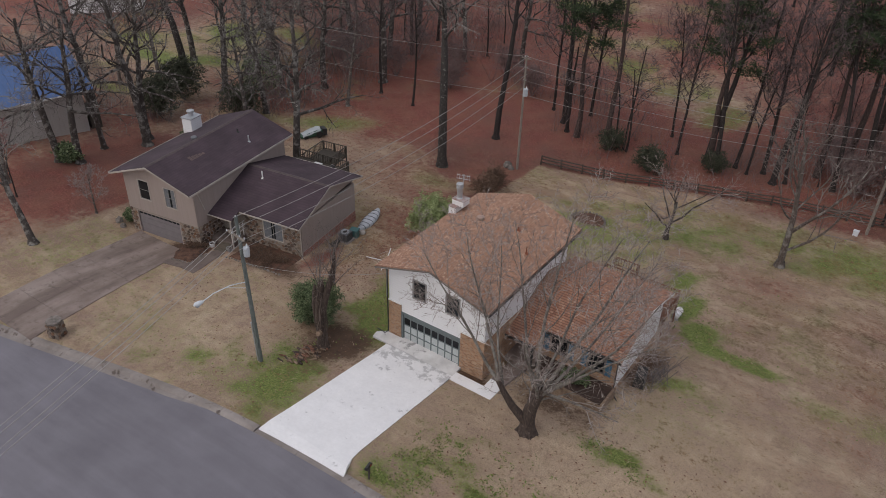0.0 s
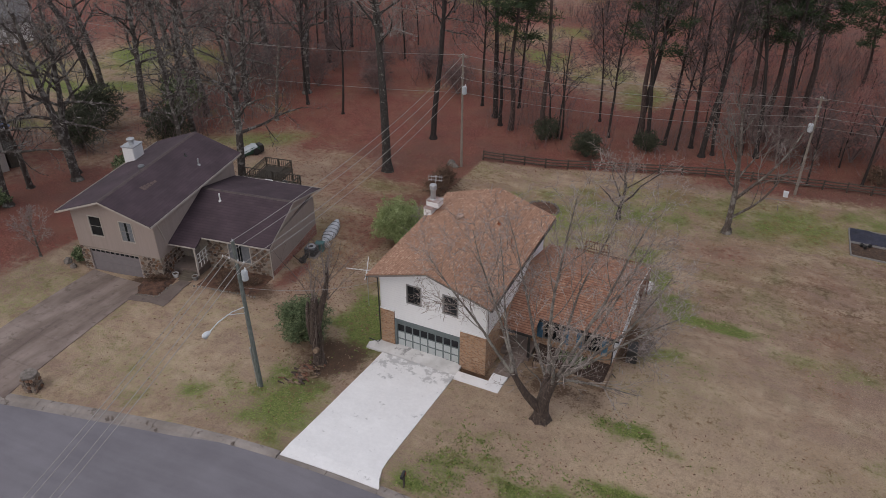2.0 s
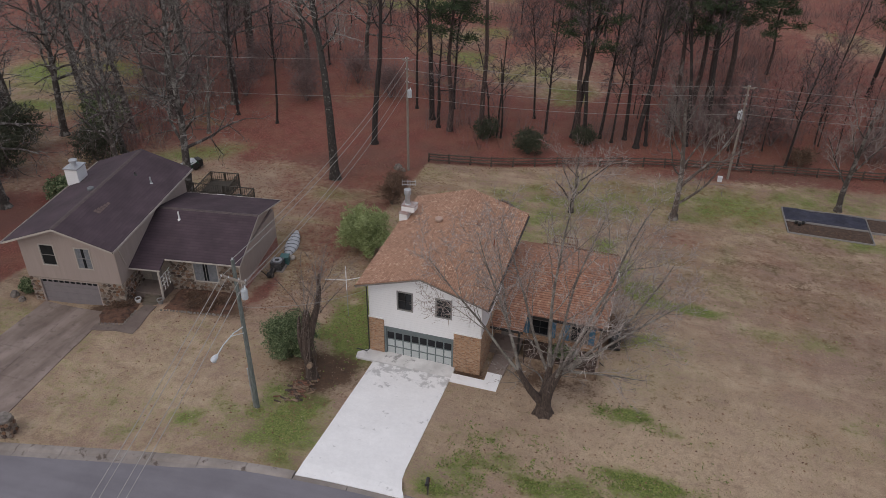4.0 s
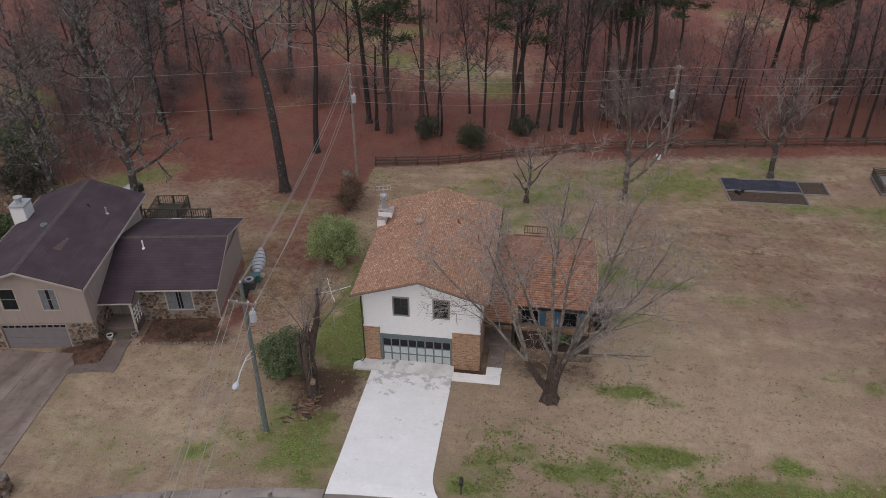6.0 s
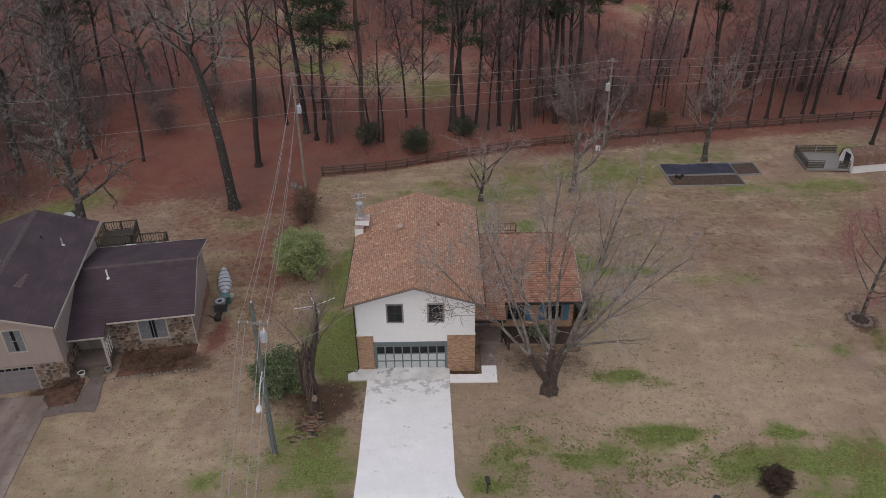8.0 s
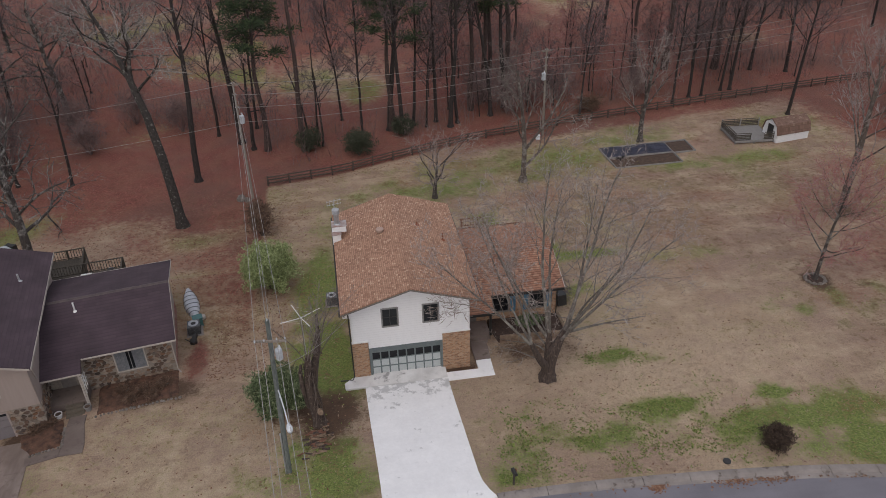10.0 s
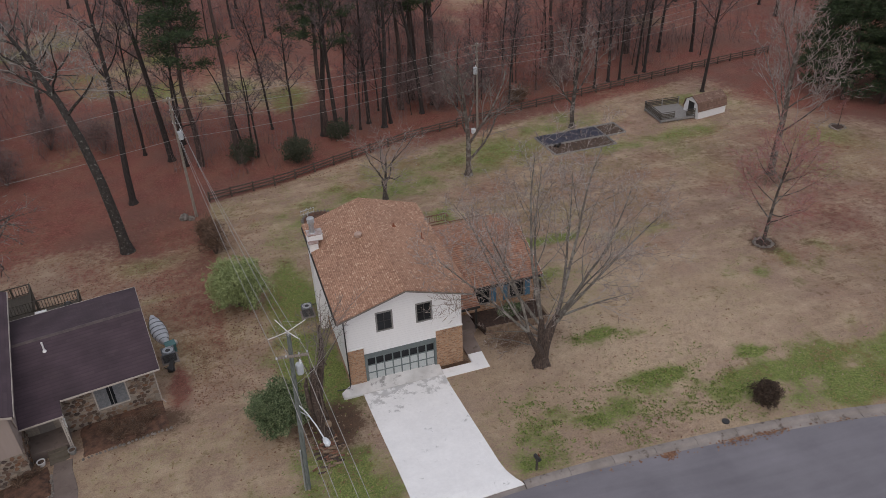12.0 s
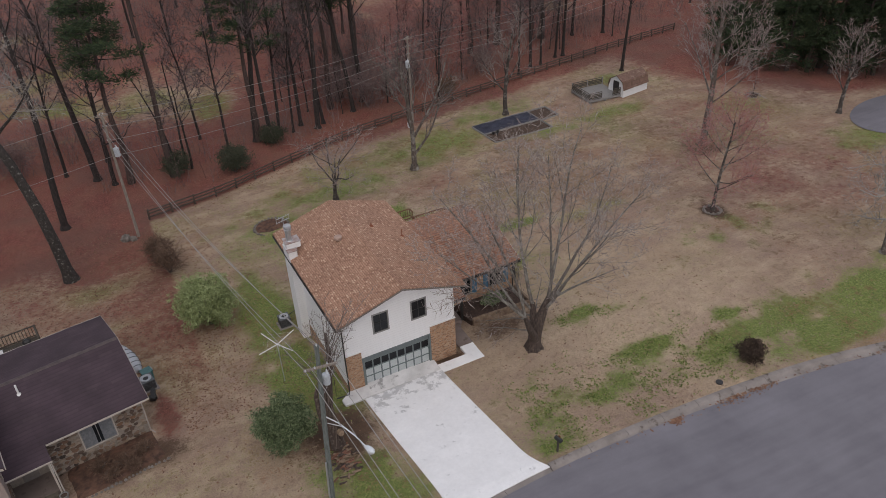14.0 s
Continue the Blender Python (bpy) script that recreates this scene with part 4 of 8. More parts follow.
# ---- the white house with the brown roof ----
def build_white_house():
    h = thing("white_house", "white-sided split-level house with brown shingles, brick base and garage", "house")
    X0, X1, Y1 = -1.22, 7.1, 11.75
    EZ, RZ, RX = 6.49, 7.97, 2.95
    slope = (RZ - EZ) / 4.75
    wz = EZ - 0.16 + slope * 0.62          # top of the side walls
    gz = RZ - 0.17
    w1, w2, door = (0.92, 2.13, 4.34, 5.98), (3.76, 4.97, 4.34, 5.98), (0.06, 5.0, 0.1, 2.52)
    s = Shape()
    s.wall_x(0.0, 0.2, X0, X1, 3.27, wz, (w1, w2))
    s.wall_x(0.02, 0.18, -0.1, 5.16, 2.56, 3.27)
    s.prism([(X0, 0.0, wz), (X1, 0.0, wz), (RX, 0.0, gz)], (0, 0.2, 0))
    part("front_siding", s, M_WHITE, h)
    s = Shape()
    s.box(X0, X0 + 0.2, 0.2, Y1, 0.35, wz)
    s.box(X1 - 0.2, X1, 0.2, Y1, 3.27, wz)
    s.box(X0 + 0.2, X1 - 0.2, Y1 - 0.2, Y1, -0.9, wz)
    s.prism([(X0, Y1 - 0.2, wz), (X1, Y1 - 0.2, wz), (RX, Y1 - 0.2, gz)], (0, 0.2, 0))
    part("side_siding", s, M_WHITE, h)
    part("brick_pier", Shape().box(X0 - 0.02, -0.12, -0.06, 0.3, -0.4, 3.25), M_BRICK, h)
    part("brick_pier", Shape().box(5.14, X1 + 0.02, -0.06, 0.3, -0.6, 3.25), M_BRICK, h)
    part("brick_base", Shape().box(X1 - 0.2, X1 + 0.02, 0.3, Y1, -1.4, 3.25), M_BRICK, h)
    part("brick_base", Shape().box(X0 - 0.02, X0 + 0.18, 0.3, Y1, -1.5, 0.34), M_BRICK, h)
    part("pier_cap", Shape().box(X0 - 0.05, -0.09, -0.09, 0.1, 3.25, 3.32), M_TRIM_WHITE, h)
    part("pier_cap", Shape().box(5.11, X1 + 0.05, -0.09, 0.1, 3.25, 3.32), M_TRIM_WHITE, h)
    part("corner_trim", Shape().box(X0 + 0.01, X0 + 0.1, -0.025, 0.0, 3.32, wz), M_TRIM_WHITE, h)
    part("corner_trim", Shape().box(X1 - 0.1, X1 - 0.01, -0.025, 0.0, 3.32, wz), M_TRIM_WHITE, h)
    gable_roof(h, RX - 4.75, RX + 4.75, RX, EZ, EZ, RZ, -0.88, 12.6, M_ROOF_A_Y)
    ridge_cap(h, (RX, -0.86, RZ), (RX, 12.58, RZ), M_ROOF_A_Y)
    # fascia boards and soffit
    s = Shape()
    for sg in (-1, 1):
        e = Vector((RX + sg * 4.74, -0.9, EZ - 0.19))
        r = Vector((RX, -0.9, RZ - 0.19))
        s.prism([e + Vector((0, 0, 0.0)), r + Vector((0, 0, 0.0)), r + Vector((0, 0, 0.12)), e + Vector((0, 0, 0.12))], (0, 0.03, 0))
        s.box(*sorted((RX + sg * 4.74, RX + sg * 4.70)), -0.86, 12.58, EZ - 0.30, EZ - 0.13)
    part("fascia", s, M_TRIM_DARK, h, "brown fascia boards")
    s = Shape()
    for sg in (-1, 1):
        s.prism([(RX + sg * 4.7, -0.86, EZ - 0.19), (RX + sg * 4.1, -0.86, wz - 0.06), (RX, -0.86, RZ - 0.21), (RX, -0.86, RZ - 0.19), (RX + sg * 4.7, -0.86, EZ - 0.17)], (0, 0.86, 0))
    part("soffit", s, M_TRIM_WHITE, h)
    for sg in (-1, 1):
        x = RX + sg * 4.80
        part("gutter", Shape().tube([(x, -0.8, EZ - 0.2), (x, 12.5, EZ - 0.22)], 0.06, 6), M_BLACK, h)
    for u in (w1, w2):
        window_unit(h, *u, -0.0, M_TRIM_GREY, M_BLACK, mullion=True)
    # garage door: four rows of eight, the second row glazed
    g = new("garage_door")
    g.parent = h
    s = Shape()
    for a, b, c, d in ((-0.1, 0.06, 0.1, 2.62), (5.0, 5.14, 0.1, 2.62), (0.06, 5.0, 2.5, 2.62)):
        s.box(a, b, -0.03, 0.2, c, d)
    part("door_frame", s, M_DOOR_GREEN, g)
    cols, zs = 8, [0.12, 0.80, 1.48, 2.16]
    step = (5.0 - 0.06) / cols
    s = Shape()
    s.box(0.06, 5.0, 0.12, 0.17, 0.10, 2.5)
    s.box(0.06, 5.0, 0.06, 0.12, 2.2, 2.5)
    for i in range(cols + 1):
        x = 0.06 + i * step
        s.box(x - 0.045 if i else x, x + 0.045 if i < cols else x, 0.07, 0.125, 0.1, 2.2)
    for z in zs:
        s.box(0.06, 5.0, 0.075, 0.125, max(0.1, z - 0.04), min(2.5, z + 0.04))
    part("door_grid", s, M_DOOR_GREEN, g)
    pane = Shape().box(0.05, step - 0.05, 0.095, 0.118, 0.05, 0.63)
    flat, pan = pane.mesh("panel", M_DOOR_PANEL), pane.mesh("pane", M_GLASS)
    for i in range(cols):
        for j in range(3):
            q = new("pane" if j == 2 else "panel", pan if j == 2 else flat)
            q.parent = g
            q.location = (0.06 + i * step, 0, zs[j])
    # roof furniture
    turtle_vent(h, 1.7, 7.4, RZ - slope * 1.25 + 0.1, M_VENT)
    vent_pipe(h, 4.6, 8.1, RZ - slope * 1.65, 0.25, 0.05, M_RUST)
    vent_pipe(h, 6.3, 6.4, RZ - slope * 3.35, 0.6, 0.035, M_RUST)
    # chimney chase with a metal flue
    c = new("chimney")
    c.parent = h
    s = Shape()
    s.box(-1.85, -1.2, 8.3, 9.7, -1.3, 7.15)
    s.box(-1.8, -0.75, 8.7, 9.6, 7.15, 7.6)
    part("chase", s, M_WHITE, c)
    s = Shape().box(-1.9, -1.15, 8.25, 8.7, 7.15, 7.2).box(-1.85, -0.7, 8.7, 9.65, 7.6, 7.65)
    part("chase_cap", s, M_CAP, c, "rust-stained metal chimney cap")
    part("flue", Shape().lathe((-1.42, 9.15, 7.64), [(0.25, 0), (0.2, 0.08), (0.2, 0.85), (0.28, 0.87), (0.28, 0.97), (0.2, 0.99), (0.2, 1.12), (0.30, 1.14), (0.27, 1.28), (0.05, 1.34)], 14), M_METAL, c, smooth=False)
    s = Shape()
    s.tube([(-1.5, 9.72, 6.5), (-1.5, 9.72, 9.45)], 0.025, 6)
    for z in (9.05, 9.35):
        s.tube([(-2.03, 9.55, z), (-0.95, 9.85, z)], 0.022, 5)
    for k in range(6):
        x = -2.0 + 0.2 * k
        s.tube([(x, 9.57 + 0.054 * k, 8.95), (x, 9.57 + 0.054 * k, 9.48)], 0.014, 4)
    part("aerial", s, M_METAL, c, "small metal television aerial")
    # drainpipe at the front corner and its elbow on the ground
    downspout(h, [(-1.32, -0.5, 6.25), (-1.3, -0.12, 5.9), (-1.3, -0.08, 0.3), (-1.45, -0.3, 0.16), (-2.3, -0.15, 0.1)], M_BLACK)
    downspout(h, [(-1.33, 11.9, 6.2), (-1.33, 11.8, -0.6), (-2.6, 11.6, -0.9)], M_BLACK)

    # ---- wing ----
    WX, FY, BY = 14.95, 4.8, 12.9
    fe, rz, be = 2.86, 4.5, 3.3
    wa, wb = (9.75, 11.2, 0.72, 2.2), (12.75, 14.1, 0.72, 2.2)
    s = Shape().wall_x(FY, 0.2, X1, WX, -1.2, 2.75, (wa, wb))
    part("wing_front", s, M_BRICK, h, "brown brick front of the wing")
    s = Shape()
    s.box(WX - 0.2, WX, FY + 0.2, BY, -0.2, 2.75)
    s.prism([(WX - 0.2, FY, 2.75), (WX - 0.2, BY, 2.95), (WX - 0.2, 8.8, rz - 0.17)], (0.2, 0, 0))
    s.box(X1, WX - 0.2, BY - 0.2, BY, -0.4, 2.9)
    part("wing_siding", s, M_WHITE, h)
    s = Shape().box(WX - 0.2, WX + 0.02, FY + 0.2, BY, -1.8, -0.2).box(X1, WX, BY - 0.2, BY + 0.02, -1.9, -0.4)
    part("wing_base", s, M_BRICK, h)
    gable_roof(h, 4.2, 13.55, 8.8, fe, be, rz, X1 + 0.02, 15.4, M_ROOF_A_X, axis="x", name="wing_roof")
    ridge_cap(h, (X1 + 0.05, 8.8, rz), (15.38, 8.8, rz), M_ROOF_A_X)
    sl = (rz - fe) / 4.6
    s = Shape()
    for a, b in ((X1 + 0.02, 9.55),):
        s.prism([(a, 4.25, fe + 0.018), (b, 4.25, fe + 0.018), (b, 2.75, fe - 1.45 * sl), (a, 2.75, fe - 1.45 * sl)], (0, 0, -0.14))
    part("porch_roof", s, M_ROOF_A_X, h)
    s = Shape()
    s.box(9.58, 15.38, 4.16, 4.2, fe - 0.24, fe - 0.02).box(X1 + 0.02, 9.55, 2.71, 2.75, fe - 1.45 * sl - 0.24, fe - 1.45 * sl - 0.01)
    part("wing_fascia", s, M_BLACK, h, "dark gutter along the eave")
    s = Shape()
    s.prism([(15.4, 4.2, fe - 0.2), (15.4, 8.8, rz - 0.2), (15.4, 8.8, rz - 0.03), (15.4, 4.2, fe - 0.03)], (0.025, 0, 0))
    s.prism([(15.4, 8.8, rz - 0.2), (15.4, 13.55, be - 0.2), (15.4, 13.55, be - 0.03), (15.4, 8.8, rz - 0.03)], (0.025, 0, 0))
    part("rake_board", s, M_TRIM_WHITE, h)
    for u in (wa, wb):
        window_unit(h, *u, FY, M_TRIM_DARK, M_BLACK, mullion=True)
        for x in (u[0] - 0.48, u[1] + 0.04):
            s = Shape().box(x, x + 0.44, FY - 0.05, FY - 0.005, u[2], u[3])
            for k in range(9):
                s.box(x + 0.06, x + 0.38, FY - 0.065, FY - 0.05, u[2] + 0.12 + 0.14 * k, u[2] + 0.2 + 0.14 * k)
            part("shutter", s, M_BLUE, h, "blue louvred shutter")
    # porch floor, steps, post and door
    s = Shape().box(X1, 9.3, 3.0, 4.8, -0.9, 0.1).box(7.6, 9.0, 2.6, 3.0, -0.7, -0.08)
    part("porch_floor", s, M_OLDCONC, h)
    part("porch_post", Shape().box(9.2, 9.36, 2.85, 3.01, 0.1, 2.2), M_BLACK, h)
    d = new("front_door")
    d.parent = h
    part("leaf", Shape().box(7.6, 8.55, 4.74, 4.79, 0.12, 2.15), M_TRIM_DARK, d)
    part("knob", Shape().lathe((8.45, 4.7, 1.1), [(0.02, 0), (0.04, 0.03), (0.02, 0.06)], 8), M_METAL, d)
    downspout(h, [(14.9, 4.3, 2.6), (14.98, 4.72, 2.4), (14.98, 4.72, -0.5), (15.9, 3.9, -0.62)], M_BLACK)
    return h


build_white_house()


def build_planter():
    p = thing("planter_bed", "low timber-edged planting bed with dark soil along the brick wall", "garden bed", (0, 0, 0))
    z = -0.55
    part("edging", Shape().beam((9.9, 2.35, 0.0), (15.05, 2.2, -0.12), 0.18, 0.75), M_LOG, p)
    part("edging", Shape().beam((15.1, 2.25, -0.12), (15.1, 4.6, -0.2), 0.18, 0.7), M_LOG, p)
    s = Shape().prism([(9.8, 2.4, 0.12), (15.0, 2.3, 0.0), (15.0, 4.78, 0.02), (9.4, 4.78, 0.14)], (0, 0, -0.6))
    part("soil", s, M_MULCH, p)
    return p


build_planter()


def railing(parent, p, q, zf, h, mat, boards=False, gap=0.22, name="railing"):
    """Top rail, bottom rail and balusters between two plan points."""
    s = Shape()
    p, q = Vector((*p, zf)), Vector((*q, zf))
    n = max(1, int((q - p).length / gap))
    s.beam(p + Vector((0, 0, h)), q + Vector((0, 0, h)), 0.12, 0.05)
    s.beam(p + Vector((0, 0, 0.1)), q + Vector((0, 0, 0.1)), 0.05, 0.07)
    if boards:
        for z in (0.3, 0.5, 0.7):
            s.beam(p + Vector((0, 0, z)), q + Vector((0, 0, z)), 0.03, 0.15)
        n = max(1, int(n * gap / 1.5))
    for i in range(n + 1):
        a = p.lerp(q, i / n)
        s.beam(a + Vector((0, 0, 0.08)), a + Vector((0, 0, h)), 0.04, 0.04)
    return part(name, s, mat, parent)


def build_deck(label, at, rz, w, d, floor, ground, mat, rails, rail_mat=None, boards=False):
    k = thing("deck", label, "deck", at, rz)
    n = int(w / 0.145)
    board = Shape().box(0, 0.135, 0, d, floor - 0.04, floor).mesh("board", mat)
    for i in range(n):
        b = new("board", board)
        b.parent = k
        b.location = (i * 0.145, 0, 0)
    s = Shape().box(0, w, 0.0, 0.05, floor - 0.28, floor - 0.045).box(0, w, d - 0.05, d, floor - 0.28, floor - 0.045).box(0, 0.05, 0.05, d - 0.05, floor - 0.28, floor - 0.045).box(w - 0.05, w, 0.05, d - 0.05, floor - 0.28, floor - 0.045)
    part("joists", s, mat, k)
    for x in (0.06, w / 2, w - 0.06):
        for y in (0.06, d - 0.06):
            part("post", Shape().beam((x, y, ground), (x, y, floor + (1.0 if y > 1 else -0.05)), 0.12, 0.12), mat, k)
    for a, b in rails:
        railing(k, a, b, floor, 0.95, rail_mat or mat, boards)
    return k


# the brown deck behind the wing
porch_deck = build_deck("brown stained wooden deck with railings behind the house", (8.6, 13.6, 0), 0, 6.5, 3.0, 0.6, -2.0, M_DECK, [((0, 2.95), (6.45, 2.95)), ((6.45, 0.05), (6.45, 2.95)), ((0, 0.1), (0, 2.95))])
for p, q in (((0.9, 2.9), (2.9, 2.9)), ((0.9, 2.3), (0.9, 2.9)), ((2.9, 2.3), (2.9, 2.9))):
    railing(porch_deck, p, q, 1.75, 0.8, M_DECK, name="landing_railing")


# ---- the beige neighbour house ----
def build_beige_house():
    h = thing("beige_house", "beige split-level house with dark shingles, stone veneer and garage", "house", (-21.46, -1.26, 0), 8.66)
    RX, EZ, RZ = -4.6, 5.46, 7.04
    X0, X1, Y0, Y1 = -8.5, -0.55, 0.9, 13.7
    slope = (RZ - EZ) / 4.5
    wz = EZ - 0.16 + slope * 0.55
    wa, wb, door = (-6.88, -5.56, 2.98, 4.98), (-3.9, -2.56, 2.92, 4.92), (-7.6, -2.7, -0.9, 1.55)
    s = Shape().wall_x(Y0, 0.2, X0, X1, 1.75, wz, (wa, wb))
    s.prism([(X0, Y0, wz), (X1, Y0, wz), (RX, Y0, RZ - 0.17)], (0, 0.2, 0))
    part("front_wall", s, M_BEIGE, h)
    s = Shape()
    s.box(X0, X0 + 0.2, Y0 + 0.2, Y1, -1.6, wz).box(X1 - 0.2, X1, Y0 + 0.2, Y1, -1.6, wz).box(X0 + 0.2, X1 - 0.2, Y1 - 0.2, Y1, -2.4, wz)
    s.prism([(X0, Y1 - 0.2, wz), (X1, Y1 - 0.2, wz), (RX, Y1 - 0.2, RZ - 0.17)], (0, 0.2, 0))
    part("side_wall", s, M_BEIGE, h)
    s = Shape().wall_x(Y0 + 0.05, 0.2, X0, X1, -2.2, 1.75, (door,))
    base = part("stone_base", s, M_MORTAR, h)
    gable_roof(h, RX - 4.45, RX + 4.6, RX, EZ, EZ, RZ, 0.0, 14.4, M_ROOF_B_Y)
    ridge_cap(h, (RX, 0.02, RZ), (RX, 14.38, RZ), M_PATCH, 0.2)
    s = Shape()
    for sg in (-1, 1):
        e, r = Vector((RX + sg * 4.52, -0.03, EZ - 0.16)), Vector((RX, -0.03, RZ - 0.16))
        s.prism([e + Vector((0, 0, -0.03)), r + Vector((0, 0, -0.03)), r + Vector((0, 0, 0.12)), e + Vector((0, 0, 0.12))], (0, 0.028, 0))
        s.box(*sorted((RX + sg * 4.6, RX + sg * 4.64)), 0.0, 14.4, EZ - 0.2, EZ - 0.02)
    part("fascia", s, M_TRIM_BEIGE, h, "pale beige fascia boards")
    s = Shape()
    for sg in (-1, 1):
        s.prism([(RX + sg * 4.44, 0.02, EZ - 0.2), (RX, 0.02, RZ - 0.22), (RX, 0.02, RZ - 0.19), (RX + sg * 4.44, 0.02, EZ - 0.17)], (0, 0.88, 0))
    part("soffit", s, M_TRIM_BEIGE, h)
    for u in (wa, wb):
        window_unit(h, *u, Y0, M_TRIM_BEIGE, M_TRIM_GREY, True, u is wb, 0.08)
    g = new("garage_door")
    g.parent = h
    s = Shape()
    for k in range(4):
        part("section", Shape().box(-7.58, -2.72, Y0 + 0.12, Y0 + 0.17, -0.88 + 0.605 * k, -0.88 + 0.605 * k + 0.585), M_DOOR_B, g)
    for k in range(10):
        x = -7.5 + k * 0.485
        part("pane", Shape().box(x, x + 0.36, Y0 + 0.105, Y0 + 0.118, 1.28, 1.47), M_GLASS, g)
    s = Shape().box(-7.7, -7.59, Y0 + 0.0, Y0 + 0.12, -0.9, 1.65).box(-2.71, -2.6, Y0 + 0.0, Y0 + 0.12, -0.9, 1.65).box(-7.59, -2.71, Y0 + 0.0, Y0 + 0.12, 1.56, 1.65)
    part("door_frame", s, M_BEIGE, g)
    turtle_vent(h, -5.2, 6.7, RZ - slope * 0.6, M_GREY)
    vent_pipe(h, -3.2, 10.3, RZ - slope * 1.4, 0.3, 0.06, M_BLACK)
    vent_pipe(h, -1.7, 10.0, RZ - slope * 2.9, 0.6, 0.07, M_METAL)
    s = Shape()
    for k in range(5):
        s.prism([(RX + 1.25 + 0.07 * k, 3.7 + 0.36 * k, RZ - slope * (1.25 + 0.07 * k) + 0.02), (RX + 1.75, 3.7 + 0.36 * k, RZ - slope * 1.75 + 0.02), (RX + 1.75, 4.0 + 0.36 * k, RZ - slope * 1.75 + 0.02), (RX + 1.25 + 0.07 * k, 4.0 + 0.36 * k, RZ - slope * (1.25 + 0.07 * k) + 0.02)], (0, 0, 0.012))
    part("shingle_patch", s, M_PATCH_TAN, h, "lighter patch of replaced shingles")
    vent_pipe(h, 1.85, 7.2, 4.35, 0.75, 0.06, M_TRIM_WHITE)
    c = new("chimney")
    c.parent = h
    part("chase", Shape().box(-9.25, -8.1, 9.5, 10.9, -1.5, 6.95), M_WHITE, c)
    part("chase_cap", Shape().box(-9.32, -8.03, 9.43, 10.97, 6.95, 7.05), M_METAL, c)
    part("flue", Shape().lathe((-8.68, 10.2, 7.05), [(0.24, 0), (0.22, 0.35), (0.36, 0.4), (0.36, 0.55), (0.26, 0.6), (0.05, 0.66)], 14), M_METAL, c)
    # wing
    W1, FY, BY = 7.95, 4.1, 12.8
    fe, rz, be, ry = 2.92, 4.8, 3.4, 8.27
    pic = (3.95, 6.1, 0.45, 2.45)
    s = Shape().wall_x(FY, 0.2, X1, W1, -1.5, 2.85, (pic,))
    wf = part("wing_front", s, M_MORTAR, h)
    s = Shape().box(W1 - 0.2, W1, FY + 0.2, BY, -0.1, 2.85)
    s.prism([(W1 - 0.2, FY, 2.85), (W1 - 0.2, BY, 3.3), (W1 - 0.2, ry, rz - 0.17)], (0.2, 0, 0))
    s.box(X1, W1 - 0.2, BY - 0.2, BY, -1.0, 3.2)
    part("wing_side", s, M_BEIGE, h)
    s = Shape().box(W1 - 0.2, W1 + 0.02, FY + 0.2, BY, -1.9, -0.1)
    part("wing_base", s, M_BRICK_RED, h, "red brick base course")
    gable_roof(h, 3.34, 13.55, ry, fe, be, rz, X1 + 0.02, 8.42, M_ROOF_B_X, axis="x", name="wing_roof")
    ridge_cap(h, (X1 + 0.05, ry, rz), (8.4, ry, rz), M_PATCH, 0.2, 0.35)
    sl = (rz - fe) / (ry - 3.34)
    s = Shape()
    for a, b in ((X1 + 0.02, X1 + 2.62),):
        s.prism([(a, 3.39, fe + 0.025), (b, 3.39, fe + 0.025), (b, 2.25, fe - 1.09 * sl), (a, 2.25, fe - 1.09 * sl)], (0, 0, -0.13))
    part("porch_roof", s, M_ROOF_B_X, h)
    s = Shape()
    s.prism([(8.42, 3.34, fe - 0.14), (8.42, ry, rz - 0.14), (8.42, ry, rz - 0.02), (8.42, 3.34, fe - 0.02)], (0.03, 0, 0))
    s.prism([(8.42, ry, rz - 0.14), (8.42, 13.55, be - 0.14), (8.42, 13.55, be - 0.02), (8.42, ry, rz - 0.02)], (0.03, 0, 0))
    s.box(2.1, 8.42, 3.3, 3.34, fe - 0.14, fe - 0.02).box(X1 + 0.02, 2.1, 2.21, 2.25, fe - 1.09 * sl - 0.13, fe - 1.09 * sl - 0.02)
    s.box(X1 + 0.02, 8.42, 13.55, 13.6, be - 0.16, be)
    part("wing_fascia", s, M_TRIM_BEIGE, h)
    window_unit(h, *pic, FY, M_TRIM_BEIGE, M_TRIM_GREY, False, True, 0.07, "picture_window", True)
    # the walk's dark concrete puts the porch's shade into the floor colour
    part("porch_floor", Shape().box(X1, 1.9, 2.3, FY, -1.2, 0.15), M_WALK, h)
    for k in range(3):
        part("porch_step", Shape().box(0.45, 1.65, 1.97 - 0.33 * k, 2.3 - 0.33 * k, -1.2, -0.02 - 0.17 * k), M_STEP, h)
    part("porch_post", Shape().beam((1.85, 2.35, -0.4), (1.85, 2.35, 2.35), 0.11, 0.11), M_TRIM_BEIGE, h)
    s = Shape()
    for z in (0.75, 1.15, 1.55):
        s.beam((1.85, 2.45, z), (1.85, FY, z), 0.05, 0.06)
    for k in range(5):
        s.beam((1.85, 2.5 + 0.45 * k, 0.15), (1.85, 2.5 + 0.45 * k, 1.55), 0.05, 0.05)
    part("porch_rail", s, M_TRIM_WHITE, h)
    downspout(h, [(2.0, 2.2, 2.3), (2.0, 2.2, -0.25), (2.0, 1.6, -0.4)], M_TRIM_BEIGE)
    downspout(h, [(8.0, 3.4, 2.75), (8.0, 4.05, 2.5), (8.0, 4.05, -0.3), (8.2, 3.7, -0.4)], M_TRIM_BEIGE)
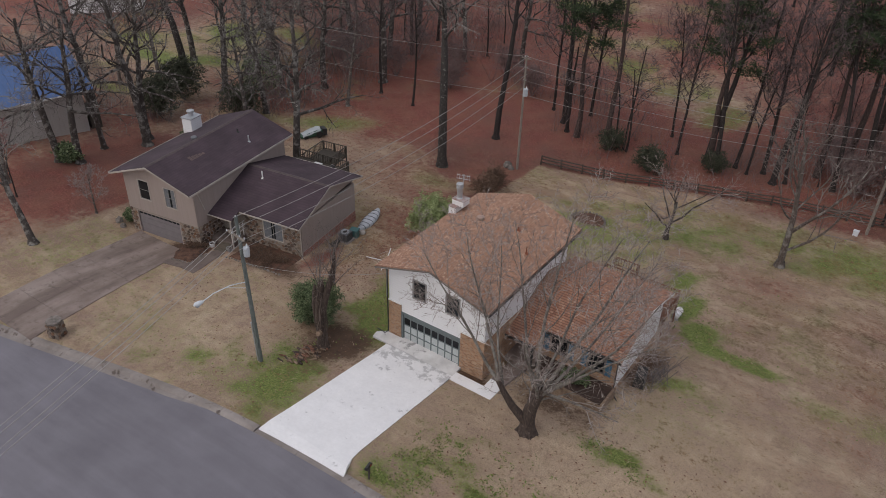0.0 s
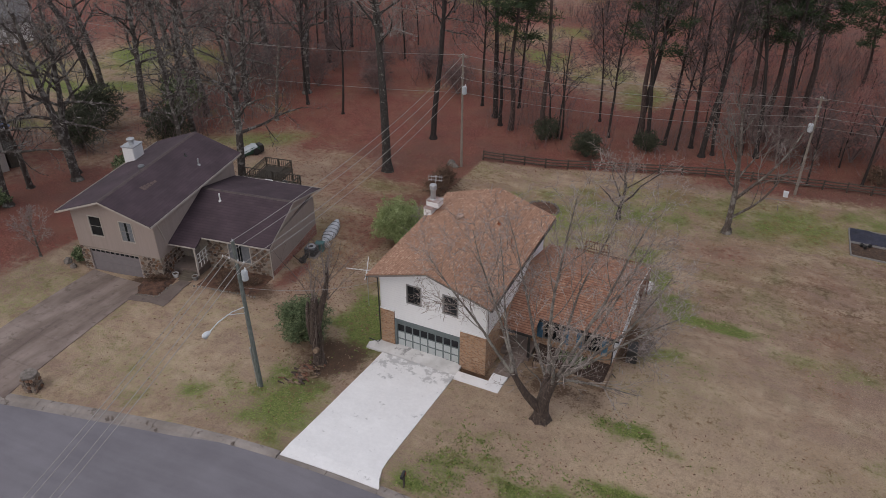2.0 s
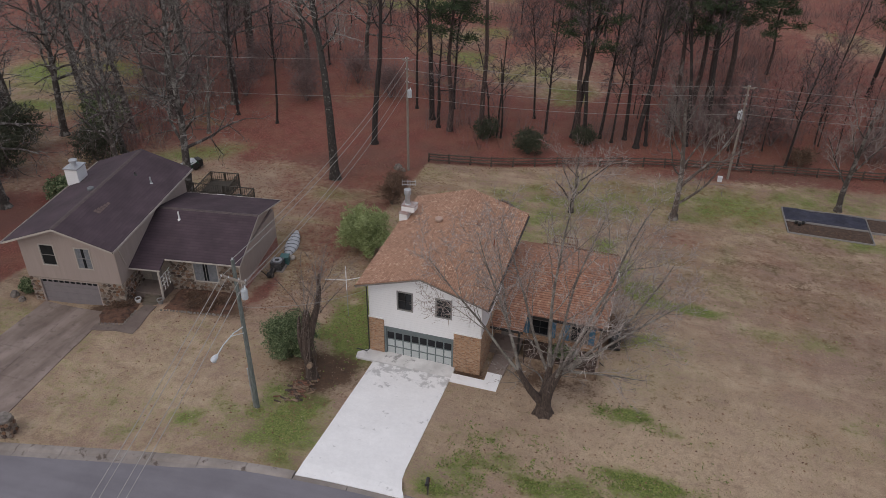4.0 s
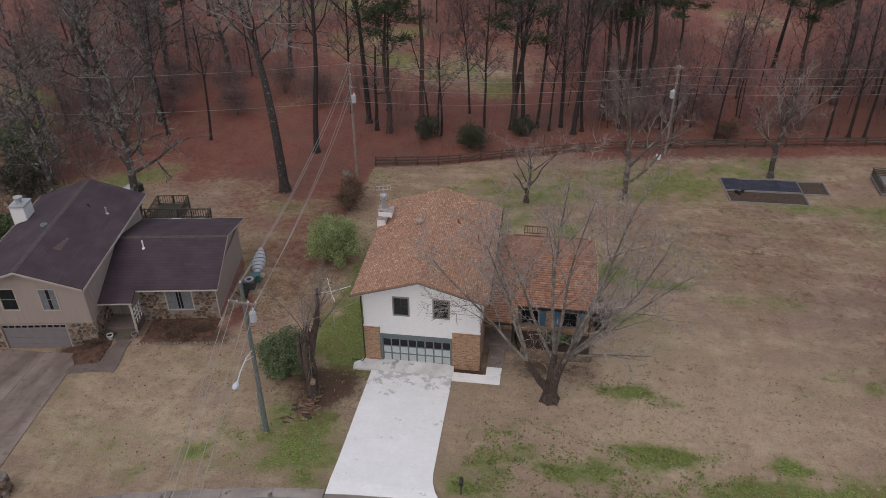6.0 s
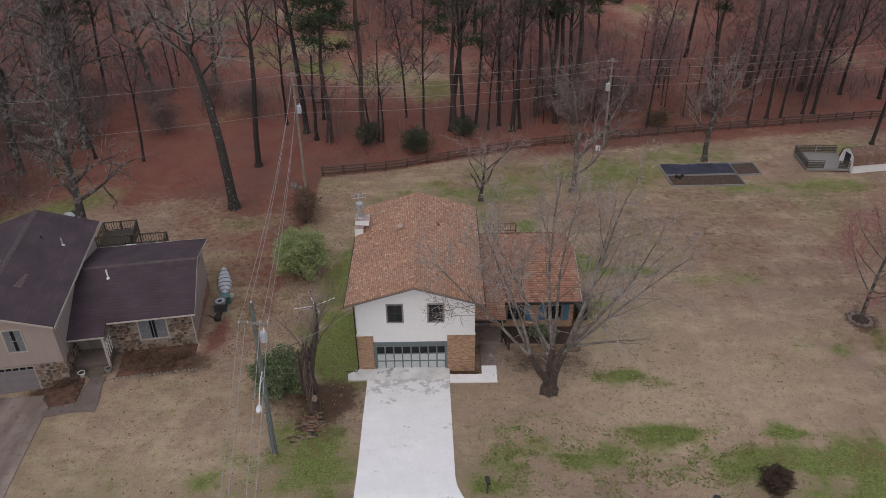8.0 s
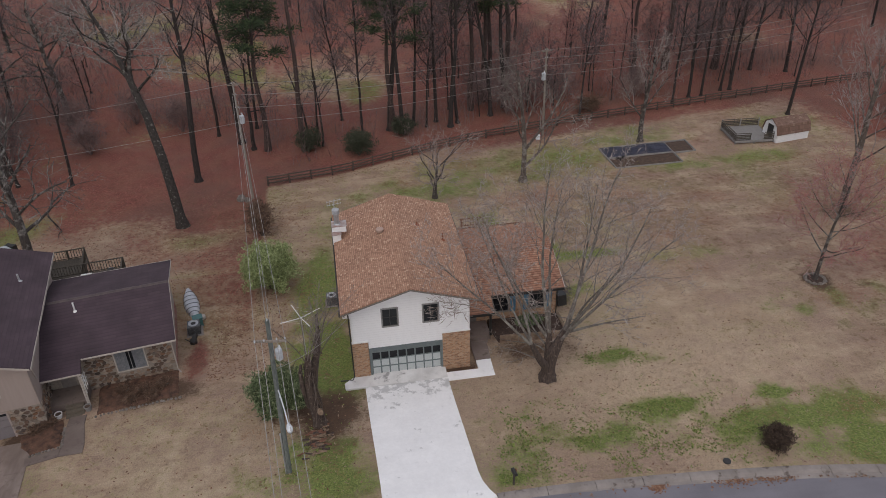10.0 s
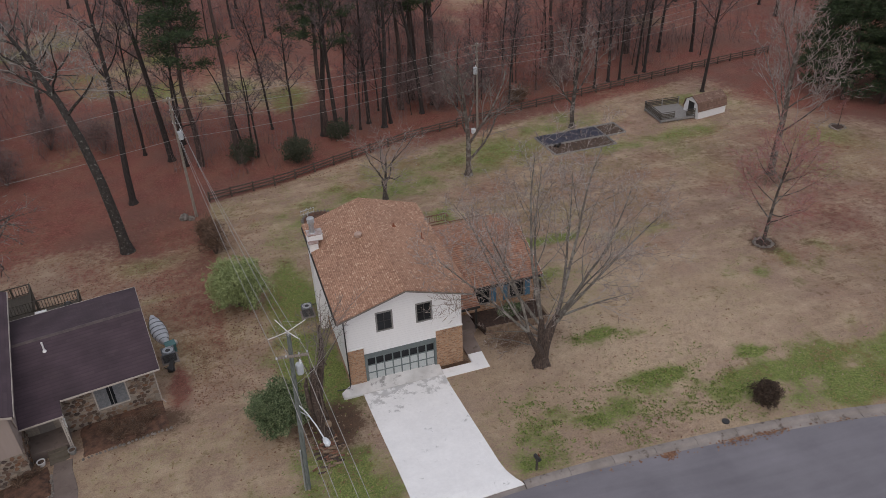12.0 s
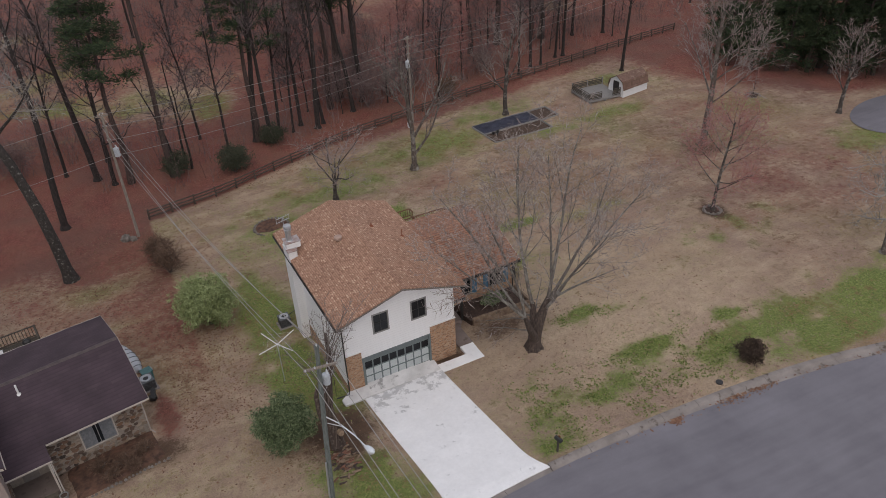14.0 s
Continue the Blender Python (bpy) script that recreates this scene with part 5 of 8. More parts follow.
    downspout(h, [(-0.1, 1.0, 5.25), (-0.5, 1.4, 4.9), (-0.5, 2.0, 3.0)], M_TRIM_BEIGE)
    d = new("front_door")
    d.parent = h
    part("leaf", Shape().box(0.2, 1.15, FY - 0.06, FY - 0.01, 0.17, 2.2), M_TRIM_DARK, d)
    # field stones, a handful of shapes set unevenly
    rng = random.Random(5)
    shapes = []
    for k in range(10):
        n = rng.randint(5, 7)
        rx, rz2 = 0.15 + 0.12 * rng.random(), 0.115 + 0.075 * rng.random()
        poly = [(rx * rng.uniform(0.7, 1.15) * math.cos(2 * math.pi * (i + rng.uniform(-0.2, 0.2)) / n), rz2 * rng.uniform(0.7, 1.15) * math.sin(2 * math.pi * (i + rng.uniform(-0.2, 0.2)) / n)) for i in range(n)]
        s = Shape()
        s.add([(x, 0, z) for x, z in poly] + [(x * 0.82, -0.07, z * 0.82) for x, z in poly], [tuple(range(n, 2 * n))] + [(i, (i + 1) % n, n + (i + 1) % n, n + i) for i in range(n)])
        shapes.append(s.mesh("stone", M_STONE))

    def stones(x0, x1, z0, z1, y, owner, holes=(), turn=0.0, xs=None):
        z = z0
        row = 0
        while z < z1:
            x = x0 + 0.18 * (row % 2)
            while x < x1:
                px, pz = x + rng.uniform(-0.05, 0.05), z + rng.uniform(-0.05, 0.05)
                if not any(a - 0.12 < px < b + 0.12 and c - 0.1 < pz < d + 0.1 for a, b, c, d in holes):
                    o = new("stone", shapes[rng.randrange(10)])
                    o.parent = owner
                    o.matrix_local = (pose(px, y, pz, 0, rng.uniform(-25, 25), 0) if xs is None else pose(xs, px, pz, 0, 0, 90) @ pose(0, 0, 0, 0, rng.uniform(-25, 25), 0))
                x += 0.33 + 0.1 * rng.random()
            z += 0.27
            row += 1
    stones(X1 + 2.7, W1 - 0.1, -0.6, 2.75, FY, wf, (pic,))
    stones(-2.5, X1 - 0.1, -1.2, 1.7, Y0 + 0.05, base)
    stones(X0 + 0.12, -7.8, -1.2, 1.7, Y0 + 0.05, base)
    stones(Y0 + 0.2, 3.9, -0.9, 1.7, 0, base, (), 90, X1)
    return h


build_beige_house()
build_deck("old grey-brown wooden deck with railings behind the beige house", (-25.8, 14.0, 0), 7.5, 6.3, 1.9, 1.2, -2.2, M_DECK_OLD, [((0.1, 1.85), (6.2, 1.85)), ((6.2, 0.1), (6.2, 1.85))])
build_deck("lower grey-brown wooden deck level with railings", (-26.7, 16.2, 0), 9, 3.1, 4.9, -0.25, -2.3, M_DECK_OLD, [((0, 4.85), (3.05, 4.85)), ((3.05, 0.2), (3.05, 4.85)), ((0, 0.1), (0, 4.85))])


def build_blue_house():
    h = thing("blue_roofed_house", "grey-sided house with a bright blue metal roof among trees", "house", (-52.6, 8.8, 0), 77)
    s = Shape().box(-18, 0, 0, 12, -2.5, 4.2)
    part("wall", s, M_WALL_C, h)
    for sg, y0 in ((1, -0.6), (-1, 12.6)):
        pan = Shape().prism([(0, y0, 4.1), (0.63, y0, 4.1), (0.63, 6, 7.4), (0, 6, 7.4)], (0, 0, 0.08)).beam((0.02, y0, 4.2), (0.02, 6, 7.5), 0.05, 0.06).mesh("roof_panel", M_ROOF_C)
        for k in range(31):
            o = new("roof_panel", pan)
            o.parent = h
            o.location = (-18.6 + k * 0.64, 0, 0)
    s = Shape().prism([(-18, 0, 4.2), (-18, 12, 4.2), (-18, 6, 7.3)], (0.2, 0, 0)).prism([(-0.2, 0, 4.2), (-0.2, 12, 4.2), (-0.2, 6, 7.3)], (0.2, 0, 0))
    part("gable", s, M_WALL_C, h)
    for x in (-5.5, -11.0):
        window_unit(h, x, x + 1.1, 1.6, 3.0, 0.0, M_TRIM_WHITE, M_TRIM_WHITE)
    part("eave_trim", Shape().box(-18.6, 0.6, -0.66, -0.6, 4.0, 4.16), M_TRIM_WHITE, h)
    part("stair", Shape().box(0.4, 1.6, 0.5, 3.5, -2.0, 1.2), M_DECK_OLD, h)
    return h


build_blue_house()


def build_far_house():
    h = thing("far_house", "white-sided house with a grey roof far behind the trees", "house", (-103, 38, -3.1), 48)
    part("wall", Shape().box(0, 12, 0, 8, -0.5, 3.6).prism([(0, 0, 3.6), (0, 8, 3.6), (0, 4, 6.0)], (12, 0, 0)), M_WHITE, h)
    gable_roof(h, -0.5, 8.5, 4, 3.45, 3.45, 6.2, -0.5, 12.5, M_ROOF_FAR, axis="x")
    for x in (1.6, 5.0, 8.6):
        window_unit(h, x, x + 1.2, 1.0, 2.6, 0.0, M_TRIM_GREY, M_TRIM_WHITE)
    return h


build_far_house()

# ---- trees ----
def grow(rng, out, p, d, length, r, level, spec):
    """One limb with its side limbs; out: the meshes of heavy and of fine wood."""
    if spec.get("slips") and level + 1 >= len(spec["segs"]):
        # the last twigs are slender tapering slips
        e = d.orthogonal().normalized()
        e.rotate(Matrix.Rotation(rng.uniform(0, 6.28), 3, d))
        bend = Vector((rng.uniform(-0.2, 0.2), rng.uniform(-0.2, 0.2), rng.uniform(-0.1, 0.2))) * length
        r = min(r, spec["least"]) * 0.52
        k = len(out[1].v)
        out[1].v += [tuple(p - e * r * 1.3), tuple(p + e * r * 1.3), tuple(p + d * length * 0.55 + e * r * 0.9), tuple(p + d * length + bend)]
        out[1].f += [(k, k + 1, k + 2), (k, k + 2, k + 3)]
        return
    segs = spec["segs"][level]
    sides = spec["sides"][level]
    pts, rad = [p.copy()], [r]
    end = r * spec["taper"][level]
    dd = d.copy()
    for i in range(segs):
        w = spec["wiggle"][level]
        dd = (dd + Vector((rng.uniform(-w, w), rng.uniform(-w, w), rng.uniform(-w, w) * 0.6 + spec["up"][level]))).normalized()
        pts.append(pts[-1] + dd * (length / segs))
        rad.append(r + (end - r) * (i + 1) / segs)
    out[0 if level < spec["heavy"] else 1].tube(pts, rad, sides, False)
    if level + 1 >= len(spec["segs"]):
        return
    n = spec["kids"][level]
    n = max(1, int(n * (0.75 + 0.5 * rng.random()) + 0.5))
    lo = spec["first"][level]
    turn = rng.uniform(0, 6.28)
    for k in range(n):
        u = lo + (1 - lo) * (k + rng.uniform(0.1, 0.9)) / n
        i = min(int(u * segs), segs - 1)
        q = pts[i].lerp(pts[i + 1], u * segs - i)
        ax = (pts[i + 1] - pts[i]).normalized()
        side = ax.orthogonal().normalized()
        side.rotate(Matrix.Rotation(turn + k * 2.4 + rng.uniform(-0.5, 0.5), 3, ax))
        a = radians(spec["angle"][level] * rng.uniform(0.75, 1.25))
        nd = (ax * math.cos(a) + side * math.sin(a)).normalized()
        rr = (r + (end - r) * u) * spec["thin"][level]
        ll = length * spec["ratio"][level] * (1.15 - 0.55 * u) * rng.uniform(0.75, 1.25)
        grow(rng, out, q, nd, ll, max(rr, spec["least"]), level + 1, spec)


OAK = dict(slips=True, segs=[7, 5, 4, 2, 1], sides=[8, 6, 4, 3, 3], taper=[0.35, 0.3, 0.3, 0.3, 0.4], wiggle=[0.10, 0.25, 0.3, 0.35, 0.4], up=[0.02, 0.08, 0.05, 0.03, 0.0],
           kids=[11, 7, 6, 5], first=[0.40, 0.25, 0.15, 0.1], angle=[52, 48, 45, 42], thin=[0.42, 0.5, 0.5, 0.6], ratio=[0.42, 0.5, 0.5, 0.55], heavy=2, least=0.021)
SLIM = dict(OAK, wiggle=[0.05, 0.22, 0.3, 0.35, 0.4], kids=[13, 6, 5, 4], first=[0.5, 0.3, 0.2, 0.1], angle=[42, 42, 42, 40], ratio=[0.27, 0.5, 0.5, 0.55], up=[0.03, 0.12, 0.06, 0.03, 0.0])
MAPLE = dict(OAK, kids=[11, 7, 6, 4], first=[0.2, 0.2, 0.15, 0.1], angle=[45, 40, 38, 36], ratio=[0.55, 0.5, 0.5, 0.5], up=[0.02, 0.12, 0.08, 0.05, 0.02])


def wood_meshes(seed, h, r, spec, trunk_mat, twig_mat, lean=(0, 0)):
    rng = random.Random(seed)
    out = (Shape(), Shape())
    # root flare, then the stem
    out[0].tube([(0, 0, -0.5), (0, 0, 0.0), (lean[0] * 0.4, lean[1] * 0.4, 0.45)], [r * 1.9, r * 1.55, r * 1.02], 8, False)
    grow(rng, out, Vector((0, 0, 0.2)), Vector((lean[0], lean[1], 1)).normalized(), h, r, 0, spec)
    return out[0].mesh("trunk", trunk_mat, True), out[1].mesh("crown", twig_mat)


def bare_tree(meshes, at, rz, label, scale=1.0, group="", name="bare_tree"):
    t = thing(name, label, "tree", at, rz, group)
    t.scale = (scale, scale, scale)
    part("trunk", meshes[0], None, t)
    part("crown", meshes[1], None, t)
    return t


def tuft(s, rng, c, size, n, flat=0.6, width=0.16):
    """A clump of narrow blades round a point."""
    for _ in range(n):
        d = Vector((rng.gauss(0, 1), rng.gauss(0, 1), rng.gauss(0.2, flat))).normalized()
        e = d.orthogonal().normalized()
        e.rotate(Matrix.Rotation(rng.uniform(0, 6.28), 3, d))
        ln = size * rng.uniform(0.6, 1.1)
        w = e * ln * width
        k = len(s.v)
        s.v.extend([tuple(c - w * 0.3), tuple(c + d * ln * 0.55 + w), tuple(c + d * ln), tuple(c + d * ln * 0.55 - w)])
        s.f.append((k, k + 1, k + 2, k + 3))


def pine_meshes(seed, h, r, low=0.45, spread=0.2):
    """A pine: a straight stem, dead stubs below, and boughs that carry dense layered clumps of needles."""
    rng = random.Random(seed)
    trunk, crown = Shape(), Shape()
    pts = [Vector((0.2 * math.sin(k * 1.3 + seed), 0.2 * math.cos(k * 1.1 + seed), h * k / 9)) if k else Vector((0, 0, -0.4)) for k in range(10)]
    trunk.tube(pts, [r * 1.35] + [r * (1 - 0.085 * k) for k in range(1, 10)], 8, False)
    n = 24
    for k in range(n):
        u = low + (0.99 - low) * (k / n) ** 0.9
        i = min(int(u * 9), 8)
        base = pts[i].lerp(pts[i + 1], u * 9 - i)
        a = k * 2.4 + rng.uniform(-0.4, 0.4)
        ln = h * spread * (1.15 - 0.75 * (u - low) / (1 - low)) * rng.uniform(0.55, 1.15)
        d = Vector((math.cos(a), math.sin(a), rng.uniform(0.0, 0.45))).normalized()
        tip = base + d * ln
        mid = base + d * ln * 0.55 + Vector((0, 0, -0.15))
        trunk.tube([base, mid, tip], [0.07, 0.05, 0.02], 4, False)
        for m in range(8):
            q = mid.lerp(tip, rng.uniform(-0.15, 1.1)) + Vector((rng.gauss(0, 0.55), rng.gauss(0, 0.55), rng.gauss(0.15, 0.2)))
            size = rng.uniform(0.7, 1.3)
            for _ in range(50):
                v = Vector((rng.gauss(0, 1), rng.gauss(0, 1), rng.gauss(0.25, 0.42))).normalized()
                c = q + v * size * rng.uniform(0.1, 0.85)
                e = v.orthogonal().normalized() * 0.05
                v = v * rng.uniform(0.3, 0.55)
                b = len(crown.v)
                crown.v += [tuple(c - e), tuple(c + e), tuple(c + v)]
                crown.f.append((b, b + 1, b + 2))
    for k in range(9):
        u = rng.uniform(0.2, low)
        a = rng.uniform(0, 6.28)
        i = min(int(u * 9), 8)
        b = pts[i].lerp(pts[i + 1], u * 9 - i)
        trunk.tube([b, b + Vector((math.cos(a) * 1.2, math.sin(a) * 1.2, 0.1))], [0.04, 0.015], 4, False)
    return trunk.mesh("trunk", M_BARK_PINE, True), crown.mesh("crown", M_NEEDLE)


def shrub(name, label, at, rx, ry, rz, mat, n, leaf, seed, stem_mat=None, shell=0.55, blade=0.22):
    """A bush: stems, and leaf clumps that fill an uneven dome."""
    rng = random.Random(seed)
    t = thing(name, label, "shrub", at)
    st = Shape()
    for k in range(9):
        a = rng.uniform(0, 6.28)
        e = Vector((rx * 0.6 * math.cos(a), ry * 0.6 * math.sin(a), rz * rng.uniform(0.9, 1.5)))
        st.tube([(0, 0, -0.2), e * 0.5 + Vector((0, 0, 0.1)), e], [0.06, 0.04, 0.015], 5, False)
    cr = Shape()
    if blade < 0.02:
        cr.add(st.v, st.f)
    else:
        part("stems", st, stem_mat or M_BARK, t, kind="stuff")
    for k in range(n):
        d = Vector((rng.gauss(0, 1), rng.gauss(0, 1), rng.gauss(0.1, 1))).normalized()
        lump = 0.84 + 0.42 * noise.noise(d * 1.9 + Vector((seed, 0, 0))) + 0.26 * noise.noise(d * 5 + Vector((0, seed, 0)))
        u = (shell + (1 - shell) * rng.random() ** 0.6) * lump
        q = Vector((d.x * rx * u, d.y * ry * u, rz * 0.98 + d.z * rz * u))
        if q.z < 0.03:
            continue
        tuft(cr, rng, q, leaf * rng.uniform(0.7, 1.3), 7, 0.7, blade)
    part("crown", cr, mat, t)
    return t


def at_ground(x, y, dz=0.0):
    return (x, y, height(x, y) + dz)


# the large multi-stemmed tree before the house
def build_yard_tree():
    rng = random.Random(11)
    trunk, heavy, fine = Shape(), Shape(), Shape()
    trunk.tube([(0, 0, -0.5), (0, 0, 0.0), (0.0, -0.02, 0.3), (0.0, -0.05, 0.8), (0.02, -0.12, 1.5), (0.16, -0.2, 2.3), (0.55, -0.28, 3.5), (0.95, -0.32, 4.5)], [0.9, 0.66, 0.55, 0.49, 0.47, 0.42, 0.3, 0.2], 14, False)
    trunk.tube([(-0.05, -0.15, 1.0), (-0.42, -0.5, 1.75), (-0.85, -0.82, 2.5), (-1.3, -1.1, 3.5), (-1.75, -1.35, 4.6)], [0.36, 0.3, 0.25, 0.2, 0.15], 10, False)
    trunk.tube([(0.0, -0.05, 1.7), (0.02, 0.2, 2.7), (0.1, 0.45, 3.8)], [0.36, 0.27, 0.18], 10, False)
    for a, k in ((0.3, 0.8), (1.5, 1.0), (2.3, 0.7), (3.6, 1.1), (4.5, 0.75), (5.5, 0.95)):
        # roots swelling out at the foot
        trunk.tube([(0.36 * math.cos(a), 0.36 * math.sin(a), 0.6), (0.5 * math.cos(a), 0.5 * math.sin(a), 0.2), ((0.55 + 0.25 * k) * math.cos(a), (0.55 + 0.25 * k) * math.sin(a), -0.12)], [0.14, 0.17, 0.08], 6, False)
    spec = dict(slips=True, segs=[8, 6, 4, 3, 2], sides=[9, 6, 5, 3, 3], taper=[0.2, 0.25, 0.3, 0.35, 0.5], wiggle=[0.10, 0.22, 0.3, 0.34, 0.38], up=[0.03, 0.05, 0.03, 0.0, -0.03],
                kids=[9, 6, 5, 4], first=[0.28, 0.2, 0.15, 0.1], angle=[36, 42, 44, 42], thin=[0.42, 0.5, 0.55, 0.6], ratio=[0.42, 0.52, 0.5, 0.5], heavy=2, least=0.012)
    for p, d, ln, r in (((0.9, -0.32, 4.2), (1.0, 0.1, 1.0), 10.4, 0.13), ((0.85, -0.3, 4.2), (0.3, 0.15, 1.0), 12.2, 0.14), ((0.6, -0.28, 3.5), (0.1, -0.5, 1.0), 10.4, 0.12), ((0.95, -0.3, 4.3), (0.65, 0.85, 1.0), 10.4, 0.12), ((0.7, -0.28, 3.8), (0.6, -0.35, 1.0), 11.0, 0.12),
                        ((0.1, 0.45, 3.6), (-0.1, 0.25, 1.0), 12.2, 0.14), ((0.1, 0.42, 3.5), (0.2, 0.8, 1.0), 11.0, 0.12), ((0.05, 0.35, 3.2), (-0.6, 0.5, 1.0), 10.8, 0.12),
                        ((-1.7, -1.32, 4.4), (-0.9, -0.1, 1.0), 9.4, 0.11), ((-1.7, -1.32, 4.45), (-0.2, 0.05, 1.0), 10.0, 0.11), ((-1.4, -1.15, 3.8), (-0.6, 0.45, 1.0), 9.4, 0.1)):
        grow(rng, (heavy, fine), Vector(p), Vector(d).normalized(), ln, r, 0, spec)
    # low broken boughs hanging towards the porch, and a level limb over the lawn
    low = dict(spec, up=[-0.05, -0.02, -0.03, -0.03, 0], first=[0.35, 0.2, 0.15, 0.1], kids=[6, 5, 3, 3], ratio=[0.4, 0.5, 0.5, 0.5], heavy=3)
    for p, d, ln, r in (((0.0, 0.3, 2.7), (-0.15, 1, -0.05), 5.4, 0.075), ((0.05, 0.4, 3.0), (0.25, 1, 0.1), 5.0, 0.065), ((-0.2, 0.2, 2.4), (-0.5, 1, -0.1), 4.6, 0.06), ((0.2, 0.3, 2.6), (0.5, 1, -0.05), 4.2, 0.06), ((-0.9, -0.8, 2.6), (-1, 0.7, 0.1), 3.6, 0.05)):
        grow(rng, (heavy, fine), Vector(p), Vector(d).normalized(), ln, r, 1, low)
    grow(rng, (heavy, fine), Vector((0.9, -0.3, 4.2)), Vector((1, -0.1, 0.16)).normalized(), 5.4, 0.1, 1, dict(spec, up=[0.03, 0.04, 0.02, 0, 0]))
    t = thing("yard_tree", "large bare tree forking low, with broken hanging boughs", "tree", at_ground(12.2, -2.6))
    part("trunk", trunk, M_BARK_YARD, t, smooth=True)
    part("bough", heavy, M_BARK_GREY, t, "pale grey boughs", smooth=True)
    part("crown", fine, M_TWIG_YARD, t)


build_yard_tree()

def curved_oak(seed, pts, radii, twig_mat):
    """A tall oak whose stem sweeps over; limbs leave its upper half."""
    rng = random.Random(seed)
    out = (Shape(), Shape())
    pts = [Vector(p) for p in pts]
    out[0].tube(pts, radii, 10, False)
    spec = dict(OAK, kids=[9, 8, 6, 6], wiggle=[0.1, 0.36, 0.42, 0.4, 0.4], angle=[50, 50, 46, 50], ratio=[0.42, 0.52, 0.48, 0.42], least=0.014)
    n = 12
    for k in range(n):
        u = 0.62 + 0.37 * k / n
        f = u * (len(pts) - 1)
        i = min(int(f), len(pts) - 2)
        q = pts[i].lerp(pts[i + 1], f - i)
        a = k * 2.4 + rng.uniform(-0.4, 0.4)
        d = Vector((math.cos(a), math.sin(a), rng.uniform(0.3, 1.0))).normalized()
        r = radii[i] + (radii[i + 1] - radii[i]) * (f - i)
        grow(rng, out, q, d, rng.uniform(5.5, 10.0) * (1.2 - 0.5 * u), r * 0.45, 1, spec)
    return out[0].mesh("trunk", M_BARK_OAK, True), out[1].mesh("crown", twig_mat)


TREE_A = curved_oak(21, [(0, 0, -0.5), (0, 0, 0.1), (-0.08, 0.1, 1.2), (-0.25, 0.35, 4), (-0.6, 0.85, 7.5), (-1.35, 1.9, 11.5), (-2.5, 3.4, 15), (-3.9, 5.2, 18), (-5.6, 6.8, 21), (-7.0, 8.0, 24)], [1.0, 0.72, 0.52, 0.48, 0.44, 0.38, 0.3, 0.22, 0.14, 0.05], M_TWIG_PALE)
TREE_OLD = wood_meshes(61, 17, 0.46, dict(OAK, heavy=3, kids=[11, 7, 6, 4], first=[0.34, 0.2, 0.15, 0.1], angle=[62, 52, 48, 50], wiggle=[0.13, 0.4, 0.45, 0.45, 0.4], thin=[0.5, 0.55, 0.5, 0.6], ratio=[0.5, 0.5, 0.46, 0.42], up=[0.02, 0.06, 0.02, 0.0, 0.0], least=0.012), M_BARK_LIMB, M_TWIG_OLD, (-0.05, 0.04))
TREE_LEAN = wood_meshes(62, 13, 0.40, dict(OAK, kids=[8, 6, 5, 4], wiggle=[0.08, 0.34, 0.36, 0.38, 0.4]), M_BARK_LIMB, M_TWIG_PALE, (-0.45, 0.1))
TREE_FRUIT = wood_meshes(63, 2.4, 0.14, dict(MAPLE, kids=[7, 7, 5, 4], first=[0.2, 0.15, 0.15, 0.1], angle=[44, 44, 42, 40], thin=[0.6, 0.5, 0.5, 0.6], ratio=[1.55, 0.5, 0.5, 0.5], up=[0.0, 0.05, 0.04, 0.02, 0.0], least=0.009), M_BARK_LIMB, M_TWIG_SOFT, (0.05, 0.0))
TREE_B = wood_meshes(22, 21, 0.34, SLIM, M_BARK_DARK, M_TWIG_DARK, (0.015, 0.01))
TREE_C = wood_meshes(23, 16, 0.20, SLIM, M_BARK_DARK, M_TWIG_DARK, (0.06, -0.03))
TREE_D = wood_meshes(24, 14, 0.28, OAK, M_BARK, M_TWIG_DARK, (0.0, 0.05))
TREE_E = wood_meshes(25, 18, 0.25, SLIM, M_BARK_DARK, M_TWIG_DARK, (-0.03, 0.02))
TREE_PALE = wood_meshes(26, 12, 0.34, dict(OAK, heavy=1, angle=[60, 52, 48, 45], wiggle=[0.1, 0.34, 0.4, 0.4, 0.4], thin=[0.5, 0.55, 0.5, 0.6], ratio=[0.52, 0.52, 0.5, 0.55], first=[0.3, 0.2, 0.15, 0.1], kids=[11, 7, 5, 4], up=[0.02, 0.05, 0.02, 0.0, 0.0]), M_BARK, M_TWIG_PALE, (-0.06, 0.03))
def limbed_maple(seed):
    """A yard maple with one long low limb sweeping out to the side."""
    rng = random.Random(seed)
    out = (Shape(), Shape())
    out[0].tube([(0, 0, -0.5), (0, 0, 0.0), (0.02, 0, 0.5)], [0.55, 0.46, 0.34], 9, False)
    grow(rng, out, Vector((0, 0, 0.3)), Vector((0.02, 0, 1)).normalized(), 10.5, 0.27, 0, dict(MAPLE, kids=[10, 6, 5, 4], first=[0.34, 0.2, 0.15, 0.1], least=0.013))
    for d, z, ln, r in (((0.85, 0.1, 0.5), 1.5, 7.0, 0.12), ((0.8, -0.1, 0.85), 3.2, 7.5, 0.14)):
        grow(rng, out, Vector((0.1, 0, z)), Vector(d).normalized(), ln, r, 1, dict(MAPLE, segs=[7, 7, 4, 2, 1], kids=[11, 8, 5, 4], wiggle=[0.1, 0.14, 0.3, 0.35, 0.4], least=0.013))
    return out[0].mesh("trunk", M_BARK, True), out[1].mesh("crown", M_TWIG)


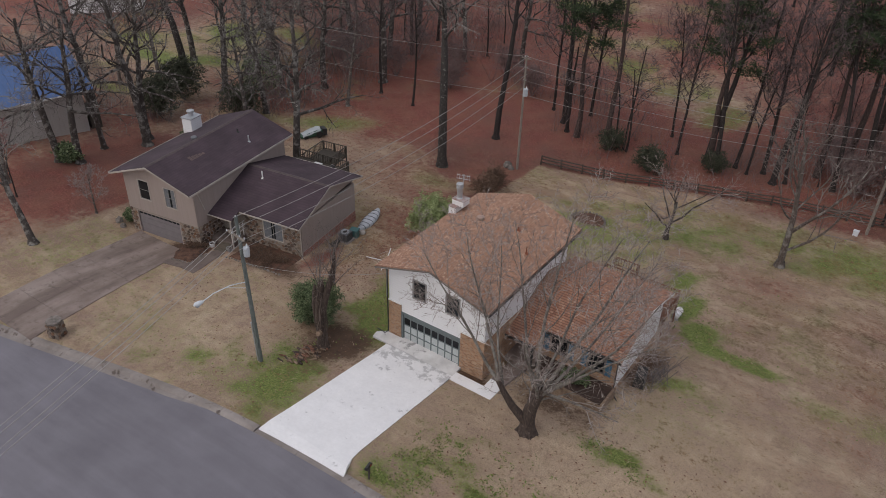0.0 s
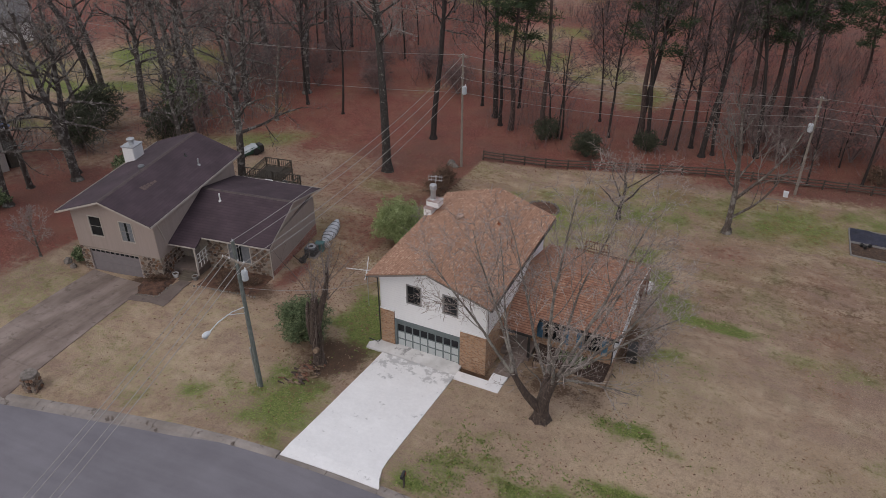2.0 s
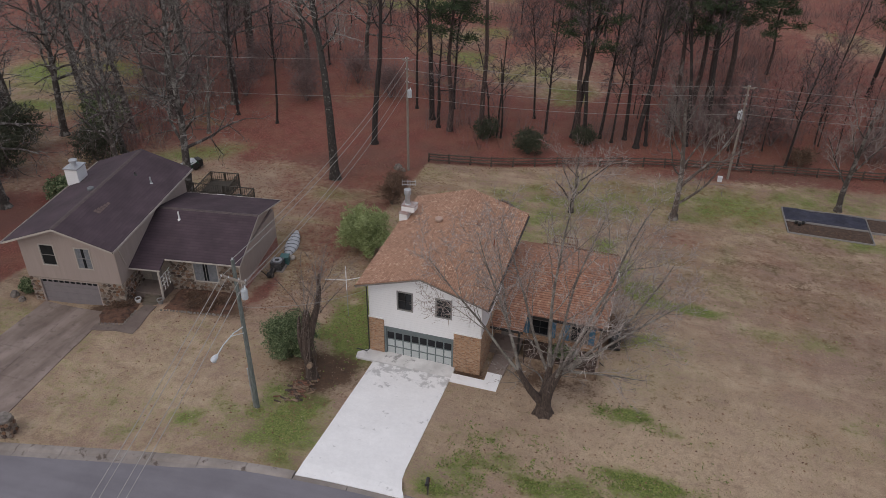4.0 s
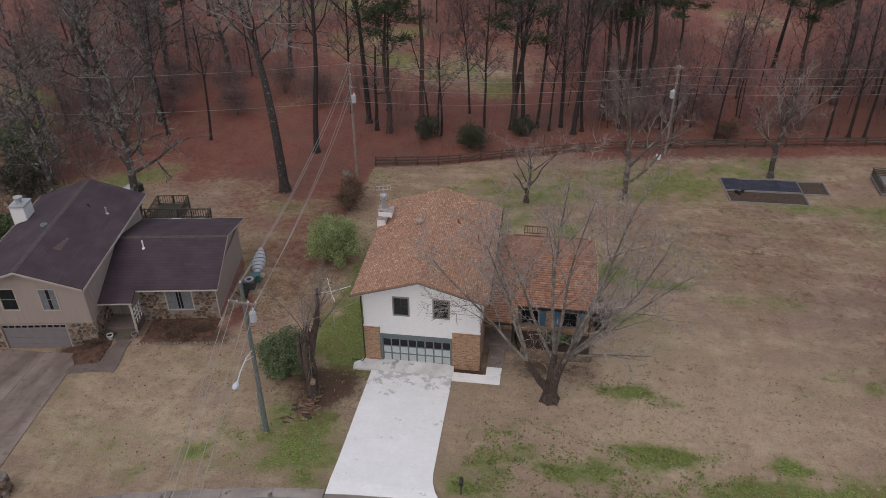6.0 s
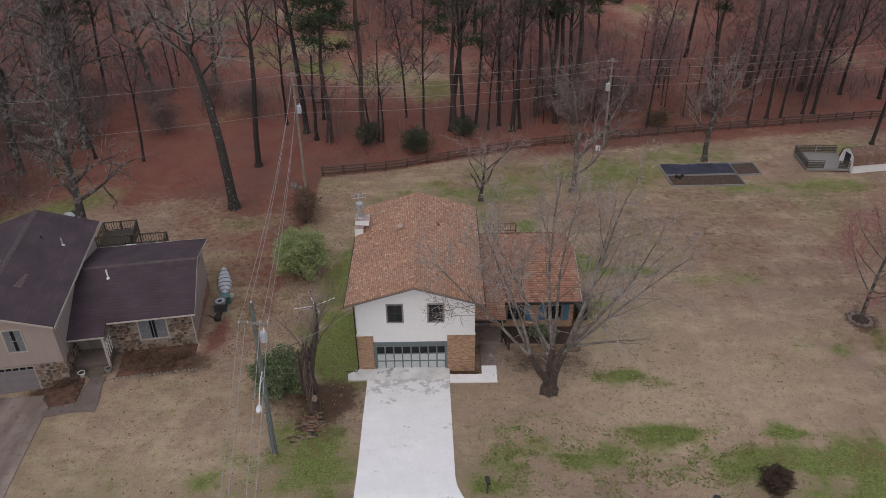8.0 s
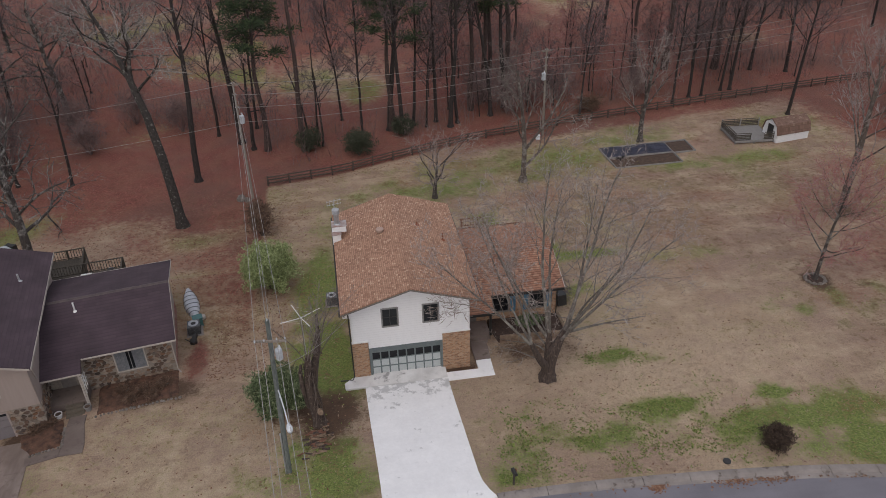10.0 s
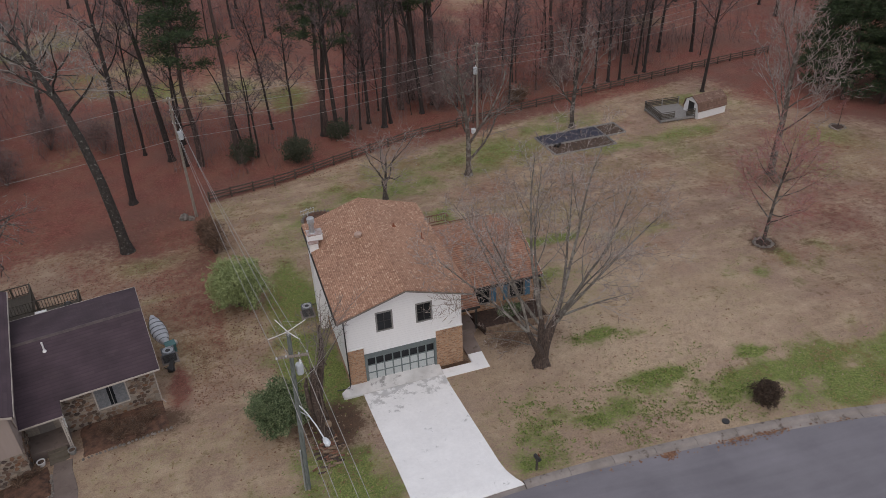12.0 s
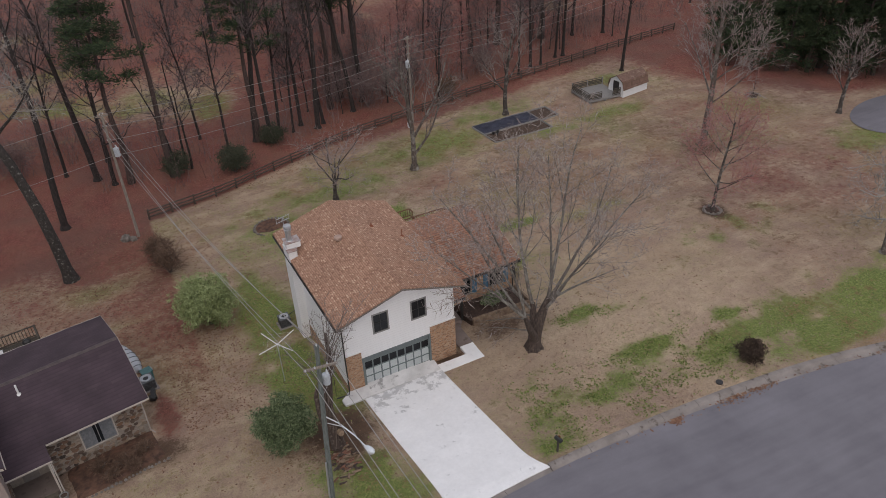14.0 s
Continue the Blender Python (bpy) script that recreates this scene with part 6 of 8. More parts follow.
TREE_YARD_MAPLE = limbed_maple(65)
TREE_TWIST = wood_meshes(66, 11, 0.26, dict(OAK, wiggle=[0.2, 0.5, 0.5, 0.45, 0.4], kids=[8, 5, 4, 3], angle=[62, 55, 50, 45]), M_BARK_DARK, M_TWIG_DARK, (0.1, 0.1))


def clump_tree(seed):
    """Three slim stems from one foot with crooked limbs."""
    rng = random.Random(seed)
    out = (Shape(), Shape())
    spec = dict(OAK, wiggle=[0.1, 0.42, 0.45, 0.4, 0.4], kids=[7, 5, 4, 3], first=[0.4, 0.25, 0.15, 0.1], angle=[58, 52, 48, 45])
    for x, y, d, ln in ((-0.5, 0, (-0.06, 0.02, 1), 12), (0.25, 0.2, (0.05, 0.05, 1), 13), (0.8, -0.1, (0.16, -0.03, 1), 11)):
        grow(rng, out, Vector((x, y, -0.3)), Vector(d).normalized(), ln, 0.15, 0, spec)
    return out[0].mesh("trunk", M_BARK_DARK, True), out[1].mesh("crown", M_TWIG_DARK)


TREE_CLUMP = clump_tree(67)
TREE_MAPLE = wood_meshes(27, 9, 0.26, dict(MAPLE, least=0.014), M_BARK_LIMB, M_TWIG_SOFT, (0.02, 0.0))
TREE_RED = wood_meshes(28, 7.0, 0.13, dict(MAPLE, kids=[14, 8, 7, 7], first=[0.2, 0.15, 0.15, 0.1], angle=[56, 46, 44, 42], ratio=[0.58, 0.5, 0.5, 0.45], up=[0.02, 0.12, 0.06, 0.04, 0.02], wiggle=[0.03, 0.2, 0.3, 0.35, 0.4], least=0.014), M_BARK_LIMB, M_TWIG_RED, (0.0, 0.0))
TREE_VASE = wood_meshes(64, 12, 0.34, dict(MAPLE, wiggle=[0.03, 0.14, 0.26, 0.33, 0.4], kids=[16, 8, 6, 5], first=[0.3, 0.2, 0.15, 0.1], angle=[42, 36, 36, 38], thin=[0.34, 0.5, 0.5, 0.6], ratio=[0.55, 0.5, 0.5, 0.5], least=0.011), M_BARK, M_TWIG_SOFT, (0.01, 0.0))
TREE_SMALL = wood_meshes(29, 5.0, 0.12, MAPLE, M_BARK, M_TWIG_SOFT, (0.03, 0.0))
TREE_SAPLING = wood_meshes(30, 7, 0.08, SLIM, M_BARK_DARK, M_TWIG_RED, (0.05, 0.02))
PINE_TALL = pine_meshes(35, 27, 0.36, 0.78)
PINE_A, PINE_B, PINE_C, PINE_LOW = pine_meshes(31, 22, 0.36, 0.55), pine_meshes(32, 25, 0.41, 0.5), pine_meshes(33, 18, 0.26, 0.35), pine_meshes(34, 15, 0.24, 0.06)

FAR = dict(SLIM, angle=[46, 46, 46, 44], segs=[6, 4, 2, 1, 1], sides=[6, 4, 3, 3, 3], kids=[15, 6, 5, 5], least=0.026, first=[0.36, 0.2, 0.1, 0.1])
FAR_A = wood_meshes(41, 20, 0.29, FAR, M_BARK_DARK, M_TWIG_DARK, (0.03, 0.02))
FAR_B = wood_meshes(42, 17, 0.20, dict(FAR, ratio=[0.33, 0.5, 0.5, 0.55]), M_BARK_DARK, M_TWIG_DARK, (-0.03, 0.0))
FAR_C = wood_meshes(43, 22, 0.30, dict(FAR, ratio=[0.34, 0.5, 0.5, 0.55], first=[0.45, 0.2, 0.1, 0.1]), M_BARK_DARK, M_TWIG_DARK, (0.0, 0.02))
FAR_E = wood_meshes(45, 15, 0.13, dict(FAR, kids=[18, 6, 5, 5], first=[0.25, 0.2, 0.1, 0.1], ratio=[0.34, 0.5, 0.5, 0.55]), M_BARK_DARK, M_TWIG_UNDER, (0.02, -0.02))
FAR_D = wood_meshes(44, 11, 0.12, dict(FAR, first=[0.2, 0.2, 0.1, 0.1]), M_BARK_DARK, M_TWIG_RED, (0.06, 0.0))
FAR_SAPLING = wood_meshes(46, 8, 0.07, dict(FAR, kids=[16, 6, 5, 4], first=[0.15, 0.15, 0.1, 0.1], angle=[38, 40, 42, 40], ratio=[0.4, 0.5, 0.5, 0.5], least=0.016), M_BARK_DARK, M_TWIG_UNDER, (0.02, 0.0))
L_WOOD, L_PINE = "tall bare hardwood in red leaf litter", "tall pine with bare lower trunk and dark crown"
for m, x, y, rz, sc, lab, nm in [
        (TREE_A, -17.3, 29.6, 0, 1.0, "tall bare oak with thick dark trunk in the leaf-strewn yard", "oak_tree"),
        (TREE_B, -16.9, 40.7, 80, 1.12, L_WOOD, "bare_tree"), (TREE_C, -31.3, 42.6, 10, 0.9, L_WOOD, "bare_tree"), (TREE_C, -37.5, 43.5, 130, 1.0, L_WOOD, "bare_tree"),
        (TREE_OLD, -44.6, 10.6, 40, 1.05, "spreading bare oak beside the beige house", "oak_tree"), (TREE_OLD, -46.2, 11.9, 170, 0.95, "spreading bare oak beside the beige house", "oak_tree"), (TREE_OLD, -27.4, 16.7, 250, 1.0, "bare tree with pale lichen-covered twigs behind the beige house", "bare_tree"),
        (TREE_OLD, -37.0, 18.5, 300, 0.72, "bare tree with pale lichen-covered twigs behind the beige house", "bare_tree"), (TREE_OLD, -47.0, 1.6, 90, 0.9, "ivy-footed bare tree before the blue-roofed house", "bare_tree"), (TREE_OLD, -45.2, 2.8, 200, 0.88, "ivy-footed bare tree before the blue-roofed house", "bare_tree"),
        (TREE_LEAN, -33.6, -9.2, 5, 0.85, "leaning bare tree at the edge of the neighbour's lawn", "bare_tree"), (TREE_SAPLING, -42.5, -5.6, 0, 1.0, "slim bare tree at the edge of the lawn", "bare_tree"),
        (TREE_B, -12.5, 50.5, 150, 1.1, L_WOOD, "bare_tree"), (TREE_CLUMP, -3.2, 47.4, 0, 1.0, "slim dark tree of several twisted stems", "bare_tree"), (TREE_TWIST, -10.9, 48.2, 140, 1.0, "crooked dark tree with twisted limbs at the wood's edge", "bare_tree"),
        (TREE_B, 6.4, 50.6, 40, 1.1, L_WOOD, "bare_tree"), (TREE_E, 7.9, 49.2, 120, 1.15, L_WOOD, "bare_tree"), (TREE_C, 9.6, 51.5, 10, 1.1, L_WOOD, "bare_tree"),
        (TREE_B, 14.3, 50.0, 60, 1.0, L_WOOD, "bare_tree"), (TREE_C, 15.4, 51.0, 160, 1.1, L_WOOD, "bare_tree"), (FAR_B, -15.6, 53.4, 60, 1.0, L_WOOD, "bare_tree"), (FAR_B, 2.8, 50.6, 200, 0.9, L_WOOD, "bare_tree"), (FAR_B, 0.4, 55.2, 300, 0.85, L_WOOD, "bare_tree"), (FAR_B, 11.2, 50.6, 100, 0.8, L_WOOD, "bare_tree"), (FAR_A, 12.7, 52.0, 250, 0.9, L_WOOD, "bare_tree"), (FAR_B, 26.2, 47.6, 10, 0.6, "slim dark tree leaning beside the utility pole", "bare_tree"), (FAR_A, 62.2, 61.4, 0, 0.9, L_WOOD, "bare_tree"), (FAR_B, 54.0, 54.4, 80, 1.0, L_WOOD, "bare_tree"), (FAR_A, 66.9, 59.5, 160, 0.9, L_WOOD, "bare_tree"), (TREE_E, 20.2, 52.5, 20, 1.15, L_WOOD, "bare_tree"),
        (FAR_B, 31.8, 50.0, 80, 0.8, L_WOOD, "bare_tree"), (FAR_B, 45.4, 51.2, 10, 0.9, L_WOOD, "bare_tree"), (FAR_A, 48.6, 53.0, 90, 0.8, L_WOOD, "bare_tree"), (FAR_B, 50.5, 53.1, 170, 0.9, L_WOOD, "bare_tree"),
        (FAR_A, 55.4, 54.4, 30, 0.85, L_WOOD, "bare_tree"), (FAR_C, 58.5, 44.3, 140, 0.8, "bare tree beside the garden shed", "bare_tree"), (TREE_B, 22.6, 55, 250, 1.0, L_WOOD, "bare_tree"),
        (TREE_YARD_MAPLE, 19.6, 32.7, 0, 1.2, "bare grey maple with a low side limb on the back lawn", "maple_tree"), (TREE_MAPLE, 36.5, 40.4, 120, 1.2, "bare grey maple behind the garden bed", "maple_tree"),
        (TREE_OLD, -45.0, 40.0, 160, 1.0, "bare tree with pale lichen-covered twigs", "bare_tree"), (TREE_D, -54.0, 20.0, 100, 1.1, L_WOOD, "bare_tree"), (TREE_OLD, -54.0, 30.0, 250, 1.05, "bare tree with pale lichen-covered twigs", "bare_tree"), (TREE_OLD, -60.0, 14.0, 20, 1.0, "bare tree with pale lichen-covered twigs", "bare_tree"), (TREE_OLD, -43.6, 27.6, 80, 0.8, "bare tree with pale lichen-covered twigs", "bare_tree"), (TREE_OLD, -40.0, 47.0, 300, 1.1, "bare tree with pale lichen-covered twigs", "bare_tree"), (TREE_OLD, -50.0, 52.0, 30, 1.1, "bare tree with pale lichen-covered twigs", "bare_tree"), (TREE_LEAN, -47.0, 6.8, 150, 0.8, "crooked dark tree before the blue-roofed house", "bare_tree"), (TREE_PALE, -46.0, -4.5, 100, 0.8, "bare tree with pale lichen-covered twigs", "bare_tree"), (TREE_SMALL, -34.5, -2.5, 30, 0.8, "small twiggy tree at the edge of the neighbour lawn", "bare_tree"), (TREE_A, -62.0, 30.0, 70, 1.0, L_WOOD, "bare_tree"), *[(TREE_OLD if k % 3 else TREE_D, x, y, 47 * k, sc, "bare tree with pale lichen-covered twigs", "bare_tree") for k, (x, y, sc) in enumerate(((-38, 37, 0.85), (-47, 34, 0.95), (-57, 38, 1.0), (-52, 45, 0.9), (-63, 47, 1.0), (-46, 56, 0.95), (-57, 57, 1.0), (-36, 62, 0.9), (-68, 36, 1.0), (-66, 22, 0.9), (-72, 54, 1.1), (-28, 66, 0.85), (-61, 66, 1.0), (-48, 66, 1.0)))],
        (TREE_VASE, 49.3, 18.7, 30, 1.2, "large bare tree with pale grey boughs on the far lawn", "bare_tree"),
        (TREE_RED, 38.6, 6.4, 40, 1.3, "young tree with reddish buds in a mulch ring on the lawn", "young_tree"), (TREE_SAPLING, 65.4, 26.5, 40, 0.5, "thin young tree on the far lawn", "young_tree"),
        (TREE_FRUIT, 9.2, 30.4, 120, 1.65, "low spreading bare fruit tree behind the house", "fruit_tree"),
        (TREE_PALE, 45.0, -6.9, 200, 0.75, "bare tree at the lawn's edge", "bare_tree"), (TREE_MAPLE, 68.4, 16.1, 60, 1.0, "bare grey tree by the turning circle", "bare_tree")]:
    bare_tree(m, at_ground(x, y), rz, lab, sc, "", nm)
for m, x, y, rz, sc in [(PINE_A, -9.2, 47.5, 0, 1.0), (PINE_TALL, -4.6, 46.6, 40, 1.0), (PINE_B, 6.6, 50.4, 10, 0.9), (PINE_A, 18, 55, 70, 1.05), (PINE_B, 20.5, 58, 200, 1.0), (PINE_B, 24, 60, 120, 1.1), (PINE_A, 22, 62, 20, 1.1),
                        (PINE_B, 80.6, 29, 0, 0.9), (PINE_LOW, 79.5, 26.5, 90, 1.1), (PINE_LOW, 83.0, 22.5, 200, 1.15), (PINE_LOW, 76.5, 31, 60, 1.1), (PINE_LOW, 85.5, 27, 20, 1.25), (PINE_LOW, 73.6, 34.5, 300, 1.0), (PINE_LOW, 86.5, 19, 140, 1.15), (PINE_LOW, 82.0, 33, 10, 1.3), (PINE_LOW, 90.5, 23, 10, 1.3), (PINE_LOW, 78.0, 38, 70, 1.2), (PINE_LOW, 88, 31, 250, 1.35), (PINE_LOW, 89, 15, 30, 1.2), (PINE_LOW, 95, 27, 160, 1.4), (PINE_LOW, 84, 39, 190, 1.3), (PINE_LOW, 72.0, 37.5, 40, 1.0), (PINE_LOW, 80.8, 23.6, 130, 1.05), (PINE_LOW, 77.8, 28.6, 220, 1.05), (PINE_LOW, 84.6, 18.4, 280, 1.05), (PINE_LOW, 75, 41, 10, 1.2)]:
    t = thing("pine_tree", L_PINE, "tree", at_ground(x, y), rz, "pines")
    t.scale = (sc, sc, sc)
    part("trunk", m[0], None, t)
    part("crown", m[1], None, t)

# the woods beyond the fence
rng = random.Random(77)
placed = []
tries = 0
while len(placed) < 125 and tries < 6000:
    tries += 1
    x, y = rng.uniform(-95, 125), rng.uniform(54, 150)
    if rng.random() < 0.16:
        x, y = rng.uniform(-100, -50), rng.uniform(24, 60)
    if y < fence_y(x) + 7 and x > -12 or (-46 < x < -12 and y < 62 + 12 * noise.noise((x * 0.1, 3.0, 1.0))):
        continue
    if field(x, y) > 0.3:
        continue
    gap = 4.6 if y < 80 else 5.6
    if any((x - a) ** 2 + (y - b) ** 2 < gap * gap for a, b in placed):
        continue
    placed.append((x, y))
    k = rng.random()
    if k < (0.16 if x > 14 else 0.1):
        m, nm, lab = (PINE_A, PINE_B, PINE_C)[rng.randrange(3)], "pine_tree", L_PINE
    else:
        m, nm, lab = (FAR_A, FAR_B, FAR_C, FAR_B, FAR_D, FAR_E, FAR_E, FAR_D)[rng.randrange(8)], "bare_tree", L_WOOD
    t = thing(nm, lab, "tree", at_ground(x, y), rng.uniform(0, 360), "woods")
    sc = rng.uniform(0.8, 1.2)
    t.scale = (sc, sc, sc)
    part("trunk", m[0], None, t)
    part("crown", m[1], None, t)

# slender young growth under the tall trees
rng = random.Random(19)
for k in range(46):
    x, y = rng.uniform(12, 78), rng.uniform(51, 74)
    if y < fence_y(x) + 3.5 or field(x, y) > 0.5:
        continue
    bare_tree((FAR_D, FAR_SAPLING)[k % 2], at_ground(x, y), rng.uniform(0, 360), "slender bare young tree in the woods", rng.uniform(0.6, 1.0), "young growth", "young_tree")

# evergreen shrubs and hedges
shrub("evergreen_shrub", "rounded evergreen shrub beside the dead trunk", at_ground(-6.5, -2.4), 2.15, 2.0, 1.85, M_LEAF, 3000, 0.29, 1, shell=0.45, blade=0.085)
shrub("evergreen_shrub", "large light green shrub between the two houses", at_ground(-7.6, 14.6), 2.7, 2.55, 2.35, M_LEAF_LIGHT, 4200, 0.26, 2, shell=0.4, blade=0.11)
shrub("dark_shrub", "dark red-leaved rounded shrub near the kerb", at_ground(24.7, -11.3), 1.15, 1.1, 0.85, M_LEAF_DARKRED, 1300, 0.22, 3, shell=0.3, blade=0.1)
shrub("twiggy_shrub", "brown leafless shrub at the lawn's edge", at_ground(-9.0, 25.5), 1.5, 1.5, 1.5, M_TWIG_BROWN, 210, 0.75, 4, shell=0.2, blade=0.035)
shrub("twiggy_shrub", "brown leafless shrub at the lawn's edge", at_ground(-9.4, 28.4), 1.3, 1.3, 1.4, M_TWIG_BROWN, 280, 0.75, 5, shell=0.2, blade=0.035)
shrub("evergreen_shrub", "dark evergreen shrub at a tree's foot", at_ground(-4.0, 46.4), 2.1, 1.7, 1.6, M_NEEDLE_SHRUB, 800, 0.36, 6, shell=0.15, blade=0.1)
shrub("evergreen_shrub", "dark evergreen shrub beyond the fence", at_ground(1.9, 43.8), 2.1, 1.8, 1.75, M_NEEDLE_SHRUB, 950, 0.36, 7, shell=0.15, blade=0.1)
shrub("evergreen_shrub", "dark evergreen shrub beyond the fence", at_ground(8.0, 48.6), 1.9, 1.6, 1.4, M_NEEDLE_SHRUB, 750, 0.36, 8, shell=0.15, blade=0.1)
shrub("evergreen_shrub", "dark green shrub by the neighbour's garage", at_ground(-31.2, -0.9), 0.9, 0.8, 0.7, M_LEAF, 420, 0.2, 9)
shrub("evergreen_shrub", "ivy-green shrub at a tree's foot", at_ground(-46.0, 2.2), 1.9, 1.3, 1.2, M_LEAF, 500, 0.3, 10)
shrub("evergreen_shrub", "dark evergreen shrub behind the beige house", at_ground(-40.0, 14.0), 2.2, 2.0, 1.5, M_LEAF, 500, 0.35, 11)
shrub("evergreen_shrub", "large dark evergreen among the bare trees", at_ground(-44.0, 24.0), 3.0, 3.0, 2.6, M_NEEDLE_SHRUB, 1000, 0.55, 12, shell=0.15, blade=0.09)
shrub("evergreen_shrub", "large dark evergreen among the bare trees", at_ground(-51.5, 17.5), 3.2, 3.0, 3.0, M_NEEDLE_SHRUB, 1100, 0.55, 16, shell=0.15, blade=0.09)
shrub("evergreen_shrub", "large dark evergreen among the bare trees", at_ground(-54.5, 23.5), 3.4, 3.2, 3.2, M_NEEDLE_SHRUB, 1100, 0.55, 17, shell=0.15, blade=0.09)
shrub("evergreen_shrub", "large dark evergreen among the bare trees", at_ground(-50.0, 33.0), 3.4, 3.0, 2.8, M_LEAF, 900, 0.4, 13)
shrub("twiggy_shrub", "olive leafless thicket beyond the fence", at_ground(33.5, 51.0), 2.0, 1.5, 1.2, M_TWIG_BROWN, 260, 0.8, 14, shell=0.2, blade=0.035)
for k, (x, y, r) in enumerate(((22.5, 53, 3.0), (26.5, 54.5, 3.4), (19.5, 56.5, 2.8), (30.5, 56, 3.2), (24.0, 59.5, 3.5), (41.5, 55, 2.6), (-20.5, 56, 2.8), (-27, 60, 3.0), (-40, 50, 3.2), (-47, 47, 3.4), (-34, 57, 3.0), (-55, 40, 3.0), (-31, 51, 2.6), (-42, 58, 3.4))):
    shrub("bare_thicket", "hazy purple-grey leafless thicket in the woods", at_ground(x, y), r, r, r * 0.95, M_TWIG_UNDER, 300, 1.3, 80 + k, shell=0.1, blade=0.014)
shrub("evergreen_shrub", "green shrub in the planting bed", (12.4, 3.6, 0.0), 1.3, 0.7, 0.5, M_LEAF, 380, 0.16, 15)


for k, (x, y, r) in enumerate(((-17.6, 2.1, 0.7), (-16.2, 1.7, 0.8), (-14.9, 2.2, 0.75), (-15.6, 1.1, 0.6), (-17.0, 1.0, 0.6))):
    shrub("dead_shrub", "brown leafless shrub in the neighbour's front bed", at_ground(x, y), r * 1.1, r * 0.9, r * 0.5, M_TWIG_BROWN, 150, 0.4, 60 + k, shell=0.2, blade=0.03)
for k, (x, y, r) in enumerate(((-22.9, -0.9, 0.5), (-22.2, -0.4, 0.5))):
    shrub("dead_shrub", "brown leafless shrub by the stone corner", at_ground(x, y), r, r, r * 0.7, M_TWIG_BROWN, 80, 0.4, 70 + k, shell=0.2, blade=0.05)

def leaf_bed():
    """A mulched bed lying on the slope before the stone front."""
    s = Shape()
    m = pose(-21.46, -1.26, 0, 0, 0, 8.66)
    nx, ny = 18, 8
    for j in range(ny + 1):
        for i in range(nx + 1):
            wob = 0.22 * noise.noise((i * 0.7, j * 0.7, 5))
            p = m @ Vector((2.4 + 5.7 * i / nx + (wob if i in (0, nx) else 0), 0.8 + 3.25 * j / ny + (wob if j == 0 else 0), 0))
            rim = 0 if 0 < i < nx and 0 < j else 1
            s.v.append((p.x, p.y, height(p.x, p.y) + (-0.05 if rim else 0.1 + 0.08 * noise.noise((p.x * 2, p.y * 2, 1)))))
    for j in range(ny):
        for i in range(nx):
            a = j * (nx + 1) + i
            s.f.append((a, a + 1, a + nx + 2, a + nx + 1))
    solid("planting_bed", s, M_LEAF_BED, "brown leaf-strewn planting bed before the stone front", "garden bed")
    # the small bed at the garage corner
    s = Shape()
    rim = [(-2.45, 0.82), (-1.0, 0.82), (0.35, 1.5), (0.48, 0.3), (0.42, -1.5), (-1.5, -1.75), (-2.3, -0.6)]
    mid = sum((Vector((x, y, 0)) for x, y in rim), Vector()) / len(rim)
    ring = []
    for k in range(28):
        i, u = divmod(k / 4, 1)
        a, b = rim[int(i)], rim[(int(i) + 1) % len(rim)]
        ring.append(m @ Vector((a[0] + (b[0] - a[0]) * u, a[1] + (b[1] - a[1]) * u, 0)))
    centre = m @ mid
    for f, lift in ((1.0, -0.04), (0.85, 0.12), (0.5, 0.2)):
        for p in ring:
            q = centre.lerp(p, f)
            s.v.append((q.x, q.y, height(q.x, q.y) + lift + (0.06 * noise.noise((q.x * 3, q.y * 3, 2)) if f < 1 else 0)))
    for j in range(2):
        for k in range(28):
            s.f.append((28 * j + k, 28 * j + (k + 1) % 28, 28 * j + 28 + (k + 1) % 28, 28 * j + 28 + k))
    s.f.append(tuple(range(56, 84)))
    solid("planting_bed", s, M_LEAF_BED, "small leaf-strewn bed at the garage corner", "garden bed")
    rng = random.Random(31)
    edge = thing("bed_edging", "row of small pale stones edging the planting beds", "edging")
    line = [(2.5 + 5.5 * k / 22, 0.72 - 0.07 * k / 22) for k in range(23)] + [(0.5, 0.3 - 0.22 * k) for k in range(9)] + [(0.4 - 0.21 * k, -1.58 - 0.02 * k) for k in range(10)]
    for x, y in line:
        p = m @ Vector((x + rng.uniform(-0.06, 0.06), y + rng.uniform(-0.05, 0.05), 0))
        r = rng.uniform(0.07, 0.12)
        part("edging_stone", Shape().lathe((p.x, p.y, height(p.x, p.y) - 0.05), [(r, 0), (r * 1.1, 0.08), (r * 0.8, 0.14), (r * 0.2, 0.17)], 6), M_ROCK, edge)
    for x, y, mat, label in ((-0.02, 1.72, M_TRIM_WHITE, "white round flower pot beside the porch steps"), (1.9, 1.72, M_TRIM_GREY, "grey round flower pot beside the porch steps")):
        p = m @ Vector((x, y, 0))
        pot = thing("flower_pot", label, "flower pot", (p.x, p.y, height(p.x, p.y)))
        part("pot", Shape().lathe((0, 0, -0.05), [(0.16, 0), (0.24, 0.3), (0.27, 0.4), (0.27, 0.46), (0.22, 0.46), (0.2, 0.4)], 14), mat, pot)
        part("soil", Shape().lathe((0, 0, 0.3), [(0.2, 0), (0.2, 0.06), (0.02, 0.08)], 12), M_SOIL, pot)


leaf_bed()

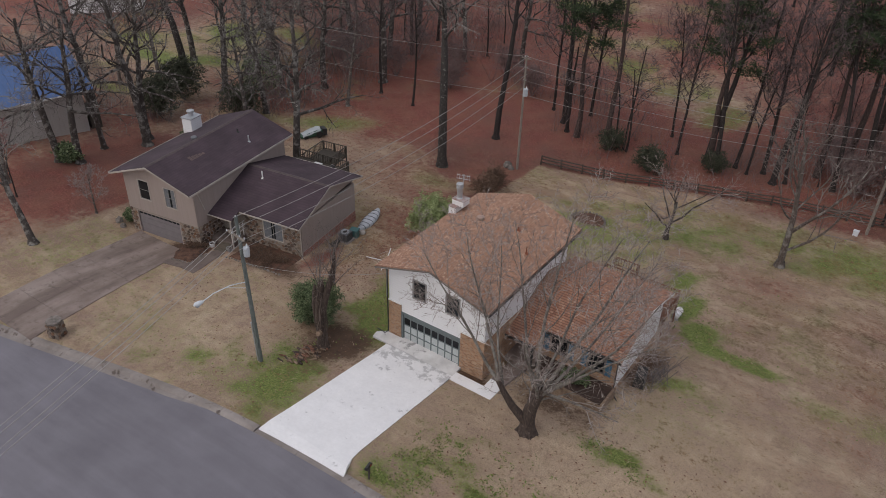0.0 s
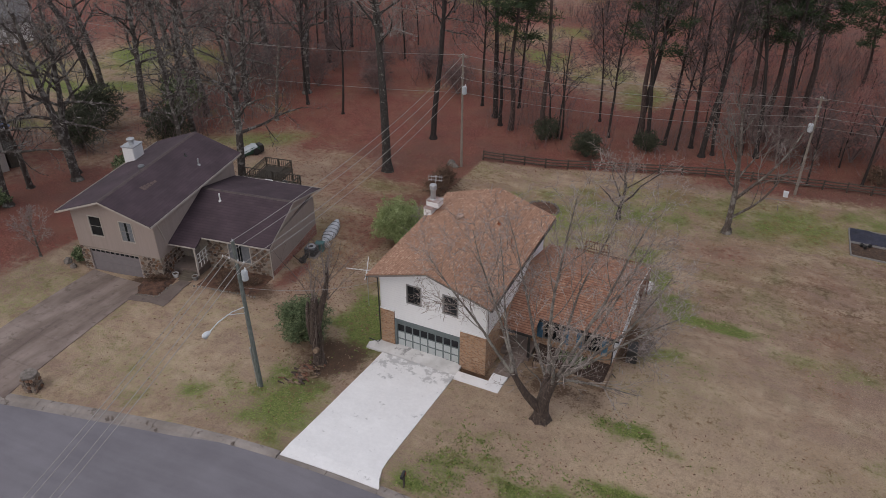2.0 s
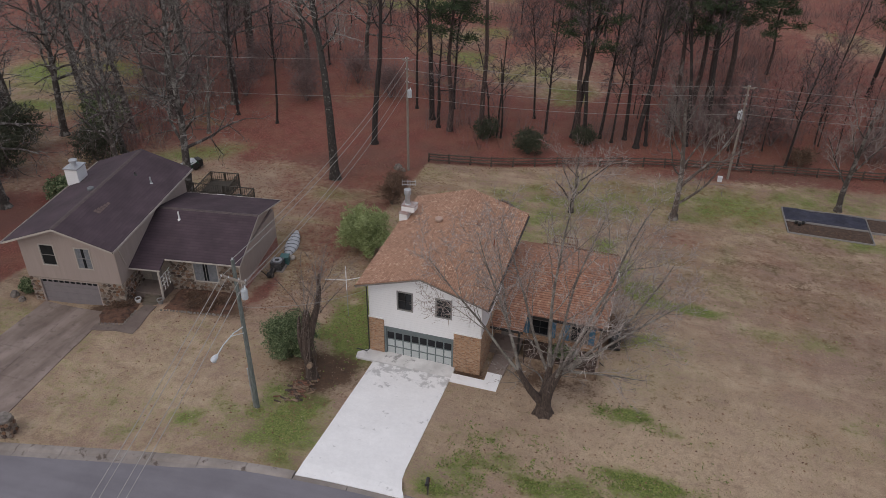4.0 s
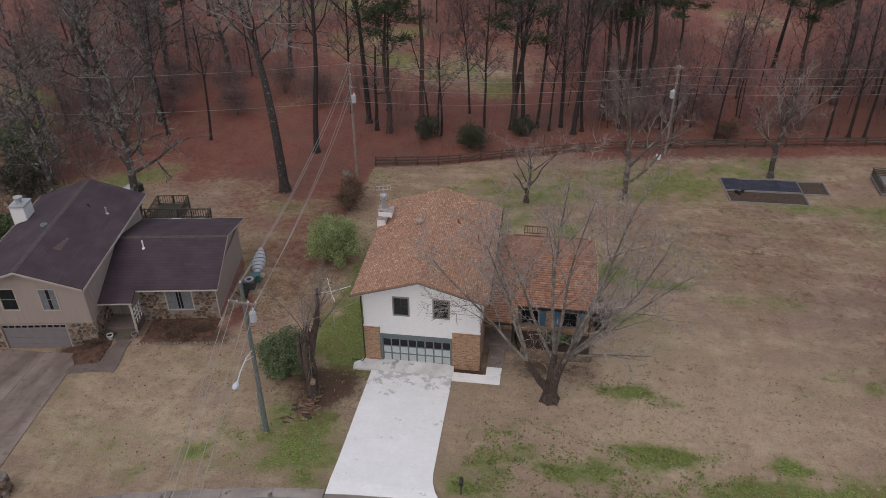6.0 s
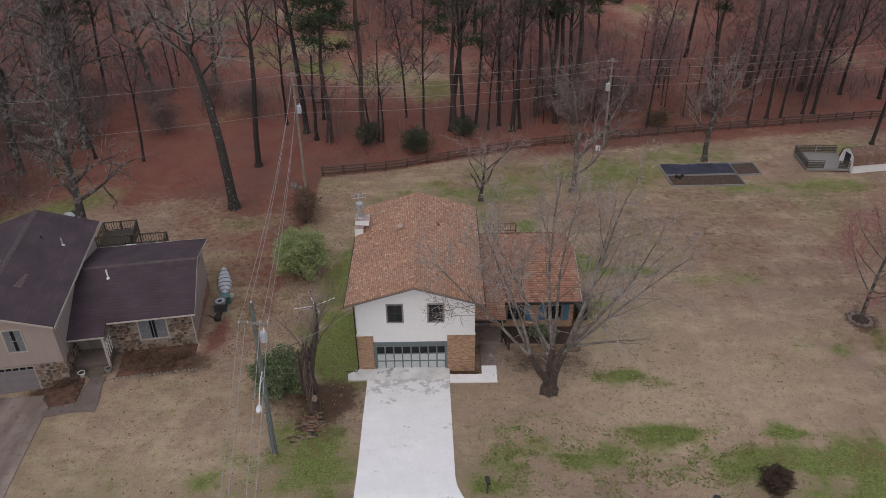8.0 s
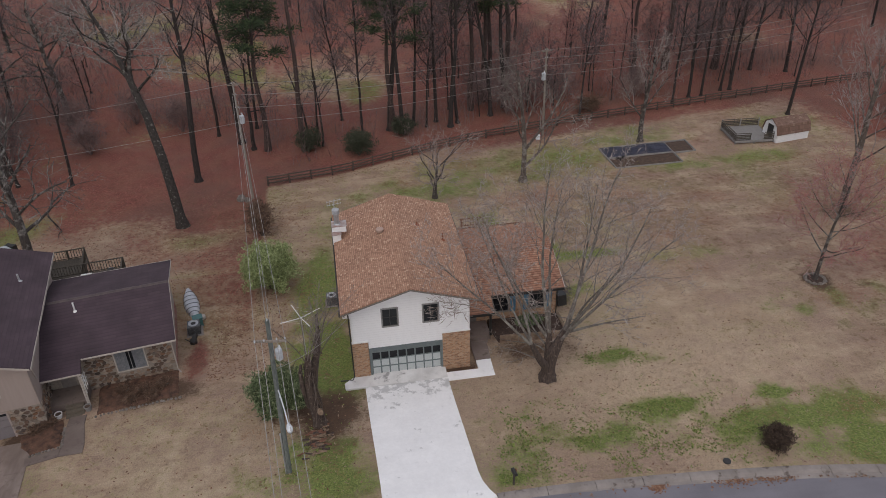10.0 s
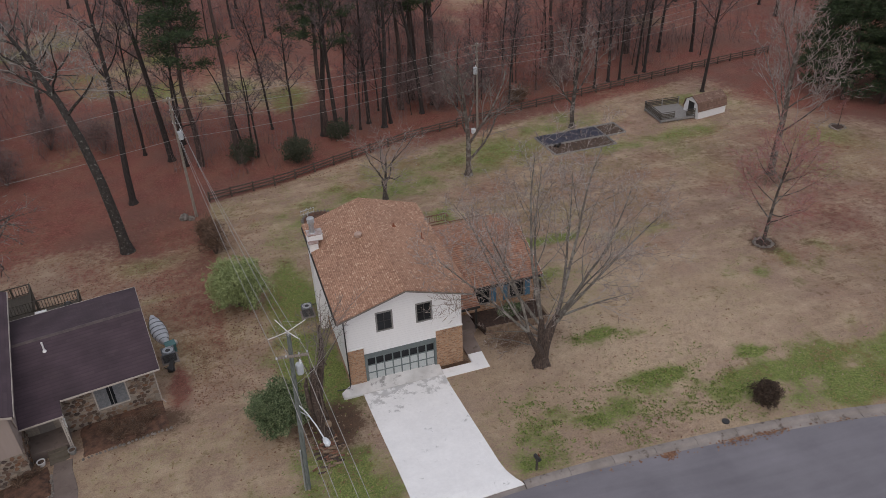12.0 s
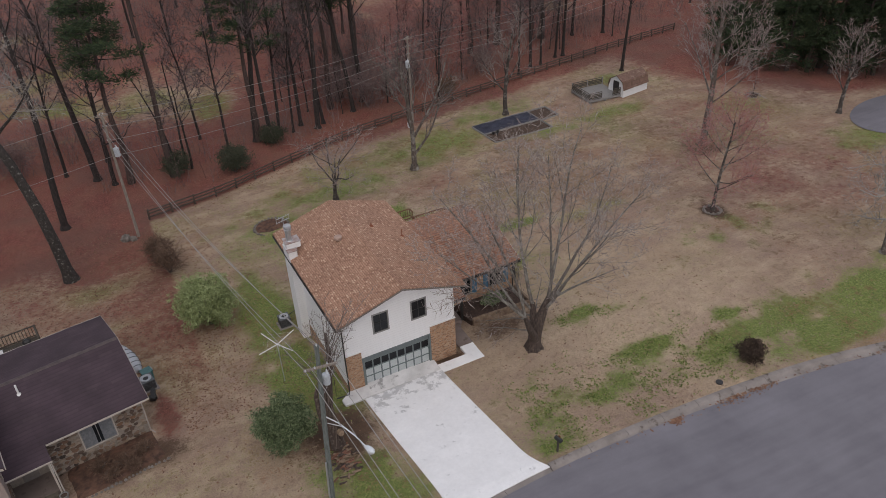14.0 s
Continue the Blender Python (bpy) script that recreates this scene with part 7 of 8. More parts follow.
# the topped dead trunk with vines and thin shoots
def build_snag():
    rng = random.Random(3)
    t = thing("dead_tree", "topped dead trunk wrapped in vines with thin bare shoots", "tree", at_ground(-3.83, -4.5))
    tr = Shape().tube([(0, 0, -0.4), (0, 0, 0.1), (-0.1, 0.05, 0.7), (-0.32, 0.15, 2.2), (-0.34, 0.3, 3.8), (-0.22, 0.4, 5.0), (-0.2, 0.42, 5.5)], [0.68, 0.48, 0.36, 0.31, 0.29, 0.25, 0.18], 12)
    tr.tube([(-0.2, 0.3, 2.8), (0.1, 0.55, 4.4), (0.45, 0.85, 5.8), (0.6, 1.0, 7.0), (0.62, 1.1, 8.2)], [0.3, 0.26, 0.2, 0.14, 0.07], 9)
    tr.tube([(-0.5, 0.1, 1.6), (-0.78, 0.2, 3.2), (-0.8, 0.3, 4.4), (-0.7, 0.3, 5.0)], [0.2, 0.17, 0.13, 0.08], 8)
    part("trunk", tr, M_BARK_SNAG, t, smooth=True)
    # a sawn limb shows its pale ring
    part("cut_limb", Shape().tube([(0.12, -0.3, 1.5), (0.16, -0.62, 1.62)], [0.2, 0.18], 10), M_LOG, t, "sawn pale limb stub")
    v = Shape()
    for k in range(18):
        a, r = rng.uniform(0, 6.28), rng.uniform(0.3, 0.4)
        pts = [Vector((r * math.cos(a + 0.45 * j) * (1 - 0.05 * j) - 0.05 * j, r * math.sin(a + 0.45 * j) * (1 - 0.05 * j) + 0.06 * j, 0.3 + 0.75 * j)) + Vector((rng.uniform(-0.08, 0.08), rng.uniform(-0.08, 0.08), 0)) for j in range(7)]
        v.tube(pts, rng.uniform(0.015, 0.032), 4, False)
    for k in range(7):
        # loose vine ends hanging off
        p = Vector((rng.uniform(-0.5, 0.5), rng.uniform(-0.4, 0.6), rng.uniform(3.5, 6.5)))
        q = p + Vector((rng.uniform(-1.3, 1.3), rng.uniform(-0.8, 0.6), rng.uniform(-1.6, -0.2)))
        v.tube([p, p.lerp(q, 0.5) + Vector((0, 0, 0.35)), q], [0.03, 0.022, 0.01], 4, False)
    for k in range(260):
        # ragged bark flakes and dead tendrils
        z, a = rng.uniform(0.5, 6.4), rng.uniform(0, 6.28)
        c = Vector((-0.06 * z + 0.32 * math.cos(a), 0.07 * z + 0.32 * math.sin(a), z)) if z < 5.2 else Vector((0.45 + 0.2 * math.cos(a), 0.85 + 0.2 * math.sin(a), z))
        tuft(v, rng, c, rng.uniform(0.1, 0.28), 3, 1.0, 0.12)
    part("vines", v, M_TWIG_VINE, t, kind="stuff")
    s = (Shape(), Shape())
    spec = dict(SLIM, slips=False, wiggle=[0.12, 0.3, 0.35], segs=[5, 4, 3], sides=[5, 4, 3], kids=[8, 5], first=[0.2, 0.2], heavy=1, least=0.009)
    for k in range(17):
        base = Vector((0.55, 1.0, rng.uniform(5.2, 8.0))) if k % 3 else Vector((-0.3, 0.35, rng.uniform(4.4, 5.4)))
        grow(rng, s, base, Vector((rng.uniform(-0.2, 0.8), rng.uniform(-0.35, 0.35), 1)).normalized(), rng.uniform(3.0, 5.8), 0.032, 0, spec)
    s[0].add(s[1].v, s[1].f)
    part("shoot_growth", s[0], M_TWIG, t)


build_snag()


# ---- poles and cables ----
def wire(s, p, q, sag, r=0.018, n=18):
    p, q = Vector(p), Vector(q)
    s.tube([p.lerp(q, i / n) + Vector((0, 0, -4 * sag * (i / n) * (1 - i / n))) for i in range(n + 1)], r, 4, False)


def insulator(parent, x, y, z):
    part("insulator", Shape().lathe((x, y, z), [(0.025, 0), (0.05, 0.03), (0.03, 0.06), (0.052, 0.085), (0.03, 0.12), (0.015, 0.16)], 8), M_METAL, parent)


def transformer(parent, x, y, z, r=0.2, h=0.65):
    t = new("transformer")
    t.parent = parent
    t.location = (x, y, z)
    part("tank", Shape().lathe((0, 0, -h / 2), [(r * 0.9, 0), (r, 0.06), (r, h - 0.1), (r * 1.05, h - 0.08), (r * 0.9, h), (0.05, h + 0.04)], 14), M_CAN, t, "pale grey transformer can")
    part("bushing", Shape().lathe((0.08, 0, h / 2), [(0.05, 0), (0.07, 0.05), (0.04, 0.1), (0.06, 0.16), (0.02, 0.3)], 8), M_LAMP, t)


def build_street_pole():
    b = Vector(at_ground(-5.8, -8.68))
    t = thing("utility_pole", "tall wooden utility pole with transformer and street lamp on the lawn", "utility pole", b)
    top = Vector((0.45, -0.81, 13.18 - b.z))
    part("pole", Shape().tube([(0, 0, -0.5), top * 0.5, top], [0.17, 0.14, 0.11], 10), M_POLE_TREATED, t)
    c = Vector((0.43, -0.98, 11.9 - b.z))
    part("crossarm", Shape().beam(c + Vector((-0.85, 0.12, 0.02)), c + Vector((0.85, -0.06, -0.03)), 0.1, 0.12), M_POLE, t)
    for dx in (-0.78, -0.3, 0.35, 0.78):
        insulator(t, c.x + dx, c.y, c.z + 0.05)
    insulator(t, top.x, top.y, top.z - 0.02)
    transformer(t, 0.72, -0.55, 10.65 - b.z)
    part("conduit", Shape().tube([(-0.16, -0.12, 0), (-0.05, -0.35, 3.6)], 0.05, 6), M_METAL, t)
    lamp = new("street_lamp")
    lamp.parent = t
    j = Vector((0.35, -0.72, 8.25 - b.z))
    e = Vector((1.07, -4.55, 9.3 - b.z))
    part("arm", Shape().tube([j, j.lerp(e, 0.35) + Vector((0, 0, 0.25)), j.lerp(e, 0.75) + Vector((0, 0, 0.22)), e], 0.035, 7), M_LAMP, lamp)
    part("brace", Shape().tube([j + Vector((0, 0, -0.45)), j.lerp(e, 0.45) + Vector((0, 0, 0.22))], 0.022, 6), M_LAMP, lamp)
    d = (e - j).normalized()
    hd = Shape().tube([e - d * 0.1, e + d * 0.05, e + d * 0.3, e + d * 0.55, e + d * 0.72], [0.05, 0.11, 0.16, 0.15, 0.05], 10)
    part("lamp_head", hd, M_LAMP, lamp, "pale cobra-head luminaire")
    part("refractor", Shape().lathe(e + d * 0.45 + Vector((0, 0, -0.24)), [(0.04, 0), (0.12, 0.05), (0.15, 0.14)], 12), M_METAL, lamp)


build_street_pole()


def back_pole(x, y, z0, top, label, can, arms):
    t = thing("utility_pole", label, "utility pole", (x, y, z0))
    h = top - z0
    part("pole", Shape().tube([(0, 0, -0.5), (0, 0, h * 0.5), (0, 0, h)], [0.16, 0.13, 0.1], 10), M_POLE, t)
    for z in arms:
        insulator(t, 0.14, 0, h - z)
        insulator(t, -0.14, 0, h - z)
    part("crossarm", Shape().beam((-0.6, 0, h - 0.35), (0.6, 0, h - 0.35), 0.09, 0.11), M_POLE, t)
    transformer(t, can[0], can[1], can[2] - z0, 0.26, 0.85)
    return t


back_pole(-10.48, 35.0, -3.0, 10.4, "weathered wooden utility pole with transformer at the wood's edge", (0.35, -0.25, 6.4), (0.2, 1.4, 2.8))
back_pole(25.2, 44.6, -3.1, 8.2, "weathered wooden utility pole with transformer by the fence", (-0.3, -0.25, 4.8), (0.2, 1.2, 2.2))
solid("meter_box", Shape().box(-0.25, 0.25, -0.2, 0.2, 0, 0.55).box(-0.28, 0.28, -0.23, 0.23, 0.55, 0.6), M_LAMP, "pale grey utility box at the pole's foot", "utility box", at=at_ground(24.3, 43.6))
NEARP, FARP, SIDEP = Vector((-5.37, -9.66, 0)), Vector((-10.48, 35.0, 0)), Vector((25.2, 44.6, 0))


def cable(p, q, sag, label, r=0.018):
    s = Shape()
    wire(s, p, q, sag, r)
    solid("overhead_cable", s, M_WIRE, label, "cable", "overhead cables")


for dx, z0, z1 in ((-0.78, 11.95, 8.9), (0.78, 11.95, 8.4), (0.0, 13.2, 10.2), (0.1, 10.9, 6.9)):
    cable((NEARP.x + dx, NEARP.y, z0), (FARP.x + dx * 0.3, FARP.y, z1), 1.1, "pale overhead cable from the street pole to the back pole")
for dx, z0 in ((-0.78, 11.95), (-0.45, 11.9), (0.35, 11.9), (0.78, 11.95)):
    cable((NEARP.x + dx, NEARP.y, z0), (NEARP.x + dx + 5.6, -61.0, z0 - 3.2), 1.75, "pale overhead cable crossing the road")
for z0, z1 in ((10.25, 8.0), (9.0, 7.0), (7.6, 6.0), (6.0, 4.9)):
    cable((FARP.x, FARP.y, z0), (SIDEP.x, SIDEP.y, z1), 0.9, "overhead cable between the poles at the wood's edge")
    cable((SIDEP.x, SIDEP.y, z1), (75.0, 56.0, z1 - 0.5), 1.0, "overhead cable running on along the fence")
for z0 in (10.25, 6.0):
    cable((FARP.x, FARP.y, z0), (-72.0, 30.0, z0 - 1.5), 1.2, "overhead cable leading off through the trees")
cable((NEARP.x, NEARP.y + 0.5, 9.6), (-1.25, 0.0, 5.6), 0.5, "service cable drooping from the pole to the house", 0.014)


# ---- split-rail fence ----
def build_fence():
    f = thing("rail_fence", "dark weathered split-rail fence along the woods", "fence", (0, 0, 0))
    rng = random.Random(8)
    xs = list(np.arange(-8.9, 78, 2.45))
    pts = [Vector((x, fence_y(x), height(x, fence_y(x)))) for x in xs]
    post = Shape().tube([(0, 0, -0.4), (0, 0, 0.6), (0, 0, 1.2)], [0.11, 0.105, 0.09], 6).mesh("post", M_FENCE)
    for p in pts:
        o = new("post", post)
        o.parent = f
        o.matrix_local = pose(p.x, p.y, p.z, rng.uniform(-3, 3), rng.uniform(-3, 3), rng.uniform(0, 90))
    for p, q in zip(pts, pts[1:]):
        for h in (0.35, 0.7, 1.05):
            a, b = p + Vector((0, rng.uniform(-0.04, 0.04), h + rng.uniform(-0.04, 0.04))), q + Vector((0, rng.uniform(-0.04, 0.04), h + rng.uniform(-0.04, 0.04)))
            part("rail", Shape().tube([a, a.lerp(b, 0.5) + Vector((0, 0, -0.02)), b], [0.075, 0.085, 0.07], 5), M_FENCE, f)


build_fence()


# ---- back garden ----
def build_bed():
    b = thing("garden_bed", "timber-edged vegetable bed half covered with a dark blue tarp", "garden bed", (0.3, -0.6, 0))
    z = -3.1
    c = [(30.4, 39.6), (38.7, 39.9), (38.8, 34.2), (30.7, 34.2)]
    for p, q in zip(c, c[1:] + c[:1]):
        part("edging", Shape().beam((*p, z + 0.12), (*q, z + 0.12), 0.08, 0.3), M_DECK_GREY, b)
    for p, q in (((38.8, 39.9), (41.6, 40.0)), ((41.6, 40.0), (41.6, 36.9)), ((41.6, 36.9), (38.85, 36.8))):
        part("edging", Shape().beam((*p, z + 0.1), (*q, z + 0.1), 0.1, 0.25), M_DECK_GREY, b)
    part("edging", Shape().beam((30.6, 36.8, z + 0.15), (38.7, 36.9, z + 0.15), 0.1, 0.3), M_DECK_GREY, b)
    part("soil", Shape().prism([(30.6, 34.3, z + 0.12), (38.7, 34.3, z + 0.12), (38.6, 36.8, z + 0.14), (30.6, 36.7, z + 0.14)], (0, 0, -0.3)), M_SOIL, b)
    part("soil", Shape().prism([(38.9, 36.9, z + 0.08), (41.5, 37.0, z + 0.08), (41.5, 39.9, z + 0.08), (38.9, 39.8, z + 0.08)], (0, 0, -0.3)), M_SOIL, b)
    s = Shape()
    n, m = 24, 9
    for i in range(n + 1):
        for j in range(m + 1):
            x, y = 30.5 + 8.1 * i / n, 36.95 + 2.65 * j / m
            s.v.append((x, y, z + 0.26 + 0.13 * noise.noise((x * 0.9, y * 1.3, 0)) + 0.07 * noise.noise((x * 3, y * 3, 2))))
    for i in range(n):
        for j in range(m):
            a = i * (m + 1) + j
            s.f.append((a, a + m + 1, a + m + 2, a + 1))
    k = len(s.v)
    s.v += [(x, y, zz - 0.05) for x, y, zz in s.v]
    s.f += [tuple(i + k for i in q)[::-1] for q in list(s.f)]
    part("tarp", s, M_TARP, b, "dark blue plastic tarp", True)
    rng = random.Random(15)
    dead = Shape()
    for k in range(260):
        x, y = rng.uniform(30.9, 38.5), rng.uniform(34.5, 36.6)
        tuft(dead, rng, Vector((x, y, z + 0.13)), rng.uniform(0.12, 0.3), 3, 0.7, 0.1)
    part("dead_stalks", dead, M_TWIG_BROWN, b, "withered brown plant stalks", kind="stuff")
    for x, y in ((31.6, 36.4), (31.9, 36.1), (32.3, 36.5)):
        part("pot", Shape().lathe((x, y, z + 0.12), [(0.13, 0), (0.18, 0.28), (0.2, 0.3), (0.15, 0.3), (0.14, 0.22)], 10), M_BLACK, b, "black plastic plant pot")


build_bed()


def build_shed():
    t = thing("garden_shed", "small white gambrel shed with brown roof beside a deck", "shed", (52.3, 36.3, -3.1), 8)
    prof = [(-1.35, 0), (-1.35, 1.0), (-1.05, 2.05), (0, 2.7), (1.05, 2.05), (1.35, 1.0), (1.35, 0)]
    part("body", Shape().prism([(0, 1.35 + a, b) for a, b in prof], (4.6, 0, 0)), M_WHITE, t)
    s = Shape()
    for (a, b), (c, d) in zip(prof[1:5], prof[2:6]):
        n = Vector((0, b - d, c - a)).normalized() * -0.0
        s.prism([(-0.15, 1.35 + a * 1.06, b + 0.02), (-0.15, 1.35 + c * 1.06, d + 0.02), (-0.15, 1.35 + c * 1.06, d + 0.1), (-0.15, 1.35 + a * 1.06, b + 0.1)], (4.9, 0, 0))
    part("roof", s, M_ROOF_SHED, t)
    d = new("door")
    d.parent = t
    part("leaf", Shape().box(-0.06, -0.01, 0.85, 1.85, 0.05, 2.0), M_BLACK, d)
    part("casing", Shape().box(-0.05, -0.005, 0.72, 0.84, 0, 2.15).box(-0.05, -0.005, 1.86, 1.98, 0, 2.15).box(-0.05, -0.005, 0.84, 1.86, 2.02, 2.15), M_TRIM_WHITE, d)


build_shed()
build_deck("silver-grey low wooden deck with dark railings by the shed", (47.3, 37.0, -3.1), -4, 4.9, 4.4, 0.45, -0.2, M_DECK_GREY, [((0, 0.05), (0, 4.35)), ((0, 4.35), (4.8, 4.35)), ((0.0, 0.05), (1.9, 0.05)), ((3.6, 0.05), (4.8, 0.05))], M_DECK_OLD, True)

# mulch ring and gravel ring
def ring_bed(name, label, x, y, r, edge_mat, fill_mat, n=18):
    t = thing(name, label, "garden bed", at_ground(x, y))
    rng = random.Random(int(x * 10))
    for k in range(n):
        a = 2 * math.pi * k / n
        q = rng.uniform(0.75, 1.25)
        part("edging_stone", Shape().lathe((r * math.cos(a), r * math.sin(a), -0.05), [(0.14 * q, 0), (0.16 * q, 0.1 * q), (0.08 * q, 0.19 * q)], 6), edge_mat, t)
    part("fill", Shape().lathe((0, 0, -0.1), [(r * 0.95, 0), (r * 0.93, 0.13), (r * 0.5, 0.18), (0.1, 0.2)], 20), fill_mat, t)


ring_bed("mulch_ring", "mulch ring with pale edging round the young tree", 38.6, 6.4, 0.8, M_ROCK, M_MULCH, 20)
ring_bed("mulch_ring", "mulch ring round a thin young tree", 65.4, 26.5, 0.9, M_ROCK, M_MULCH, 16)
ring_bed("fire_ring", "round stone-edged bed behind the house", 1.6, 28.6, 1.75, M_ROCK, M_LEAF_BED, 30)


# ---- things between the houses ----
def build_boat():
    t = thing("rowing_boat", "white overturned aluminium rowing boat with dark ribs on the ground", "boat", at_ground(-14.35, 13.2, 0.0), 14)
    s = Shape()
    n, m = 14, 8
    for i in range(n + 1):
        u = i / n
        w = 0.62 * math.sin(math.pi * (0.035 + 0.91 * u)) ** 0.62
        h = 0.42
        for j in range(m + 1):
            a = math.pi * j / m
            s.v.append((w * math.cos(a), -2.1 + 4.2 * u, 0.05 + h * math.sin(a) ** 0.7))
    for i in range(n):
        for j in range(m):
            a = i * (m + 1) + j
            s.f.append((a, a + 1, a + m + 2, a + m + 1))
    s.f.append(tuple(range(m + 1)))
    s.f.append(tuple(n * (m + 1) + j for j in range(m + 1))[::-1])
    part("hull", s, M_BOAT, t, smooth=True)
    for k in range(6):
        y = -1.5 + 0.6 * k
        u = (y + 2.1) / 4.2
        w = 0.63 * math.sin(math.pi * (0.035 + 0.91 * u)) ** 0.62
        part("rib", Shape().tube([(w * math.cos(math.pi * j / 8), y, 0.06 + 0.435 * math.sin(math.pi * j / 8) ** 0.7) for j in range(9)], 0.03, 5), M_GREY, t)
    return t


build_boat()


def build_ac(name, label, at, rz, size=0.85):
    t = thing(name, label, "air conditioner", at, rz)
    part("cabinet", Shape().box(-size / 2, size / 2, -size / 2, size / 2, 0, 0.8), M_GREY, t)
    s = Shape()
    for k in range(10):
        s.box(-size / 2 - 0.012, size / 2 + 0.012, -size / 2 - 0.012, size / 2 + 0.012, 0.06 + 0.07 * k, 0.085 + 0.07 * k)
    part("louvres", s, M_BLACK, t)
    part("fan_ring", Shape().lathe((0, 0, 0.8), [(size * 0.42, 0), (size * 0.42, 0.06), (size * 0.36, 0.07), (size * 0.34, 0.02)], 16), M_METAL, t)
    part("fan_guard", Shape().lathe((0, 0, 0.8), [(size * 0.3, 0.0), (size * 0.3, 0.015), (0.03, 0.03)], 12), M_BLACK, t)
    part("pad", Shape().box(-size / 2 - 0.15, size / 2 + 0.15, -size / 2 - 0.15, size / 2 + 0.15, -0.25, 0.0), M_KERB, t)


build_ac("air_conditioner", "grey air-conditioning unit on a pad beside the white house", (-2.55, 10.9, -0.95), 0)
build_ac("air_conditioner", "dark grey air-conditioning unit beside the beige house", at_ground(-13.55, 8.9, 0.12), 8, 0.95)
t = thing("storage_bin", "teal plastic bin leaning by the air conditioner", "storage bin", at_ground(-13.4, 10.0), 15)
part("body", Shape().prism([(-0.35, -0.3, 0), (0.35, -0.3, 0), (0.35, 0.3, 0), (-0.35, 0.3, 0)], (0, 0, 0.75)), M_TEAL, t)
part("lid", Shape().box(-0.4, 0.4, -0.35, 0.35, 0.75, 0.83), M_TEAL, t)
for k, (x, y) in enumerate(((-13.2, 10.9),)):
    solid("sack", Shape().lathe((0, 0, 0), [(0.24, 0), (0.3, 0.12), (0.26, 0.3), (0.1, 0.4)], 10), M_TRIM_BEIGE, "pale lumpy sack on the ground", "sack", "sacks", at=at_ground(x, y), smooth=True)
t = thing("garden_tiller", "dark machinery standing by the beige wall", "machine", at_ground(-13.5, 7.0), 0)
part("frame", Shape().beam((0, 0, 0.2), (0.2, 0.8, 0.5), 0.3, 0.3).beam((0, 0, 0.3), (-0.3, -0.5, 1.1), 0.06, 0.06), M_BLACK, t)
part("wheel", Shape().tube([(-0.2, 0.3, 0.22), (0.3, 0.3, 0.22)], 0.22, 12), M_BLACK, t)


def build_clothesline():
    t = thing("rotary_clothesline", "white rotary clothesline with four arms on a post", "clothesline", at_ground(-4.75, 4.0))
    top = 3.1 - height(-4.75, 4.0)
    part("post", Shape().tube([(0, 0, -0.3), (0, 0, top)], 0.03, 8), M_METAL, t)
    for k in range(4):
        a = radians(25 + 90 * k)
        part("arm", Shape().tube([(0, 0, top - 0.1), (1.6 * math.cos(a), 1.6 * math.sin(a), top + 0.12)], 0.034, 6), M_TRIM_WHITE, t)
    s = Shape()
    for r in (0.5, 0.9, 1.3):
        c = [(r * math.cos(radians(25 + 90 * k)), r * math.sin(radians(25 + 90 * k)), top - 0.1 + 0.16 * r) for k in range(5)]
        for p, q in zip(c, c[1:]):
            s.tube([p, q], 0.004, 3, False)
    part("line", s, M_TRIM_WHITE, t)


build_clothesline()


def build_woodpile():
    t = thing("woodpile", "loose heap of split brown firewood beside the dead trunk", "woodpile", at_ground(-3.95, -6.2))
    rng = random.Random(4)
    for k in range(72):
        y = rng.gauss(0.35, 0.55) if k < 54 else rng.uniform(-1.7, 0.0)
        x = rng.gauss(0, 0.34) + 0.12 * y
        z = 0.07 + max(0, 0.46 - 0.4 * math.hypot(x / 0.6, (y - 0.35) / 0.9)) * rng.random() + (height(-3.95 + x, -6.2 + y) - height(-3.95, -6.2))
        a = rng.gauss(0.15, 0.45)
        d = Vector((math.cos(a), math.sin(a), rng.uniform(-0.2, 0.2))) * rng.uniform(0.17, 0.27)
        c = Vector((x, y, z))
        r = rng.uniform(0.05, 0.085)
        part("log", Shape().tube([c - d, c - d * 0.9, c + d], [r * 0.9, r, r * 0.92], 5), (M_LOG, M_LOG_RED, M_BARK_SNAG)[rng.randrange(3)], t)


build_woodpile()

# hydrant-sized mailbox post near the driveway's mouth
t = thing("mailbox", "dark mailbox on a leaning post beside the driveway", "mailbox", at_ground(7.25, -12.55), 10)
part("post", Shape().beam((0, 0, -0.3), (0.03, 0.0, 1.0), 0.1, 0.1), M_DECK_OLD, t)
s = Shape().prism([(-0.1, -0.28, 0.98), (0.12, -0.28, 0.98), (0.12, -0.28, 1.12), (0.07, -0.28, 1.2), (-0.05, -0.28, 1.2), (-0.1, -0.28, 1.12)], (0, 0.5, 0))
part("box", s, M_BLACK, t)
part("flag", Shape().box(0.13, 0.15, -0.05, 0.1, 1.1, 1.25), M_RUST, t)


